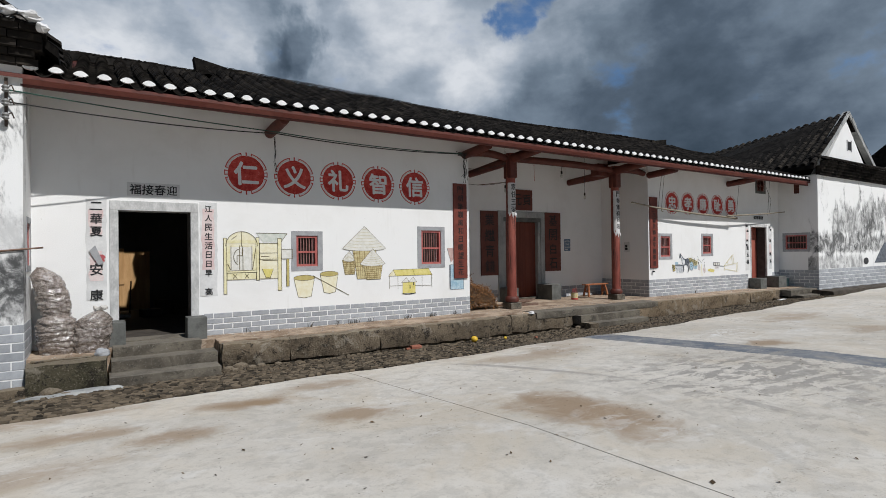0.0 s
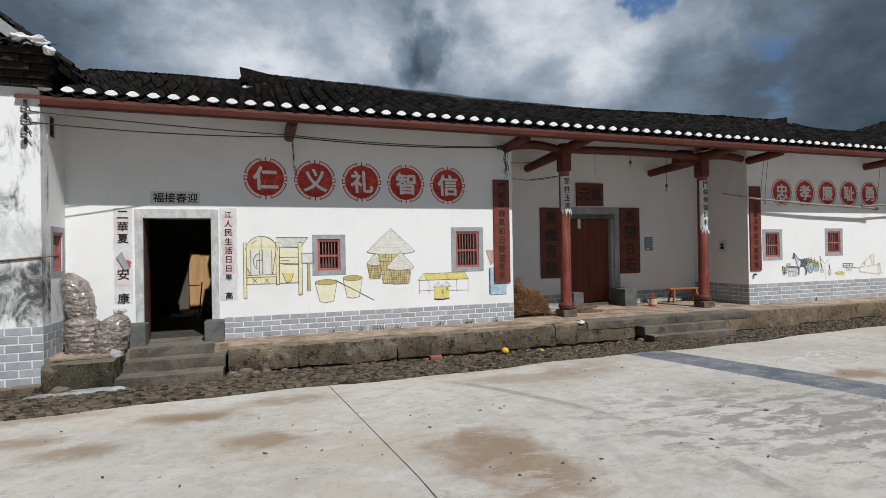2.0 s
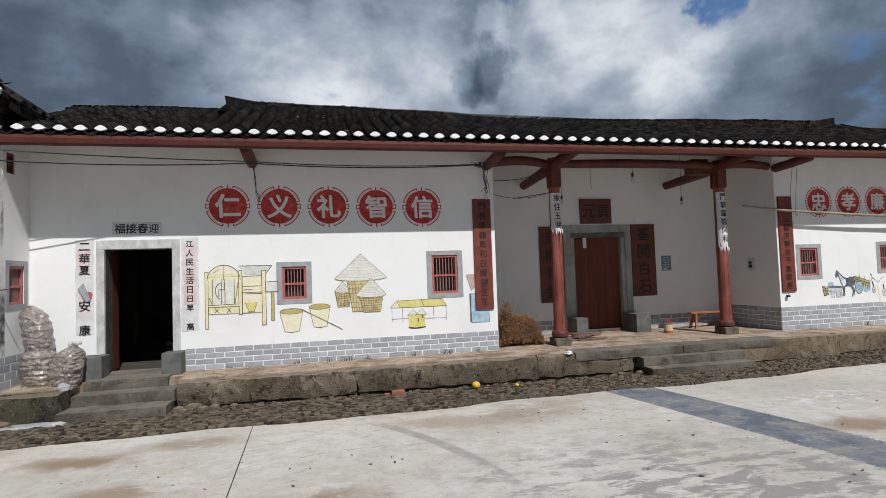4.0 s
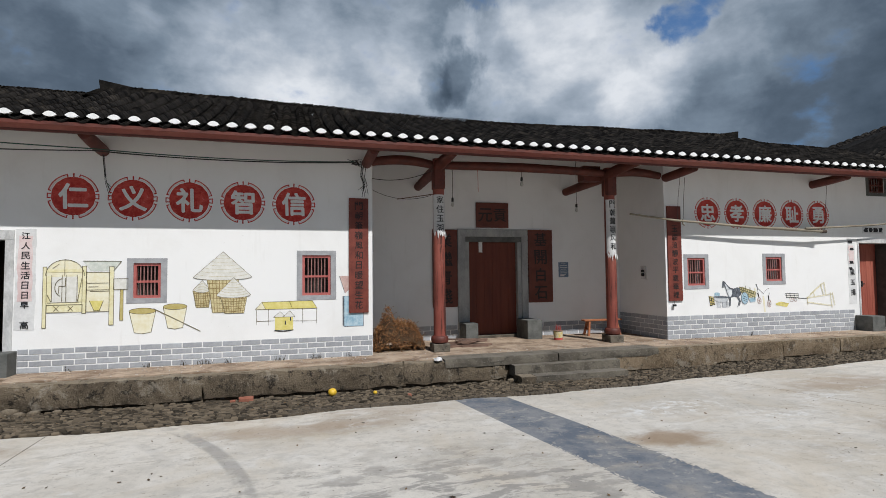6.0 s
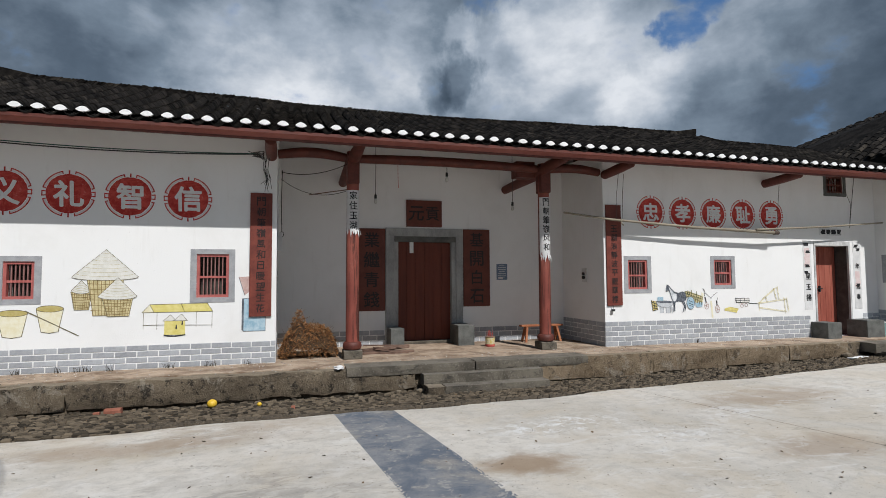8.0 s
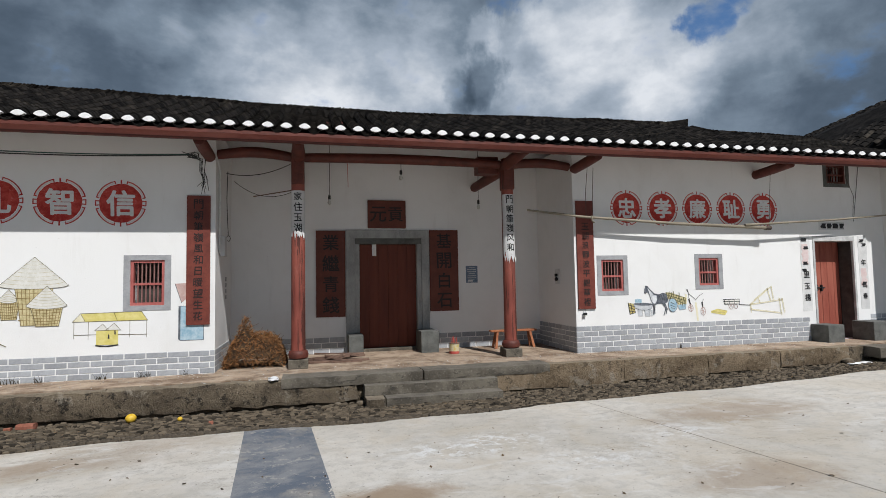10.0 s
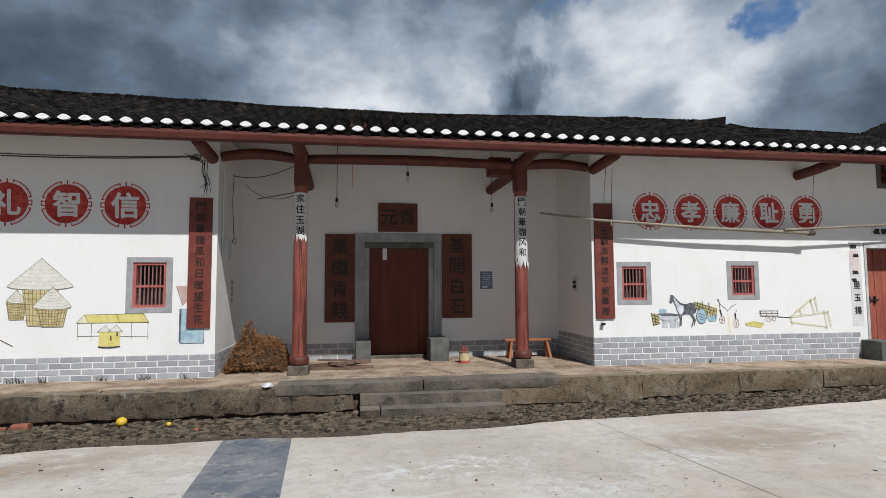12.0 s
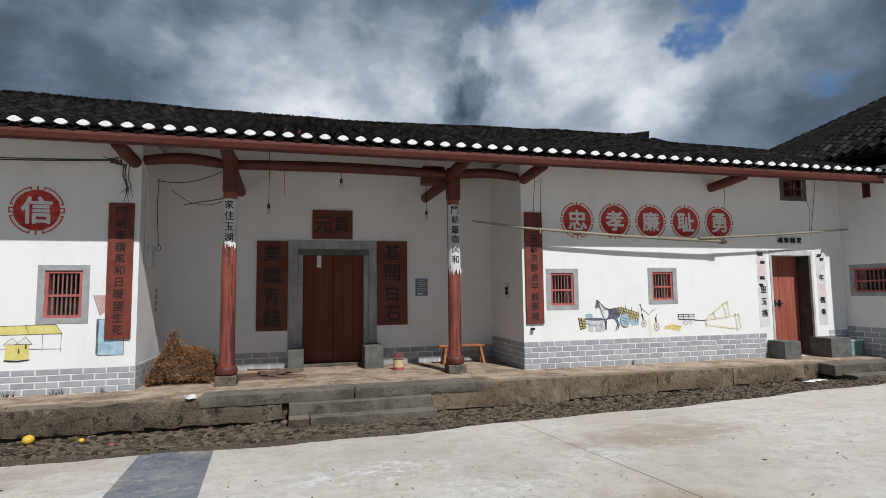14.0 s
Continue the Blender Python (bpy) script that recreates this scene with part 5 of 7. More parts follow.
def seal(ch, cx, cz, r, seed):
    """A red roundel with a white character and a broken double ring."""
    ob = thing("painted_roundel", "red painted roundel with a white character on the wall", "wall painting", (cx, FACE, cz), "roundels with characters")
    q = random.Random(seed)
    disc = [(r * (1 + q.uniform(-0.015, 0.015)) * math.cos(2 * math.pi * i / 48), r * (1 + q.uniform(-0.015, 0.015)) * math.sin(2 * math.pi * i / 48)) for i in range(48)]
    face_ = part("disc", Shape().prism(disc, -0.004, -0.001), disc_red, ob)
    for k in range(4):
        mid_ = math.pi / 4 + k * math.pi / 2
        s = Shape()
        half = 0.50
        band = [mid_ - half + 2 * half * i / 10 for i in range(11)]

        def arc_band(ra, rb, angles):
            return [(r * rb * math.cos(a), r * rb * math.sin(a)) for a in angles] + [(r * ra * math.cos(a), r * ra * math.sin(a)) for a in angles[::-1]]
        part("pale_band", Shape().prism(arc_band(1.04, 1.13, band), -0.0035, -0.001), pale_band, ob, "pale pinkish band beside the ring")
        s.prism(arc_band(1.132, 1.185, band), -0.004, -0.001)
        for e in (-half - 0.05, half):
            s.prism(arc_band(1.03, 1.185, [mid_ + e, mid_ + e + 0.05]), -0.0042, -0.0011)
        part("ring_piece", s, disc_red, ob)
        a = k * math.pi / 2
        tk = Shape()
        if k % 2:
            tk.prism(arc_band(1.0, 1.20, [a - 0.03, a + 0.03]), -0.004, -0.001)
        else:
            for lo, hi in ((-0.125, -0.075), (0.075, 0.125)):
                tk.prism(arc_band(1.0, 1.19, [a + lo, a + hi]), -0.004, -0.001)
            tk.prism(arc_band(1.14, 1.19, [a - 0.074, a + 0.074]), -0.004, -0.001)
        part("ring_tick", tk, disc_red, ob)
    write(ch, 0, 0, r * 1.32, 0, -0.0065, glyph_white, face_, 0.030)
    return ob


for i, ch in enumerate("仁义礼智信"):
    seal(ch, 1.545 + 0.7805 * i, 2.95 - 0.010 * i, 0.283, i)
for i, ch in enumerate("忠孝廉耻勇"):
    seal(ch, 12.89 + 0.746 * i, 2.958 + 0.003 * i, 0.272, i + 9)


class Paint:
    """A flat mural: strokes and washes laid on a wall that faces -y, one coat over another."""

    def __init__(self, name, label, x, z):
        self.ob = thing(name, label, "wall painting", (x, FACE, z), "murals of farm life")
        self.coat = 0

    def wash(self, pts, material, name="colour_wash"):
        self.coat += 1
        y = -0.0025 - 0.0004 * self.coat
        part(name, Shape().add([(x, y, z) for x, z in pts], [tuple(range(len(pts)))]), material, self.ob)

    def lines(self, strokes, w, material, name="brush_line"):
        self.coat += 1
        y = -0.0025 - 0.0004 * self.coat
        s = Shape()
        for st_ in strokes:
            for (xa, za), (xb, zb) in zip(st_, st_[1:]):
                d = Vector((xb - xa, zb - za))
                if d.length < 1e-6:
                    continue
                n = Vector((-d.y, d.x)).normalized() * w / 2
                e = d.normalized() * w * 0.3
                s.add([(xa + n.x - e.x, y, za + n.y - e.y), (xb + n.x * 0.7 + e.x, y, zb + n.y * 0.7 + e.y), (xb - n.x * 0.7 + e.x, y, zb - n.y * 0.7 + e.y), (xa - n.x - e.x, y, za - n.y - e.y)], [(0, 1, 2, 3)])
        part(name, s, material, self.ob)


def rect(x0, x1, z0, z1):
    return [(x0, z0), (x1, z0), (x1, z1), (x0, z1)]


def closed(p):
    return p + p[:1]


def oval(cx, cz, rx, rz, a0=0, a1=360, n=20):
    return [(cx + rx * math.cos(radians(a0 + (a1 - a0) * i / n)), cz + rz * math.sin(radians(a0 + (a1 - a0) * i / n))) for i in range(n + 1)]


def wash_mat(name, a, b):
    return simple(name, a, b, 12, 60, 0.88, 0.1)


p_yellow = wash_mat("pale_yellow_wash", (0.66, 0.60, 0.33), (0.78, 0.74, 0.52))
p_cream = wash_mat("cream_wash", (0.72, 0.66, 0.44), (0.78, 0.75, 0.60))
p_straw = wash_mat("straw_wash", (0.62, 0.61, 0.55), (0.74, 0.73, 0.69))
p_weave = wash_mat("basket_wash", (0.40, 0.33, 0.16), (0.66, 0.58, 0.34))
p_bright = wash_mat("strong_yellow_wash", (0.60, 0.52, 0.13), (0.72, 0.64, 0.26))
p_olive = wash_mat("olive_wash", (0.42, 0.34, 0.11), (0.52, 0.44, 0.19))
p_green = wash_mat("grey_green_wash", (0.48, 0.52, 0.46), (0.66, 0.67, 0.62))
p_blue = wash_mat("pale_blue_wash", (0.22, 0.38, 0.49), (0.45, 0.57, 0.63))
p_pink = wash_mat("dull_pink_wash", (0.46, 0.30, 0.27), (0.56, 0.42, 0.38))
p_pale = wash_mat("chalk_grey_wash", (0.62, 0.64, 0.66), (0.74, 0.75, 0.76))
p_green_dark = wash_mat("dark_olive_line", (0.085, 0.095, 0.045), (0.18, 0.18, 0.09))
p_slate = wash_mat("slate_wash", (0.045, 0.054, 0.070), (0.17, 0.185, 0.21))
p_grey = wash_mat("light_grey_wash", (0.42, 0.44, 0.46), (0.60, 0.62, 0.64))
p_line = wash_mat("brown_brush_line", (0.10, 0.085, 0.05), (0.20, 0.17, 0.10))
p_dark = wash_mat("dark_brush_line", (0.025, 0.025, 0.028), (0.06, 0.06, 0.06))
p_tanline = wash_mat("brown_weave_line", (0.22, 0.15, 0.055), (0.32, 0.23, 0.10))
p_tan = wash_mat("tan_brush_line", (0.42, 0.36, 0.18), (0.55, 0.48, 0.28))

m = Paint("mural_winnowing_machine", "pale yellow wall painting of a wooden winnowing machine", 1.19, 1.05)
m.wash(rect(0.03, 0.51, 0.20, 0.75), p_yellow)
m.wash(oval(0.275, 0.73, 0.245, 0.235, 0, 180), p_cream)
m.wash(rect(0.10, 0.44, 0.34, 0.72), p_straw)
m.wash(rect(0.53, 0.90, 0.20, 0.78), p_cream)
m.wash([(0.50, 0.945), (1.00, 0.94), (0.90, 0.80), (0.60, 0.80)], p_green)
m.wash(rect(0.90, 1.09, 0.52, 0.68), p_straw)
m.wash([(0.59, 0.36), (0.77, 0.36), (0.72, 0.215), (0.65, 0.215)], p_bright)
for x0, x1, z0, z1 in ((0.0, 0.045, -0.02, 0.86), (0.495, 0.545, 0.18, 0.87), (0.845, 0.905, 0.0, 0.86), (0.0, 0.52, 0.78, 0.825), (0.03, 0.52, 0.31, 0.345)):
    m.wash(rect(x0, x1, z0, z1), p_yellow)
m.wash(rect(0.985, 1.03, 0.06, 0.52), p_olive)
m.lines([closed(rect(0.0, 0.045, -0.02, 0.86)), closed(rect(0.495, 0.545, 0.18, 0.87)), closed(rect(0.845, 0.905, 0.0, 0.86)), oval(0.275, 0.73, 0.245, 0.235, 0, 180), closed(rect(0.05, 0.50, 0.20, 0.31)), closed(rect(0.55, 0.845, 0.20, 0.78)),
         [(0.50, 0.945), (1.0, 0.94), (0.90, 0.80)], [(0.55, 0.62), (0.84, 0.62)], [(0.55, 0.52), (0.84, 0.52)], [(0.59, 0.36), (0.65, 0.215), (0.72, 0.215), (0.77, 0.36)], closed(rect(0.90, 1.09, 0.52, 0.68)), [(0.985, 0.06), (0.99, 0.52)], [(1.03, 0.06), (1.03, 0.52)],
         [(0.14, 0.22), (0.20, 0.29)], [(0.20, 0.22), (0.14, 0.29)], [(0.32, 0.22), (0.38, 0.29)], [(0.38, 0.22), (0.32, 0.29)], [(0.27, 0.73), (0.27, 0.96)], [(0.12, 0.84), (0.2, 0.9)]], 0.009, p_line)
m.lines([[(0.06, 0.34), (0.49, 0.345)], [(0.11, 0.36), (0.11, 0.74)], [(0.24, 0.36), (0.24, 0.74)], [(0.29, 0.36), (0.29, 0.74)], [(0.43, 0.36), (0.43, 0.74)], oval(0.25, 0.56, 0.10, 0.13, 100, 250, 10), [(0.20, 0.48), (0.20, 0.58), (0.28, 0.58), (0.28, 0.70)], [(0.58, 0.565), (0.70, 0.565)], [(0.60, 0.50), (0.84, 0.50)], [(0.44, 0.36), (0.49, 0.70)], [(0.06, 0.45), (0.10, 0.36)]], 0.011, p_line)

m = Paint("mural_grain_tubs", "wall painting of two cream wooden tubs with a carrying pole", 2.30, 0.90)
for ox, oz, w in ((0.0, 0.0, 0.36), (0.46, 0.055, 0.33)):
    m.wash([(ox, oz + 0.335), (ox + w, oz + 0.34), (ox + w * 0.83, oz + 0.02), (ox + w * 0.5, oz), (ox + w * 0.2, oz + 0.02)], p_cream)
    m.wash(oval(ox + w / 2, oz + 0.34, w / 2, 0.045), p_olive)
    m.lines([oval(ox + w / 2, oz + 0.34, w / 2, 0.045), [(ox, oz + 0.335), (ox + w * 0.2, oz + 0.02), (ox + w * 0.5, oz), (ox + w * 0.83, oz + 0.02), (ox + w, oz + 0.34)]], 0.009, p_line)
m.lines([[(0.33, 0.37), (0.98, 0.01)]], 0.016, p_line)

m = Paint("mural_woven_baskets", "wall painting of lidded woven grain baskets", 3.20, 1.17)
for cx, top_, base, w, hat, hw in ((0.10, 0.36, 0.10, 0.26, 0.52, 0.24), (0.40, 0.55, 0.015, 0.47, 0.965, 0.85), (0.56, 0.27, 0.0, 0.40, 0.56, 0.50)):
    m.wash([(cx - w / 2, top_), (cx + w / 2, top_), (cx + w * 0.38, base), (cx - w * 0.30, base)], p_weave)
    strokes = []
    for i in range(1, 7):
        z = base + (top_ - base) * i / 7
        ww = w * (0.70 + 0.30 * i / 7) / 2
        strokes.append([(cx - ww, z), (cx, z - 0.012), (cx + ww, z)])
    for i in range(-4, 5):
        strokes.append([(cx + w * 0.11 * i, top_), (cx + w * 0.08 * i, base)])
    m.lines(strokes, 0.010, p_tanline)
    m.lines([[(cx - w / 2, top_), (cx - w * 0.30, base), (cx + w * 0.38, base), (cx + w / 2, top_)]], 0.008, p_line)
    m.wash([(cx, hat)] + oval(cx, top_ + 0.02, hw / 2, 0.05, 180, 360, 12)[::1], p_straw)
    rings = []
    for i in range(1, 8):
        u = i / 8
        rings.append(oval(cx, hat + (top_ + 0.02 - hat) * u, hw / 2 * u, 0.05 * u, 190, 350, 10))
    m.lines(rings, 0.005, p_tan)
    m.lines([[(cx - hw / 2, top_ + 0.02), (cx, hat), (cx + hw / 2, top_ + 0.02)], oval(cx, top_ + 0.02, hw / 2, 0.05, 180, 360, 12)], 0.007, p_line)

m = Paint("mural_open_barn", "wall painting of a yellow-roofed barn with small granaries", 4.08, 0.83)
m.wash([(0.0, 0.385), (0.10, 0.50), (0.88, 0.51), (0.96, 0.385)], p_bright)
m.wash([(0.0, 0.385), (0.10, 0.50), (0.16, 0.38)], p_cream)
m.wash(rect(0.30, 0.58, 0.05, 0.26), p_bright)
m.wash([(0.28, 0.255), (0.38, 0.345), (0.46, 0.255)], p_straw)
m.wash([(0.42, 0.255), (0.53, 0.355), (0.61, 0.255)], p_straw)
m.lines([closed([(0.0, 0.385), (0.10, 0.50), (0.88, 0.51), (0.96, 0.385)]), [(0.10, 0.50), (0.16, 0.385)], [(0.52, 0.51), (0.57, 0.385)], [(0.02, 0.38), (0.02, 0.15)], [(0.20, 0.38), (0.20, 0.13)], [(0.73, 0.385), (0.73, 0.15)], [(0.95, 0.385), (0.95, 0.14)], [(0.02, 0.20), (0.30, 0.20)], [(0.58, 0.19), (0.95, 0.18)], closed([(0.28, 0.255), (0.38, 0.345), (0.46, 0.255)]), closed([(0.42, 0.255), (0.53, 0.355), (0.61, 0.255)])], 0.007, p_line)
m.lines([[(0.30, 0.045), (0.35, 0.035), (0.45, 0.03), (0.58, 0.045)], [(0.54, 0.20), (0.54, 0.245)], [(0.46, 0.14), (0.46, 0.19)]], 0.022, p_dark)

m = Paint("mural_stone_mill", "wall painting of a blue mill stand with a pink hopper", 5.40, 0.90)
m.wash([(0.0, 0.83), (0.17, 0.84), (0.15, 0.60), (0.09, 0.55)], p_pink)
m.wash(rect(0.075, 0.395, 0.0, 0.50), p_blue)
m.wash([(0.05, 0.02), (0.075, 0.0), (0.075, 0.50), (0.05, 0.50)], p_slate)
m.lines([closed(rect(0.075, 0.395, 0.0, 0.50)), [(0.0, 0.83), (0.09, 0.55)]], 0.008, p_slate)

def sketch(px, py):
    """A point of the horse mural, from the painter's own sheet, in metres along and up the wall."""
    u = px - 62
    return 0.003596 * u / (1 - 0.000101 * u), (232 - 0.05 * (px - 140) - py) / 310


def drawn(*pts):
    return [sketch(*p) for p in pts]


def drawn_oval(cx, cy, rx, ry, n=18):
    return [sketch(cx + rx * math.cos(2 * math.pi * i / n), cy + ry * math.sin(2 * math.pi * i / n)) for i in range(n + 1)]


m = Paint("mural_horse_cart", "wall painting of a grey horse and a loaded blue cart", 12.84, 1.0)
m.wash(drawn((66, 160), (98, 163), (106, 212), (74, 222)), p_olive)
m.lines([drawn((66, 160), (74, 222), (106, 212)), drawn((68, 170), (100, 180)), drawn((70, 185), (102, 196)), drawn((72, 204), (104, 206)), drawn((80, 162), (88, 218))], 0.016, p_dark)
m.wash(drawn((96, 168), (202, 168), (192, 190), (170, 197), (128, 197), (104, 188)), p_grey)
m.wash(drawn_oval(149, 165, 54, 8), p_slate)
for x0, x1 in ((116, 142), (156, 186), (190, 200)):
    m.wash(drawn((x0, 196), (x1, 196), (x1 - 2, 232), (x0 + 3, 232)), p_grey)
m.lines([drawn((96, 168), (104, 188), (128, 197), (170, 197), (192, 190), (202, 168)), drawn((142, 197), (142, 232)), drawn((156, 197), (158, 232)), drawn((186, 196), (184, 230))], 0.008, p_slate)
m.wash(drawn((104, 140), (120, 135), (141, 138), (141, 158), (104, 160)), p_blue)
m.wash(drawn((164, 62), (173, 63), (192, 84), (213, 104), (238, 109), (262, 99), (280, 104), (290, 128), (284, 150), (266, 162), (236, 160), (216, 167), (202, 164), (192, 142), (184, 112), (172, 92), (166, 104), (157, 102), (159, 82)), p_slate)
m.wash(drawn((176, 74), (190, 90), (208, 110), (226, 116), (224, 150), (214, 163), (203, 160), (195, 140), (187, 110)), p_grey)
m.wash(drawn((200, 118), (222, 116), (226, 140), (214, 160), (204, 154)), p_pale)
m.lines([drawn((164, 62), (173, 63), (192, 84), (213, 104), (238, 109), (262, 99)), drawn((157, 102), (166, 104), (174, 92)), drawn((240, 118), (246, 140)), drawn((252, 112), (258, 140)), drawn((264, 112), (268, 138))], 0.008, p_dark)
m.lines([drawn((204, 162), (208, 190), (205, 220)), drawn((214, 164), (212, 192), (212, 216)), drawn((258, 158), (274, 186), (262, 224)), drawn((268, 156), (281, 188), (274, 216))], 0.022, p_slate)
m.wash(drawn((276, 96), (300, 96), (386, 122), (386, 168), (350, 176), (330, 140), (300, 128), (288, 134)), p_weave)
m.wash(drawn((338, 166), (388, 158), (384, 188), (350, 193)), p_blue)
stakes = [drawn((278 + 14 * i, 100 + 5 * i), (296 + 12 * i, 136 + 6 * i)) for i in range(8)] + [drawn((296 + 13 * i, 92 + 5 * i), (288 + 13 * i, 130 + 6 * i)) for i in range(8)]
m.lines(stakes + [drawn((276, 96), (386, 126)), drawn((280, 110), (386, 142)), drawn((296, 128), (386, 160)), drawn((318, 88), (320, 120)), drawn((350, 96), (352, 130))], 0.013, p_green_dark)
m.wash(drawn_oval(312, 167, 24, 38), p_blue)
m.lines([drawn_oval(312, 167, 24, 38)], 0.010, p_slate)
m.lines([drawn((302, 152), (326, 162)), drawn((300, 168), (326, 178)), drawn((304, 182), (324, 188))], 0.012, p_dark)

m = Paint("mural_farm_tools", "faint wall painting of wheels, carts and yellow frames", 12.84, 1.0)
m.wash(drawn((436, 150), (447, 150), (454, 252), (444, 256)), p_cream)
m.wash(drawn((382, 100), (396, 106), (392, 160), (386, 158)), p_cream)
spokes = [drawn((413 - 11 * math.cos(a), 182 - 17 * math.sin(a)), (413 + 11 * math.cos(a), 182 + 17 * math.sin(a))) for a in (0.3, 1.3, 2.3)]
spokes += [drawn((480 - 11 * math.cos(a), 199 - 20 * math.sin(a)), (480 + 11 * math.cos(a), 199 + 20 * math.sin(a))) for a in (0.3, 1.3, 2.3)]
m.lines([drawn_oval(413, 182, 13, 20), drawn_oval(480, 199, 13, 23), drawn_oval(635, 163, 13, 22), drawn_oval(662, 170, 8, 11), drawn((624, 152), (646, 176)), drawn((646, 152), (624, 176))] + spokes, 0.011, p_pink)
m.lines([drawn((398, 76), (404, 100), (440, 132)), drawn((440, 136), (460, 112), (482, 97)), drawn((392, 76), (400, 92)), drawn((404, 100), (400, 124)), drawn((484, 128), (478, 150))], 0.010, p_dark)
for p, q_ in (((404, 132), (410, 158)), ((476, 150), (478, 172))):
    m.lines([drawn(p, q_)], 0.034, p_dark)
m.wash(drawn((524, 196), (560, 184), (614, 194), (600, 220), (566, 214), (524, 208)), p_bright)
m.lines([drawn((526, 200), (600, 196)), drawn((528, 206), (598, 206)), drawn((560, 186), (612, 196))], 0.010, p_olive)
m.wash(drawn((596, 130), (680, 126), (680, 154), (598, 156)), p_straw)
m.lines([drawn((594, 130), (682, 126)), drawn((594, 142), (682, 140)), drawn((598, 156), (680, 154)), drawn((598, 130), (600, 156)), drawn((624, 129), (625, 155)), drawn((652, 128), (653, 155)), drawn((680, 126), (680, 154)), drawn((680, 158), (742, 160))], 0.014, p_dark)
beams_ = [drawn((738, 158), (918, 126)), drawn((742, 186), (912, 206)), drawn((740, 150), (744, 202)), drawn((898, 116), (908, 216)), drawn((914, 116), (926, 202)), drawn((746, 152), (862, 46)), drawn((762, 132), (842, 58)), drawn((836, 62), (852, 132)), drawn((858, 50), (868, 128)), drawn((784, 118), (792, 146))]
m.lines(beams_, 0.020, p_cream)
m.lines([[(x, z + 0.014) for x, z in b_] for b_ in beams_[:2] + beams_[5:7]] + [[(x + 0.012, z) for x, z in b_] for b_ in beams_[2:5] + beams_[7:]], 0.006, p_tan)

# faded paint drawn on the wing: water bank and green hill
m = Paint("mural_rock_bank", "faded wall painting of blue-green rocks with dark boulders", 23.0, 0.85)
m.ob.location.y = 7.555
m.wash([(0.3, 0.25), (0.9, 0.75), (1.3, 1.0), (1.9, 0.9), (2.2, 0.25)], p_slate)
m.wash([(1.5, 0.4), (1.9, 1.5), (2.6, 1.3), (2.8, 0.4)], p_green)
m.wash(oval(-0.45, 0.33, 0.22, 0.12), p_dark)


def strip_z(x, y):
    """The cobbles fall from the yard's edge to the kerb's foot."""
    return ground_z(x) + YARD * min(1.0, max(0.0, (7.65 - y) / 1.35))



# ---- loose things ----
def plastic_bag_material():
    m = Mat("crumpled_clear_plastic_over_husks", 0.16, 0.0, 1.0)
    inside = m.noise(24.0, 6.0, 0.72, 0.3)
    c = m.mix(m.span(inside, 0.35, 0.65), (0.115, 0.088, 0.072), (0.29, 0.25, 0.22))
    # pale streaks paint the silvery highlights of the folds into the colour
    c = m.mix(m.math("MULTIPLY", m.span(m.noise(5.0, 6.0, 0.7, 0.9, (0.7, 0.7, 2.0)), 0.52, 0.70), 0.55), c, (0.50, 0.48, 0.46))
    m.b.inputs["Coat Weight"].default_value, m.b.inputs["Coat Roughness"].default_value = 0.8, 0.10
    return m.finish(c, m.noise(11.0, 5.0, 0.60, 0.9, (0.7, 0.7, 1.9)), 0.7, 0.05)


plastic = plastic_bag_material()
tie_pale = simple("pale_bag_mouth", (0.42, 0.40, 0.37), (0.55, 0.53, 0.50), 10, 50, 0.5, 0.3)


def sack(name, label, at, r, h, lean, seed, mouth):
    ob = thing(name, label, "bag", at, "filled plastic bags by the door")
    s = Shape()
    n, rows = 56, 56
    v = []
    for j in range(rows + 1):
        u = j / rows
        rad = r * (0.86 + 0.16 * math.sin(math.pi * min(1, u * 1.15))) * (1 if u < 0.78 else max(0.26, 1 - ((u - 0.78) / 0.22) ** 1.6 * 0.80))
        if u < 0.06:
            rad *= 0.88 + 2 * u
        for k_ in range(n):
            a = 2 * math.pi * k_ / n
            p = Vector((math.cos(a), math.sin(a), u * 3))
            fold = 0.07 * noise.noise(Vector((p.x * 1.8, p.y * 1.8, u * 4 + seed))) + 0.05 * noise.ridged_multi_fractal(Vector((p.x * 2.2, p.y * 2.2, u * 8 + seed)), 0.9, 2.1, 4, 0.9, 2.0) - 0.06 + 0.055 * noise.noise(Vector((p.x * 1.6, p.y * 1.6, u * h * 24 + seed))) + 0.03 * noise.noise(Vector((p.x * 4, p.y * 4, u * h * 40 + seed)))
            rr = rad * (1 + fold * 1.5)
            v.append((rr * p.x + lean[0] * u * u, rr * p.y * 0.85 + lean[1] * u * u, u * h))
    f = [(j * n + k_, j * n + (k_ + 1) % n, (j + 1) * n + (k_ + 1) % n, (j + 1) * n + k_) for j in range(rows) for k_ in range(n)]
    f += [tuple(range(n))[::-1], tuple(range(rows * n, rows * n + n))]
    s.add(v, f)
    body = part("body", s, plastic, ob, smooth=True)
    if mouth:
        t = Shape()
        cx, cy = lean
        for k_ in range(9):
            a = k_ * 0.7
            t.tube([(cx, cy, h * 0.97), (cx + 0.04 * math.cos(a), cy + 0.03 * math.sin(a), h + 0.02), (cx + 0.08 * math.cos(a) + 0.02, cy + 0.06 * math.sin(a), h + 0.03 + 0.02 * math.sin(k_ * 2))], [0.035, 0.03, 0.02], 6)
        part("tied_mouth", t, tie_pale, body, "gathered pale plastic mouth", smooth=True)
    return ob


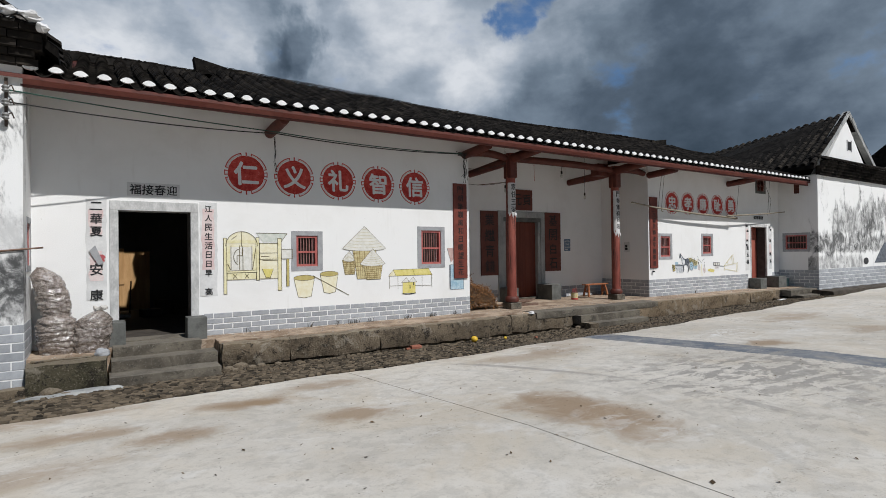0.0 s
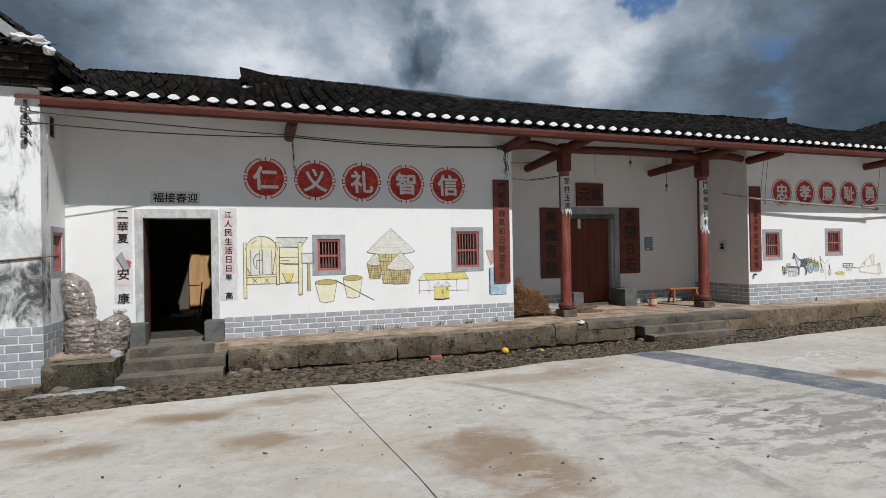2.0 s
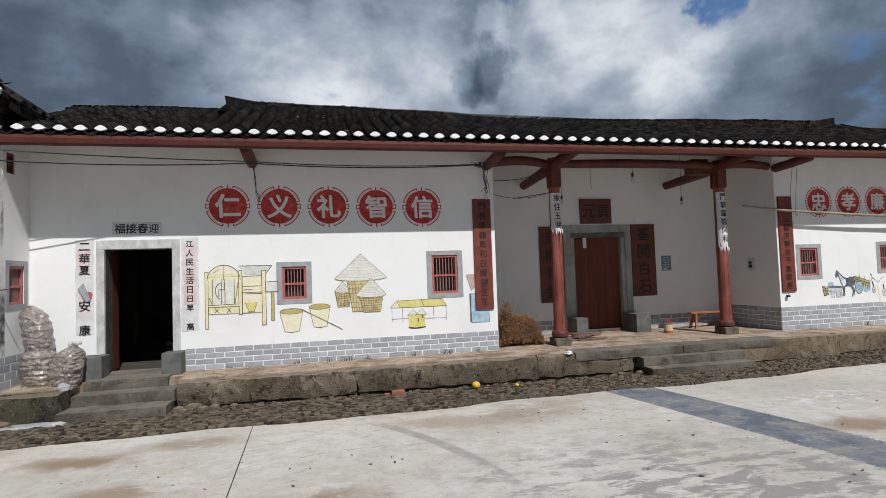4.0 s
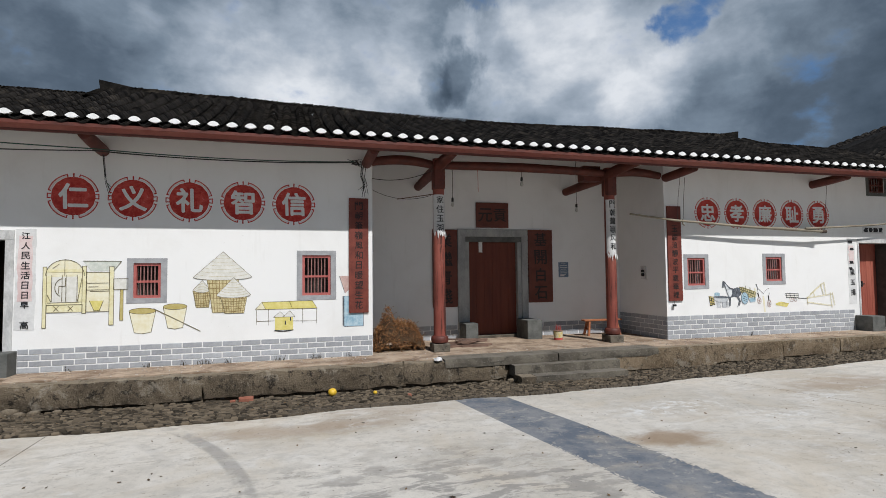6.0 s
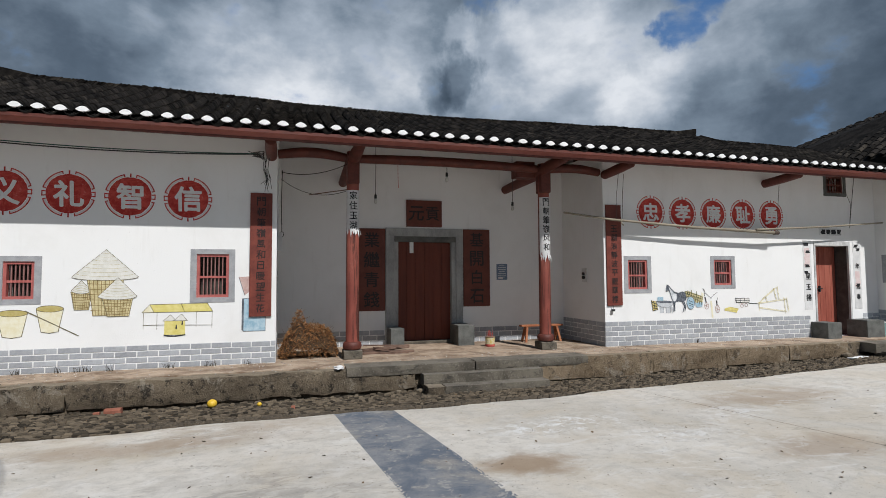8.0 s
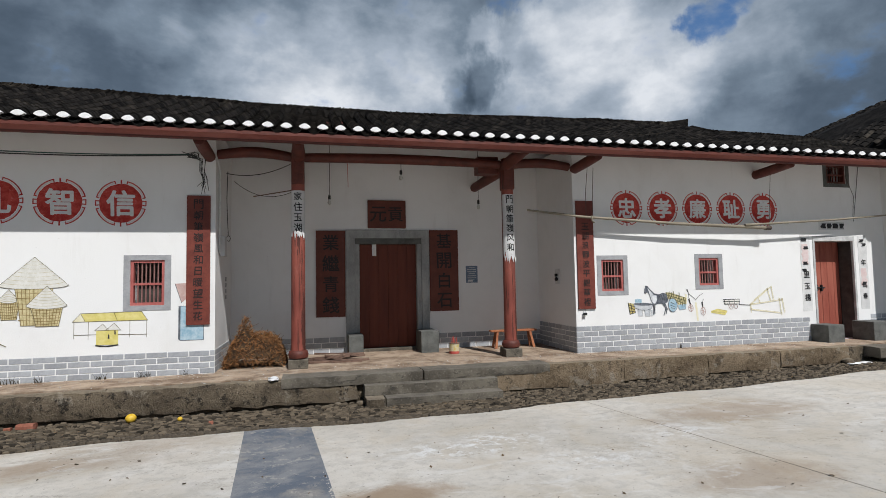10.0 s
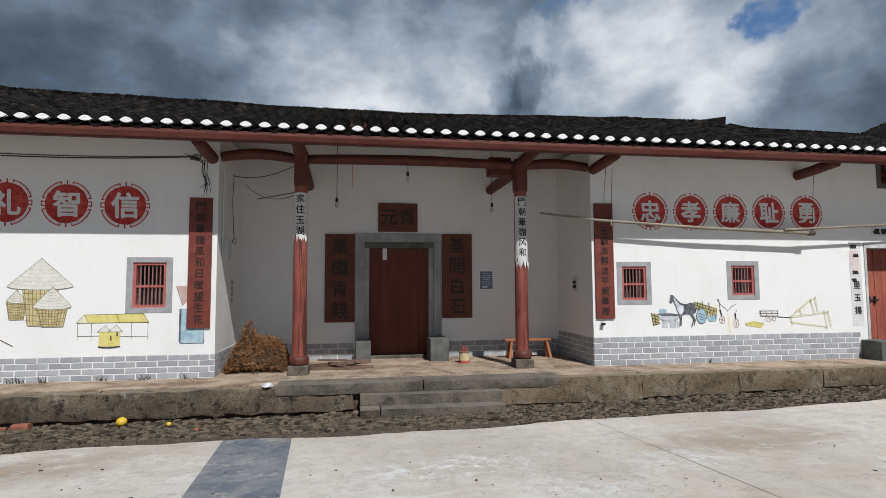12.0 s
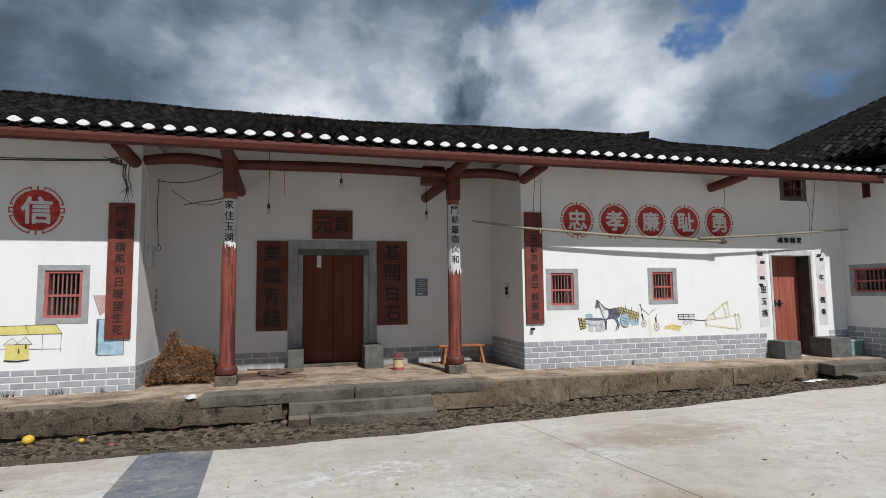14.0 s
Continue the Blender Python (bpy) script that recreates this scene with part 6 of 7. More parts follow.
sack("plastic_bag", "bulging clear plastic bag of dark husks", (-0.90, 8.36, FLOOR - 0.03), 0.245, 0.56, (-0.03, 0.02), 3, False)
sack("plastic_bag", "slumped clear plastic bag of husks on another bag", (-0.93, 8.42, FLOOR + 0.45), 0.185, 0.66, (-0.17, 0.10), 11, False)
sack("plastic_bag", "bulging clear plastic bag of dark husks by the door", (-0.56, 8.27, FLOOR - 0.03), 0.215, 0.56, (0.10, 0.03), 23, True)

# cement slopped over the cobbles before the ledge
cp = Shape()
pq = random.Random(12)
ring_ = [(0.55 * math.cos(a) * pq.uniform(0.75, 1.1), 0.10 * math.sin(a) * pq.uniform(0.7, 1.2)) for a in [2 * math.pi * i / 26 for i in range(26)]]
cp.add([(x, y + 0.12 * x, 0.0) for x, y in ring_] + [(x * 0.85, (y + 0.14 * x) * 0.85, 0.035) for x, y in ring_], [tuple(range(26, 52))] + [(i, (i + 1) % 26, (i + 1) % 26 + 26, i + 26) for i in range(26)])
patch = part("cement_patch", cp, frame_stone)
patch.location = (-0.72, 7.44, strip_z(-0.72, 7.44) + 0.012)
tagged(patch, "pale slopped cement patch on the cobbles", "cement")

# dried plant heap
stem_brown = simple("dry_brown_stem", (0.16, 0.085, 0.035), (0.30, 0.17, 0.075), 14, 60, 0.85, 0.2)
lm = Mat("dry_rust_leaf", 0.85, 0.0, 0.2)
leaf_dry = lm.finish(lm.mix(lm.island(), (0.050, 0.022, 0.010), (0.26, 0.120, 0.045)))
hp = thing("dried_plant_heap", "heap of rust-brown dried bean plants in the porch corner", "plant heap", (6.48, 9.33, FLOOR))
hp.scale = (1.06, 1.0, 1.14)
q = random.Random(8)
stems, leaves = Shape(), Shape()


def heap_height(x, y):
    a = 0.66 * math.exp(-((x + 0.16) / 0.20) ** 2 - (y / 0.34) ** 2)
    b = 0.44 * max(0.0, 1 - abs(x / 0.46) ** 4 - abs(y / 0.42) ** 4)
    return max(a, b)


for i in range(520):
    x, y = q.uniform(-0.44, 0.44), q.uniform(-0.40, 0.40)
    hgt = heap_height(x, y)
    if hgt < 0.05:
        continue
    z = hgt * q.uniform(0.3, 1.0)
    d = Vector((q.uniform(-1, 1), q.uniform(-1, 1), q.uniform(-0.4, 0.9))).normalized() * q.uniform(0.07, 0.18)
    p = Vector((x, y, z))
    stems.tube([p, p + d * 0.5 + Vector((0, 0, q.uniform(-0.02, 0.03))), p + d], [0.004, 0.0032, 0.002], 4, False)
for i in range(5200):
    x, y = q.uniform(-0.46, 0.46), q.uniform(-0.42, 0.42)
    hgt = heap_height(x, y)
    if hgt < 0.04:
        continue
    z = hgt * (1 - q.random() ** 2 * 0.8) + q.uniform(-0.03, 0.05)
    a = Vector((q.uniform(-1, 1), q.uniform(-1, 1), q.uniform(-1, 1))).normalized()
    b = a.orthogonal().normalized()
    L, W = q.uniform(0.016, 0.04), q.uniform(0.004, 0.009)
    p = Vector((x, y, max(z, 0.01)))
    leaves.add([p - a * L, p + b * W, p + a * L, p - b * W], [(0, 1, 2, 3)])
part("stems", stems, stem_brown, hp)
part("dry_leaves", leaves, leaf_dry, hp)
core = Shape()
g_ = 14
core.add([(-0.40 + 0.8 * i / g_, -0.36 + 0.72 * j / g_, max(0.0, heap_height(-0.40 + 0.8 * i / g_, -0.36 + 0.72 * j / g_) * 0.86 - 0.02)) for j in range(g_ + 1) for i in range(g_ + 1)],
         [(j * (g_ + 1) + i, j * (g_ + 1) + i + 1, (j + 1) * (g_ + 1) + i + 1, (j + 1) * (g_ + 1) + i) for j in range(g_) for i in range(g_)])
part("packed_core", core, simple("dark_dry_core", (0.030, 0.018, 0.010), (0.075, 0.045, 0.022), 20, 60, 0.95, 0.8), hp, smooth=True)

# scrap timber on the porch floor
scrap = simple("weathered_red_scrap_wood", (0.065, 0.034, 0.024), (0.24, 0.155, 0.115), 6, 40, 0.85, 0.5, stretch=(0.4, 3, 3))
for i, (x, y, ang, L, w, t, z, tilt) in enumerate(((7.75, 9.20, 4, 1.05, 0.09, 0.035, 0.0, 0), (7.70, 9.36, -7, 0.92, 0.07, 0.03, 0.0, 0), (7.80, 9.27, 12, 0.85, 0.05, 0.03, 0.036, 3),
                                                     (7.62, 9.34, -14, 0.72, 0.08, 0.025, 0.034, 5), (7.9, 9.10, -3, 0.5, 0.05, 0.03, 0.0, 0), (7.72, 9.26, -4, 0.95, 0.035, 0.03, 0.072, 4),
                                                     (7.86, 9.30, 21, 0.66, 0.045, 0.022, 0.068, -5), (7.60, 9.20, -22, 0.5, 0.04, 0.03, 0.060, 6), (7.78, 9.33, 7, 0.8, 0.03, 0.025, 0.105, -3))):
    s = Shape().box(-L / 2, L / 2, -w / 2, w / 2, 0, t)
    ob = part("scrap_plank", s, scrap, bevel=0.004)
    ob.matrix_world = pose(x, y, FLOOR + 0.005 + z, 0, -tilt, ang)
    tagged(ob, "weathered reddish scrap board lying on the porch floor", "plank", "scrap boards on the porch")

# bench
bench_wood = simple("orange_brown_wood", (0.26, 0.085, 0.035), (0.38, 0.15, 0.065), 5, 45, 0.6, 0.3, stretch=(0.4, 2, 1))
bn = thing("bench", "narrow orange-brown wooden bench with splayed legs", "bench", (11.10, 9.92, FLOOR))
part("seat", Shape().box(-0.46, 0.46, -0.07, 0.07, 0.31, 0.345), bench_wood, bn, bevel=0.006)
for sx in (-1, 1):
    for sy in (-1, 1):
        xa, ya, xb, yb_ = sx * 0.33, sy * 0.04, sx * 0.385, sy * 0.095
        part("leg", Shape().add([(xa - 0.022, ya - 0.02, 0.31), (xa + 0.022, ya - 0.02, 0.31), (xa + 0.022, ya + 0.02, 0.31), (xa - 0.022, ya + 0.02, 0.31), (xb - 0.022, yb_ - 0.02, 0.0), (xb + 0.022, yb_ - 0.02, 0.0), (xb + 0.022, yb_ + 0.02, 0.0), (xb - 0.022, yb_ + 0.02, 0.0)],
                                [(0, 1, 2, 3), (7, 6, 5, 4), (0, 4, 5, 1), (1, 5, 6, 2), (2, 6, 7, 3), (3, 7, 4, 0)]), bench_wood, bn)
    part("stretcher", Shape().box(sx * 0.355 - 0.015, sx * 0.355 + 0.015, -0.07, 0.07, 0.13, 0.17), bench_wood, bn)

# incense bucket
tin_red = simple("red_tin", (0.42, 0.06, 0.05), (0.52, 0.11, 0.09), 9, 60, 0.5, 0.1)
tin_yellow = simple("printed_yellow_tin", (0.52, 0.40, 0.10), (0.55, 0.52, 0.40), 26, 60, 0.5, 0.1)
bk = thing("incense_tin", "round red and yellow tin holding burnt incense sticks", "tin", (9.82, 9.50, FLOOR + 0.004))
tin = part("tin", Shape().lathe([(0.082, 0.0), (0.090, 0.005), (0.090, 0.045)], n=24), tin_red, bk, smooth=True)
part("printed_band", Shape().lathe([(0.0895, 0.0455), (0.0895, 0.17)], n=24), tin_yellow, tin, "yellow printed band", smooth=True)
part("rim", Shape().lathe([(0.092, 0.17), (0.094, 0.185), (0.088, 0.19)], n=24), scrap, tin, smooth=True)
for i in range(11):
    a = i * 2.4
    r_ = 0.045 * math.sqrt(i / 11)
    part("incense_stick", Shape().tube([(r_ * math.cos(a), r_ * math.sin(a), 0.12), (1.5 * r_ * math.cos(a), 1.5 * r_ * math.sin(a), 0.25 + 0.07 * ((i * 37) % 10) / 10)], 0.004, 5), tin_red, bk)

# small litter
fruit_yellow = simple("yellow_rind", (0.62, 0.38, 0.025), (0.74, 0.50, 0.06), 12, 60, 0.45, 0.2)
for x, y, r, lab in ((5.19, 7.57, 0.062, "round yellow fruit lying by the kerb"), (5.78, 7.42, 0.030, "small piece of yellow rind on the cobbles")):
    s = Shape().lathe([(r * math.sin(math.pi * i / 12) + 1e-4, r * (1 - math.cos(math.pi * i / 12)) * 0.9) for i in range(13)], n=20)
    ob = part("yellow_fruit", s, fruit_yellow, smooth=True)
    ob.location = (x, y, strip_z(x, y) + 0.02)
    tagged(ob, lab, "fruit")
red_clay = simple("broken_red_brick", (0.22, 0.075, 0.045), (0.33, 0.13, 0.085), 9, 50, 0.9, 0.5)
for i, (x, y, sx, sy, sz) in enumerate(((4.03, 7.68, 0.19, 0.11, 0.07), (3.86, 7.63, 0.07, 0.06, 0.04), (6.2, 7.05, 0.05, 0.04, 0.09))):
    ob = part("brick_piece", rough_block(-sx / 2, sx / 2, -sy / 2, sy / 2, 0, sz, 60 + i, 0.012, 0.05), red_clay)
    ob.location = (x, y, 0.01)
    tagged(ob, "broken piece of red brick by the kerb", "brick", "broken brick pieces")
def clod(rx, ry, rz, seed, material, name):
    bm = bmesh.new()
    bmesh.ops.create_icosphere(bm, subdivisions=3, radius=1.0)
    s = Shape()
    for v in bm.verts:
        k_ = 1 + 0.4 * noise.noise(v.co * 1.6 + Vector((seed, 0, 0))) + 0.2 * noise.noise(v.co * 4 + Vector((0, seed, 0)))
        s.v.append((v.co.x * rx * k_, v.co.y * ry * k_, v.co.z * rz * k_))
    bm.verts.index_update()
    s.f = [tuple(v.index for v in f.verts) for f in bm.faces]
    bm.free()
    return part(name, s, material, smooth=True)


lump = clod(0.075, 0.045, 0.032, 3, paper_pale, "plaster_lump")
lump.location = (6.84, 7.87, FLOOR + 0.012)
tagged(lump, "white lump of dried plaster on the platform's edge", "plaster")
lump = clod(0.085, 0.07, 0.06, 9, grey_band, "plaster_lump")
lump.location = (-0.43, 7.95, 0.41)
tagged(lump, "pale grey lump of stone beside the steps", "stone")
for i, (x, y, z, rx, rz) in enumerate(((-1.13, 7.50, 4.40, 0.12, 0.06), (-1.00, 7.50, 4.29, 0.07, 0.05), (-1.30, 7.50, 4.42, 0.10, 0.05))):
    lump = clod(rx, 0.09, rz, 20 + i, paper_pale, "lime_cap")
    lump.location = (x, y, z)
    lump.parent = bpy.data.objects["roof_west_wing"]
crate_green = simple("faded_turquoise_sheet", (0.13, 0.26, 0.25), (0.22, 0.36, 0.34), 8, 50, 0.6, 0.2)
cr = thing("crate", "faded turquoise crate by the wing wall", "crate", (18.62, 8.55, FLOOR))
crate_body = part("body", Shape().box(-0.19, 0.19, -0.12, 0.12, 0.0, 0.27), crate_green, cr, bevel=0.01)
part("rim", Shape().box(-0.205, 0.205, -0.135, 0.135, 0.27, 0.30), paper_grey, crate_body, bevel=0.006)

# inside the open door: a tall board against the far wall, clutter on the floor
board_wood = simple("golden_plywood", (0.42, 0.24, 0.10), (0.55, 0.34, 0.16), 3, 40, 0.7, 0.3, stretch=(3, 1, 0.4))
pn = part("wooden_panel", Shape().box(-0.19, 0.58, 14.22, 14.26, FLOOR, 1.76).box(-0.19, 0.06, 14.20, 14.219, 1.0, 1.83), board_wood, bevel=0.004)
tagged(pn, "tall golden-brown plywood panel leaning inside the room", "panel")
rod = part("broom_stick", Shape().tube([(0.12, 13.2, FLOOR), (0.16, 13.5, 1.1)], 0.014, 8), scrap)
tagged(rod, "thin dark stick standing on the room's floor", "stick")
for i, (x, y, w, d, h) in enumerate(((-0.15, 12.6, 0.5, 0.25, 0.07), (0.45, 12.4, 0.35, 0.3, 0.16), (0.75, 12.9, 0.25, 0.3, 0.30), (-0.5, 13.2, 0.3, 0.3, 0.22))):
    ob = part("floor_box", Shape().box(-w / 2, w / 2, -d / 2, d / 2, 0, h), paper_grey if i == 0 else dark_room, bevel=0.01)
    ob.matrix_world = pose(x, y, FLOOR - 0.004, 0, 0, 15 * i)
    tagged(ob, "low dusty box on the dark room's floor", "box", "clutter inside the room")
# the darker door red stands in for the eave's shade on this leaf
part("leaf", Shape().box(D1[0] - 0.06, D1[0] - 0.012, FACE + 0.302, FACE + 0.60, FLOOR + 0.03, D1[3] - 0.02), door_red,
     thing("door_1", "worn red plank door swung open inwards", "door", kind="structure"))

# ---- lines, lamps and fittings ----
cable_black = simple("black_cable", (0.012, 0.013, 0.013), (0.03, 0.03, 0.03), 20, 60, 0.5, 0.1)
cable_green = simple("green_cable", (0.012, 0.055, 0.042), (0.03, 0.09, 0.07), 20, 60, 0.5, 0.1)


def strung(name, label, a, b, sag, r, material, group="cables under the eave", n=24):
    a, b = Vector(a), Vector(b)
    pts = [a.lerp(b, i / n) - Vector((0, 0, sag * 4 * (i / n) * (1 - i / n))) for i in range(n + 1)]
    return tagged(part(name, Shape().tube(pts, r, 6), material, smooth=True), label, "cable", group)


strung("power_cable", "thin green cable strung under the eave", (-1.36, 7.80, 3.60), (1.92, 8.28, 3.57), 0.02, 0.008, cable_green)
strung("power_cable", "thin black cable strung under the eave", (-1.36, 7.80, 3.46), (1.92, 8.28, 3.545), 0.05, 0.008, cable_black)
strung("power_cable", "thin green cable strung under the eave", (1.92, 8.28, 3.57), (5.62, 8.50, 3.61), 0.05, 0.008, cable_green)
strung("power_cable", "thin black cable strung under the eave", (1.92, 8.28, 3.545), (5.62, 8.50, 3.60), 0.06, 0.009, cable_black)
q = random.Random(17)
kn = thing("cable_knot", "tangle of black cable ends tied to the bracket", "cable", (5.66, 8.55, 3.60))
for i in range(9):
    pts = [Vector((q.uniform(-0.08, 0.10), q.uniform(-0.06, 0.06), q.uniform(-0.06, 0.06))) for _ in range(5)]
    part("loop", Shape().tube(pts, 0.005, 5), cable_black, kn)
for i in range(5):
    part("spike", Shape().tube([(0, 0, 0), (q.uniform(-0.18, 0.0), q.uniform(-0.05, 0.02), q.uniform(-0.03, 0.09))], 0.005, 5), cable_black, kn)
for i in range(9):
    x0 = 0.13 + q.uniform(-0.04, 0.06)
    pts = [Vector((x0, 0.05, -0.02)), Vector((x0 + q.uniform(-0.03, 0.03), 0.08, -0.2)), Vector((x0 + q.uniform(-0.05, 0.05), 0.1, -0.35)), Vector((x0 + q.uniform(-0.06, 0.06), 0.1, -0.30 - 0.25 * q.random()))]
    part("hanging_end", Shape().tube(pts, 0.004, 5), cable_black, kn)
kn2 = thing("cable_tails", "thin black cable tails hanging from the eave bracket", "cable", (1.97, 8.6, 3.56))
for i in range(4):
    x0 = q.uniform(-0.03, 0.03)
    part("hanging_end", Shape().tube([(x0, 0.0, 0.0), (x0 + 0.02, 0.02, -0.25), (x0 + q.uniform(0, 0.05), 0.08, -0.40), (x0 + q.uniform(0.05, 0.14), 0.11, -0.46 - 0.05 * i)], 0.0035, 5), cable_black, kn2)
down = thing("conduit", "white conduit with a small grey box on the porch wall", "conduit", (P0 + 0.02, 8.98, 2.1))
part("pipe", Shape().tube([(0, 0, 0.1), (0, 0, 1.35), (-0.02, -0.12, 1.55)], 0.016, 10), paper_pale, down, smooth=True)
part("box", Shape().box(-0.015, 0.06, 0.10, 0.32, 0.05, 0.36), paper_pale, down, "white switch box", 0.008)
part("cable", Shape().tube([(0.05, 0.5, 0.4), (0.04, 0.45, 0.75), (0.04, 0.4, 1.0), (0.05, 0.42, 1.45)], 0.006, 6), cable_black, down)
part("coil", Shape().tube([(0.05 + 0.03 * math.sin(i), 0.52, 0.36 + 0.05 * math.cos(i)) for i in range(14)], 0.005, 5), cable_black, down)
strung("lamp_cable", "thin sagging cable from the wall to the column", (P0 + 0.05, 9.4, 3.52), (7.07, 8.8, 3.60), 0.10, 0.006, cable_black)
strung("lamp_cable", "thin sagging cable along the porch's back wall", (6.0, 10.27, 3.55), (7.05, 9.0, 3.17), 0.16, 0.005, cable_black)
strung("lamp_cable", "short stiff cable end tied to the column", (6.45, 9.1, 3.10), (7.05, 8.85, 3.17), 0.0, 0.008, scrap)
bulb_glass = Mat("clear_bulb_glass", 0.05, 0.0, 0.6)
bulb_glass = bulb_glass.finish((0.55, 0.54, 0.50))


def hanging_bulb(x, y, top, z, label):
    b = thing("hanging_bulb", label, "lamp", (x, y, z), "hanging bulbs")
    part("flex", Shape().tube([(0, 0, 0.09), (0.004, 0, (top - z) * 0.5), (0, 0, top - z)], 0.005, 6), cable_black, b)
    socket = part("socket", Shape().lathe([(0.018, 0.02), (0.024, 0.03), (0.022, 0.09), (0.01, 0.10)], n=12), cable_black, b, smooth=True)
    part("bulb", Shape().lathe([(0.004, -0.075), (0.024, -0.062), (0.031, -0.04), (0.026, -0.01), (0.015, 0.02)], n=14), bulb_glass, socket, "clear glass bulb", smooth=True)


hanging_bulb(8.80, 8.90, 3.66, 3.46, "bare glass bulb hanging from the porch beam")
hanging_bulb(7.65, 9.6, 4.45, 3.13, "bare bulb on a long thin flex")
hanging_bulb(10.36, 9.6, 4.45, 3.09, "bare bulb on a long thin flex")
strung("hanging_wire", "short thin wire hanging from the beam", (7.92, 8.9, 3.66), (7.93, 8.9, 3.25), 0.0, 0.004, tin_red, "hanging wires")

bamboo = simple("weathered_bamboo", (0.17, 0.145, 0.105), (0.30, 0.265, 0.20), 7, 50, 0.7, 0.3, stretch=(0.3, 2, 2))
wood_dark = simple("smoky_dark_wood", (0.045, 0.03, 0.022), (0.09, 0.065, 0.05), 7, 50, 0.7, 0.3)


def drying_pole(label, pts, r0, r1, material):
    n = 24
    P_ = [Vector(p) for p in pts]
    line_, rad = [], []
    for i in range(n + 1):
        u = i / n * (len(P_) - 1)
        k_ = min(int(u), len(P_) - 2)
        line_.append(P_[k_].lerp(P_[k_ + 1], u - k_))
        rad.append((r0 + (r1 - r0) * i / n) * (1.12 if i % 4 == 0 else 1.0))
    return tagged(part("drying_pole", Shape().tube(line_, rad, 10), material, smooth=True), label, "pole", "hanging drying poles")


pole_a = drying_pole("long bamboo drying pole hung under the eave", [(10.88, 8.52, 2.866), (11.91, 8.52, 2.761), (13.70, 8.52, 2.659), (15.76, 8.52, 2.591)], 0.016, 0.034, bamboo)
drying_pole("second bamboo drying pole hung under the eave", [(15.2, 8.49, 2.64), (17.11, 8.49, 2.744), (18.72, 8.49, 2.868)], 0.022, 0.016, bamboo)
part("pole_end", Shape().tube([(15.68, 8.52, 2.591), (15.80, 8.52, 2.591)], [0.045, 0.040], 10), wood_dark, pole_a, "dark wrapped end")
for i, (x, top_, z) in enumerate(((11.93, 3.60, 2.76), (12.06, 3.60, 2.75), (15.74, 3.60, 2.60), (17.75, 3.66, 2.79))):
    part("hanging_cord", Shape().tube([(x + (0.02 if i == 0 else 0), 8.4 if i < 3 else 8.6, top_), (x, 8.45, (top_ + z) / 2), (x + 0.03, 8.515, z)], 0.0045, 6), wood_dark, pole_a, "thin dark cord")
part("cord_knot", Shape().tube([(12.06, 8.50, 2.78), (12.06, 8.49, 2.69), (12.10, 8.49, 2.66)], 0.014, 7), bamboo, pole_a)
strung("loose_cable", "loose thin cable hanging down the wall by the high window", (18.25, 8.72, 3.9), (18.0, 8.68, 2.75), 0.0, 0.005, cable_black, "loose cables")
drying_pole("thin dark pole sticking out before the wing window", [(-2.6, 7.812, 1.60), (-1.6, 7.812, 1.70), (-1.02, 7.81, 1.755)], 0.014, 0.010, scrap)
ins_mat = simple("glazed_grey_insulator", (0.06, 0.06, 0.06), (0.28, 0.28, 0.27), 14, 60, 0.35, 0.1)
ins = thing("insulator_bracket", "iron bracket with stacked grey insulators on the wing wall", "insulator", (-1.36, 7.80, 3.22))
part("bar", Shape().box(-0.015, 0.015, 0.0, 0.02, -0.05, 0.52), wood_dark, ins)
for i in range(3):
    part("insulator", Shape().lathe([(0.022, 0.0), (0.038, 0.015), (0.028, 0.035), (0.038, 0.055), (0.022, 0.08)], 0.0, -0.05, 14), ins_mat, ins, smooth=True).location.z = 0.02 + 0.16 * i
    part("clip", Shape().tube([(0.0, 0.0, 0.08 + 0.16 * i), (0.06, -0.07, 0.10 + 0.16 * i), (0.08, -0.05, 0.04 + 0.16 * i)], 0.008, 6), wood_dark, ins)

# small notices and fittings
notice_blue = simple("blue_grey_notice", (0.10, 0.15, 0.22), (0.18, 0.24, 0.32), 30, 90, 0.6, 0.1)
nt = thing("notice_sheet", "small blue-grey printed notice on the porch wall", "notice", (10.41, BACK, 1.655))
nt_sheet = part("sheet", Shape().box(-0.12, 0.12, -0.004, -0.001, 0, 0.33), notice_blue, nt)
for i in range(7):
    w = 0.09 if i % 3 else 0.06
    part("text_line", Shape().box(-w, w, -0.006, -0.0045, 0.29 - 0.04 * i, 0.30 - 0.04 * i), paper_pale, nt_sheet)
part("picture_patch", Shape().box(-0.08, 0.02, -0.006, -0.0045, 0.02, 0.06), paper_pale, nt_sheet)
sw = thing("switch_plate", "pale switch plate with a dark knob on the porch side wall", "switch", (P1, 9.43, 1.74))
part("plate", Shape().box(-0.012, 0.0, -0.09, 0.09, -0.14, 0.14), paper_grey, sw, bevel=0.003)
part("knob", Shape().tube([(-0.012, 0, 0.03), (-0.05, 0, 0.03)], 0.028, 12).tube([(-0.012, 0, -0.045), (-0.045, 0, -0.045)], 0.036, 12), black, sw)
pm = thing("painted_marks", "faded grey painted marks on the porch side wall", "wall painting", (P0, 9.72, 1.62))
for i in range(4):
    part("mark", Shape().box(0.0, 0.003, -0.05, 0.05, -0.16 + 0.1 * i, -0.09 + 0.1 * i), grey_band, pm)
wt = thing("couplet_weight", "small dark weight hanging below the couplet board", "weight", (11.98, 8.70, 1.08))
part("weight", Shape().box(-0.03, 0.03, -0.02, 0.02, -0.02, 0.02), black, wt)
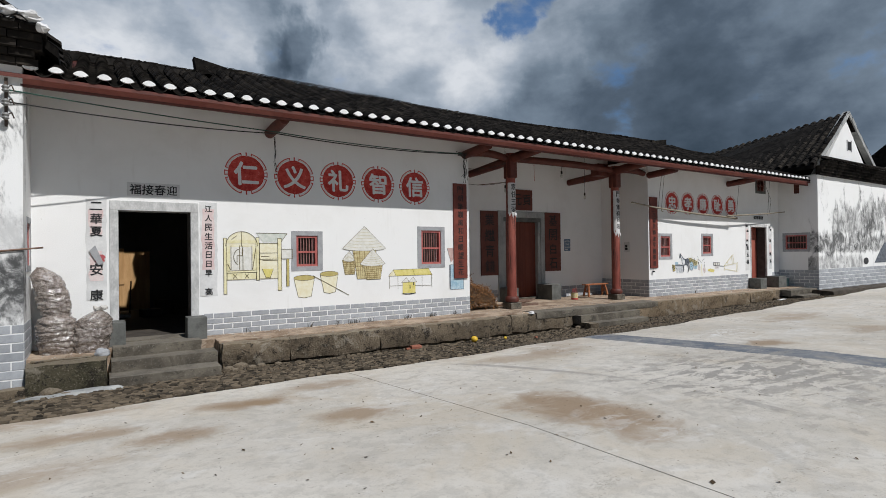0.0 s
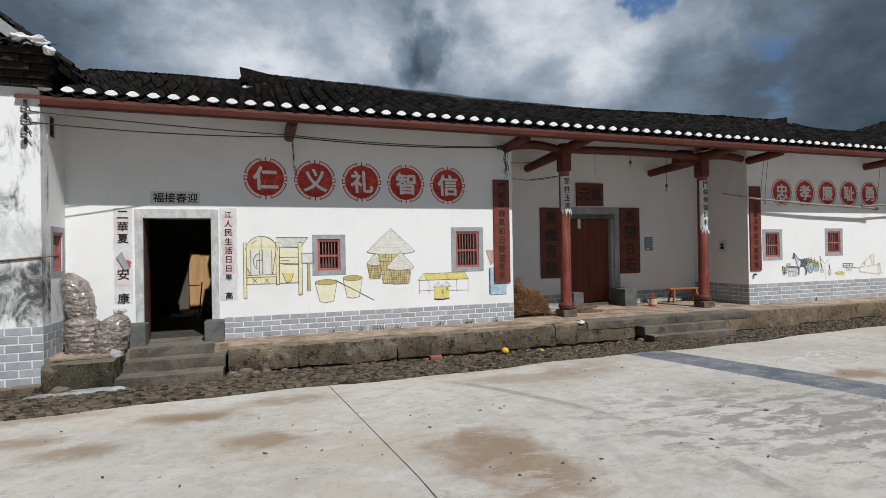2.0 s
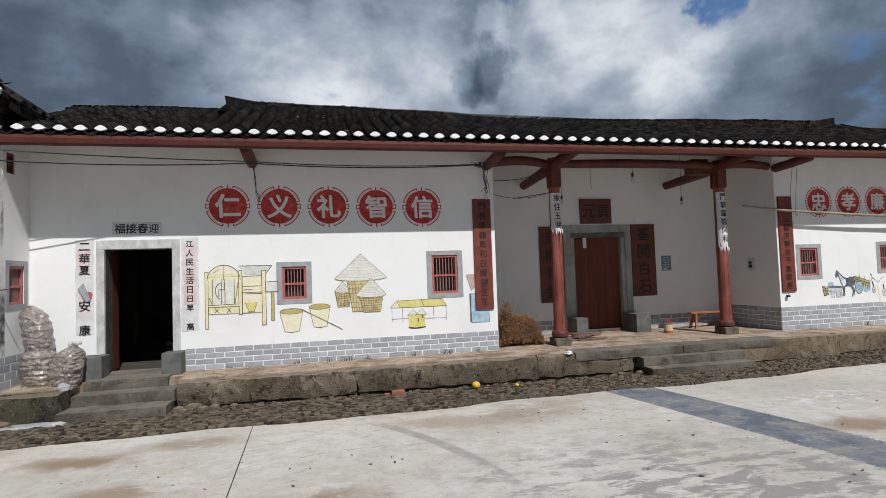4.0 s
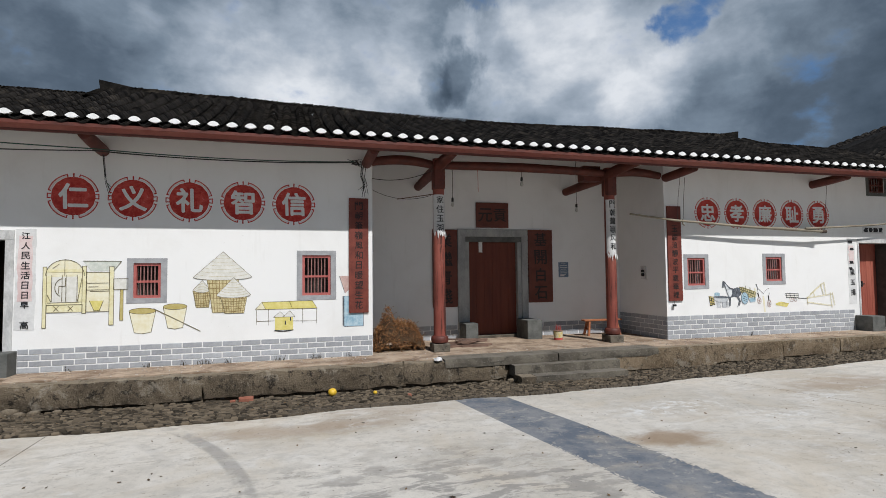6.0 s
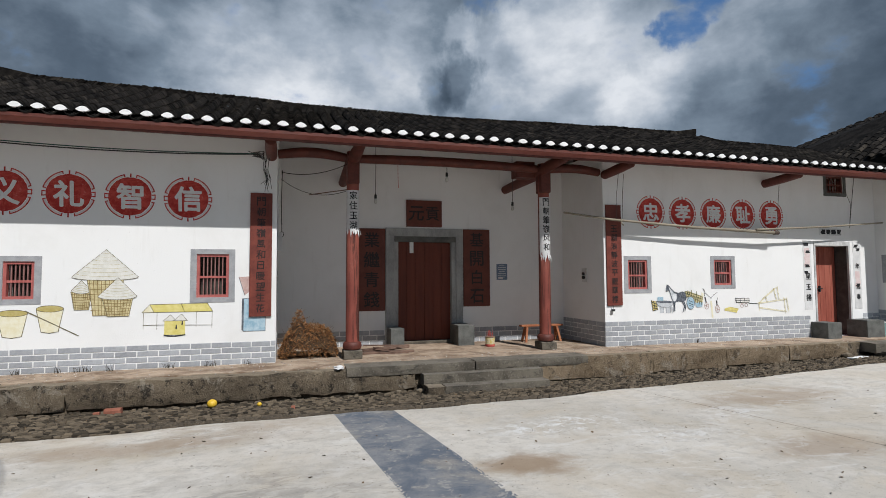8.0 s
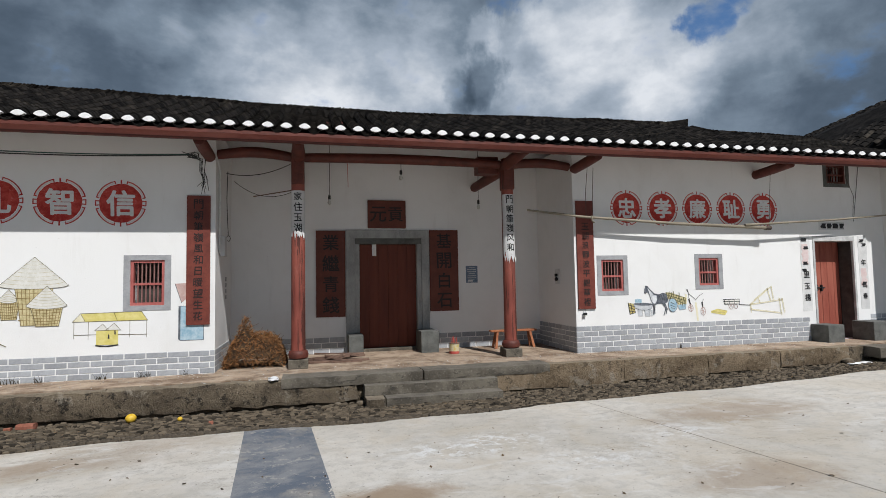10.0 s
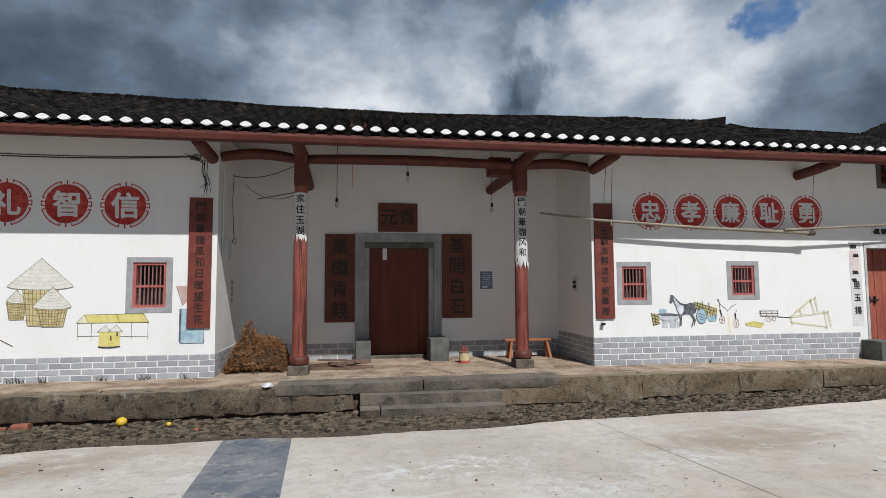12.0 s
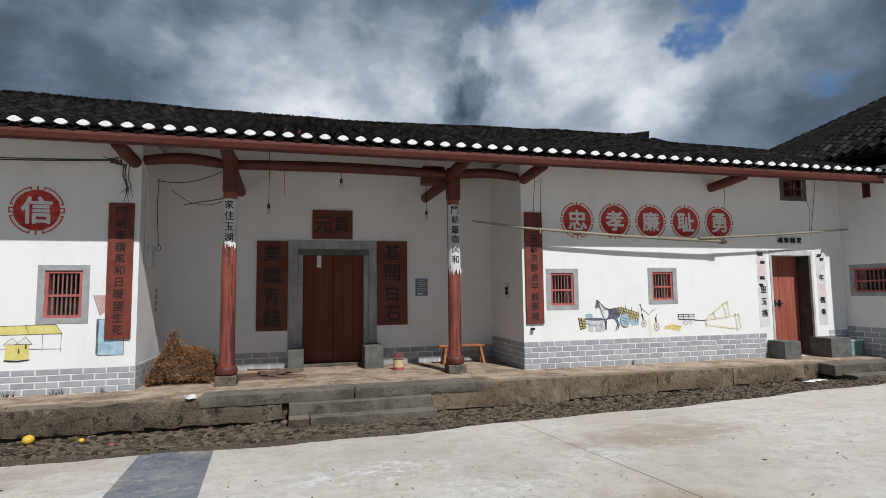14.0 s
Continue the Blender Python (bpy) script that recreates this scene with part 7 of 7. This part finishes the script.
part("cord", Shape().tube([(0, 0, 0.02), (0, 0, 0.10)], 0.003, 5), black, wt)
blt = part("floor_tray", Shape().box(-0.25, 0.25, -0.06, 0.06, 0, 0.03), cap_white, bevel=0.008)
blt.matrix_world = pose(16.72, 7.70, 0.105, 0, 0, 8)
tagged(blt, "pale strip of board lying by the steps", "board")

# paper on the columns
for x, y, text, z0, z1, sd in ((7.145, 8.82, "家住玉湖", 2.50, 3.15, 1), (10.655, 8.86, "門朝筆嶺风和", 2.10, 3.17, 2)):
    ob = thing("column_paper", "torn white paper strip with black characters on the column", "couplet", (x, y, 0), "column papers")
    q = random.Random(sd)
    s, R = Shape(), 0.1085
    n = 18
    v, f = [], []
    rows = 14
    for j in range(rows + 1):
        for i in range(n + 1):
            a = radians(-75 + 150 * i / n)
            tear = 0.16 * abs(noise.noise(Vector((i * 0.35, sd * 3.3, 0)))) + 0.10 * math.sin(i * 0.9 + sd) ** 2
            lo = z0 - 0.12 + tear
            z = z1 + (lo - z1) * j / rows
            v.append((math.sin(a) * R, -math.cos(a) * R, z))
    f = [(j * (n + 1) + i, j * (n + 1) + i + 1, (j + 1) * (n + 1) + i + 1, (j + 1) * (n + 1) + i) for j in range(rows) for i in range(n)]
    s.add(v, f)
    sheet = part("sheet", s, paper_pale, ob)
    step_ = 0.165
    write(text, 0.0, z1 - 0.09, 0.135, step_, -R - 0.003, black, sheet, 0.016, wrap=(0.0, R))
    fl = Shape()
    for i in range(5):
        a = radians(-60 + 30 * i)
        fl.add([(math.sin(a) * (R + 0.002), -math.cos(a) * (R + 0.002), z0 + 0.03), (math.sin(a + 0.35) * (R + 0.02), -math.cos(a + 0.35) * (R + 0.02), z0 - 0.02), (math.sin(a + 0.2) * (R + 0.03), -math.cos(a + 0.2) * (R + 0.03), z0 - 0.10 - 0.03 * (i % 2))], [(0, 1, 2)])
    part("curled_shreds", fl, paper_pale, sheet)

# weeds and fallen leaves
weed = simple("dry_dark_weed", (0.04, 0.033, 0.022), (0.10, 0.08, 0.05), 14, 60, 0.9, 0.2)
q = random.Random(31)
for x in (1.55, 2.55, 3.05, 3.28, 3.42, 3.7, 4.42, 4.5, 4.98, 5.05, 5.55, 13.9):
    s = Shape()
    for i in range(q.randint(5, 11)):
        a, L = q.uniform(-0.5, 0.5), q.uniform(0.03, 0.11)
        dx = q.uniform(-0.05, 0.05)
        s.tube([(dx, 0, 0), (dx + a * L * 0.4, q.uniform(-0.03, 0.0), L * 0.6), (dx + a * L, q.uniform(-0.05, 0.0), L)], [0.0035, 0.003, 0.001], 4, False)
    ob = part("weed_tuft", s, weed)
    ob.location = (x, FACE - 0.04, FLOOR - 0.003)
    tagged(ob, "thin dry weed growing at the wall's foot", "weed", "weeds along the wall")
lv = Shape()
for i in range(1150):
    if i < 520:
        x, y = q.uniform(-3, 16), q.uniform(0.8, 6.1)
    else:
        x, y = q.uniform(-1, 18), q.uniform(6.7, 7.8)
    r_ = q.uniform(0.003, 0.011) * (1.6 if q.random() < 0.12 else 1)
    a = q.uniform(0, 6.28)
    z = yard_z(x, y) + 0.003 if y < 6.2 else strip_z(x, y) + 0.03
    c_, s_ = math.cos(a), math.sin(a)
    lv.add([(x - r_ * c_ * 1.6, y - r_ * s_ * 1.6, z), (x + r_ * s_, y - r_ * c_, z + 0.004), (x + r_ * c_ * 1.6, y + r_ * s_ * 1.6, z + 0.008), (x - r_ * s_, y + r_ * c_, z + 0.003)], [(0, 1, 2, 3)])
lm2 = Mat("fallen_leaf", 0.9, 0.0, 0.2)
tagged(part("fallen_leaves", lv, lm2.finish(lm2.mix(lm2.island(), (0.035, 0.026, 0.018), (0.16, 0.10, 0.05)))), "small brown leaves and grit scattered on the yard", "leaves", kind="stuff")
gr = Shape()
for i in range(900):
    x, y = q.uniform(-1.1, 18.5), FACE - q.random() ** 2 * 0.85 - 0.01
    if -0.4 < x < 0.9 or 16.9 < x < 18.4:
        continue
    r_ = q.uniform(0.004, 0.013)
    gr.add([(x - r_, y, FLOOR), (x, y - r_, FLOOR), (x + r_, y, FLOOR), (x, y + r_, FLOOR), (x, y, FLOOR + r_ * 0.9)], [(0, 1, 4), (1, 2, 4), (2, 3, 4), (3, 0, 4)])
gm = Mat("plaster_grit", 0.95, 0.0, 0.2)
tagged(part("plaster_grit", gr, gm.finish(gm.mix(gm.island(), (0.10, 0.085, 0.065), (0.55, 0.53, 0.50)))), "crumbs of plaster and grit along the wall's foot", "grit", kind="stuff")

# far roofs behind the east wing
far = thing("far_house", "house with a red-edged tiled roof beyond the wing", "house", (42.0, 6.0, 0.0))
part("wall", Shape().box(-5, 8, -1.0, 6, 0, 6.2), white_wall, far)
part("roof", Shape().add([(-6, -1.6, 6.1), (9, -1.6, 6.1), (9, 2.5, 9.4), (-6, 2.5, 9.4), (-6, 6.6, 6.1), (9, 6.6, 6.1)], [(0, 1, 2, 3), (3, 2, 5, 4), (0, 3, 4), (1, 5, 2)]), tile_piece, far)
part("ridge", Shape().box(-6, 9, 2.4, 2.6, 9.35, 9.5), fascia_red, far, "red ridge edge")

# ---- pieces: painted bricks and cobbles ----
brick_meshes = {}


def brick_mesh(L, H, along):
    key = (round(L, 3), round(H, 3), along)
    if key not in brick_meshes:
        s = Shape()
        t, e = 0.004, 0.003
        a, b, c, d = (0, L), (0, H), (e, L - e), (e, H - e)
        pts = [(x, 0.0, z) for x, z in ((a[0], b[0]), (a[1], b[0]), (a[1], b[1]), (a[0], b[1]))] + [(x, -t, z) for x, z in ((c[0], d[0]), (c[1], d[0]), (c[1], d[1]), (c[0], d[1]))]
        if along == "y":
            pts = [(y, x, z) for x, y, z in pts]
        s.add(pts, [(4, 5, 6, 7), (0, 1, 5, 4), (1, 2, 6, 5), (2, 3, 7, 6), (3, 0, 4, 7)])
        brick_meshes[key] = mesh("brick", s, brick_paint)
    return brick_meshes[key]


def brick_band(parent_name, x0, x1, z0, top, rows, face, L=0.30, along="x", sign=1, skip=(), seed=0, drop=0.0):
    """Painted bricks with white joints along the foot of a wall. sign: -1 turns the face of a wall along y to the west."""
    q_ = random.Random(seed)
    s = Shape()
    if along == "x":
        back_ = s.box(x0, x1, face - 0.0015, face + 0.01, z0, top)
    else:
        f0, f1 = (face - 0.01, face + 0.0015) if sign > 0 else (face - 0.0015, face + 0.01)
        back_ = s.box(f0, f1, x0, x1, z0, top)
    wall_ = bpy.data.objects[parent_name]
    base = part("joint_coat", s, joint_white, wall_, "white painted joints")
    h = (top - z0) / rows
    g = 0.013
    for r in range(rows):
        x = x0 - (L * 0.5 if r % 2 else 0.0)
        while x < x1 - 0.02:
            a, b = max(x, x0), min(x + L - g, x1)
            x += L
            if b - a < 0.03 or any(not (b < s0 or a > s1) for s0, s1 in skip):
                continue
            ob = new("brick", brick_mesh(round(b - a, 2), round(h - g, 3), along))
            ob.parent = base
            zz = z0 + r * h + g / 2 + q_.uniform(-0.003, 0.003)
            if along == "x":
                ob.location = (a, face - 0.0016, zz)
            else:
                ob.location = (face + (0.0016 if sign > 0 else -0.0016), a, zz)
                if sign > 0:
                    ob.scale.x = -1


brick_band("wall_front_west", 0.90, P0, FLOOR, 0.745, 4, FACE, 0.285, seed=1)
brick_band("wall_front_east", P1, 16.84, FLOOR, 0.865, 5, FACE, 0.285, seed=2)
brick_band("wall_front_east", 18.36, RIGHT - 0.002, FLOOR, 0.88, 5, FACE, 0.285, seed=3)
brick_band("wall_porch_back", P0, 7.95, FLOOR, 0.70, 3, BACK, 0.285, seed=4)
brick_band("wall_porch_back", 9.62, P1, FLOOR, 0.70, 3, BACK, 0.285, seed=5)
brick_band("wall_porch_west", FACE + 0.004, BACK - 0.004, FLOOR, 0.745, 4, P0, 0.285, "y", 1, seed=6)
brick_band("wall_porch_east", FACE + 0.004, BACK - 0.004, FLOOR, 0.86, 5, P1, 0.285, "y", -1, seed=7)
brick_band("wall_east_wing_side", 7.562, FACE - 0.004, 0.12, 0.95, 8, RIGHT, 0.285, "y", -1, seed=8)
brick_band("wall_east_wing_front", RIGHT, 27.0, 0.12, 0.98, 7, 7.56, 0.34, seed=9)
brick_band("wall_west_wing_side", 7.827, FACE - 0.004, 0.10, 0.85, 7, LEFT, 0.285, "y", 1, seed=10)
brick_band("wall_west_wing_front", -3.6, LEFT, 0.10, 0.85, 7, 7.825, 0.285, seed=11)
tagged(part("wing_apron", rough_block(18.3, 27.5, 6.95, 7.555, 0.0, 0.34, 80, 0.03, 0.2), earth, None, "", smooth=True), "raised strip of packed soil at the wing's foot", "ground", kind="structure")
tagged(part("wing_footing", rough_block(-3.6, LEFT + 0.03, 7.66, 7.83, -0.05, 0.12, 81, 0.02, 0.2), kerb_stone, None, "", smooth=True), "rough stone footing of the wing wall", "footing", kind="structure")

# cobbles laid on edge, in rough rows along the kerb
strip = structure("cobbled_strip", Shape().add([(x, y, strip_z(x, y) - 0.008) for y in (5.8, 6.3, 7.65, 7.95) for x in (-6, 10, 24)], [(i + 3 * j, i + 1 + 3 * j, i + 4 + 3 * j, i + 3 + 3 * j) for j in range(3) for i in range(2)]), earth, "strip of small brown cobbles along the kerb", "pavement")
q = random.Random(77)
stones, joined = [], Shape()
y = 5.95
while y < 7.86:
    x = -4.0 + q.uniform(0, 0.1)
    while x < 20.5:
        L, W, H = q.uniform(0.04, 0.105), q.uniform(0.022, 0.036), q.uniform(0.004, 0.034)
        yy = y + q.uniform(-0.014, 0.014) + 0.03 * math.sin(x * 0.8)
        if yy - W / 2 > edge_y(x) + 0.0 and q.random() > 0.05:
            a = q.uniform(-0.16, 0.16)
            stones.append((x, yy, L, W, H, a))
        x += L + q.uniform(0.004, 0.02)
    y += 0.035


def cobble(L, W, H):
    e = 0.26
    v = [(-L / 2, -W / 2, -0.02), (L / 2, -W / 2, -0.02), (L / 2, W / 2, -0.02), (-L / 2, W / 2, -0.02)]
    v += [(-L / 2, -W / 2, H * 0.5), (L / 2, -W / 2, H * 0.5), (L / 2, W / 2, H * 0.5), (-L / 2, W / 2, H * 0.5)]
    v += [(-L / 2 + L * e * 0.6, -W / 2 + W * e, H), (L / 2 - L * e * 0.6, -W / 2 + W * e, H), (L / 2 - L * e * 0.6, W / 2 - W * e, H), (-L / 2 + L * e * 0.6, W / 2 - W * e, H)]
    f = [(0, 1, 5, 4), (1, 2, 6, 5), (2, 3, 7, 6), (3, 0, 4, 7), (4, 5, 9, 8), (5, 6, 10, 9), (6, 7, 11, 10), (7, 4, 8, 11), (8, 9, 10, 11)]
    return v, f


kinds = [mesh("cobble", Shape().add(*cobble(*k_)), cobble_mat) for k_ in ((0.10, 0.033, 0.028), (0.085, 0.030, 0.018), (0.07, 0.030, 0.034), (0.055, 0.029, 0.012), (0.09, 0.026, 0.022), (0.045, 0.032, 0.03))]
near = [s_ for s_ in stones if 4.6 < s_[0] < 9.8]
picked = set(near[:300])
for s_ in stones:
    x, y, L, W, H, a = s_
    if s_ in picked:
        ob = new("cobble", q.choice(kinds))
        ob.parent = strip
        ob.location, ob.rotation_euler = (x, y, strip_z(x, y)), (q.uniform(-0.08, 0.08), q.uniform(-0.08, 0.08), a)
    else:
        v, f = cobble(L, W, H)
        c_, si = math.cos(a), math.sin(a)
        tx, ty = q.uniform(-0.1, 0.1), q.uniform(-0.1, 0.1)
        joined.add([(x + px * c_ - py * si, y + px * si + py * c_, strip_z(x, y) + pz + px * tx + py * ty) for px, py, pz in v], f)
tagged(part("cobbles", joined, cobble_rest, strip, "small brown-grey cobbles laid on edge"), kind="stuff")
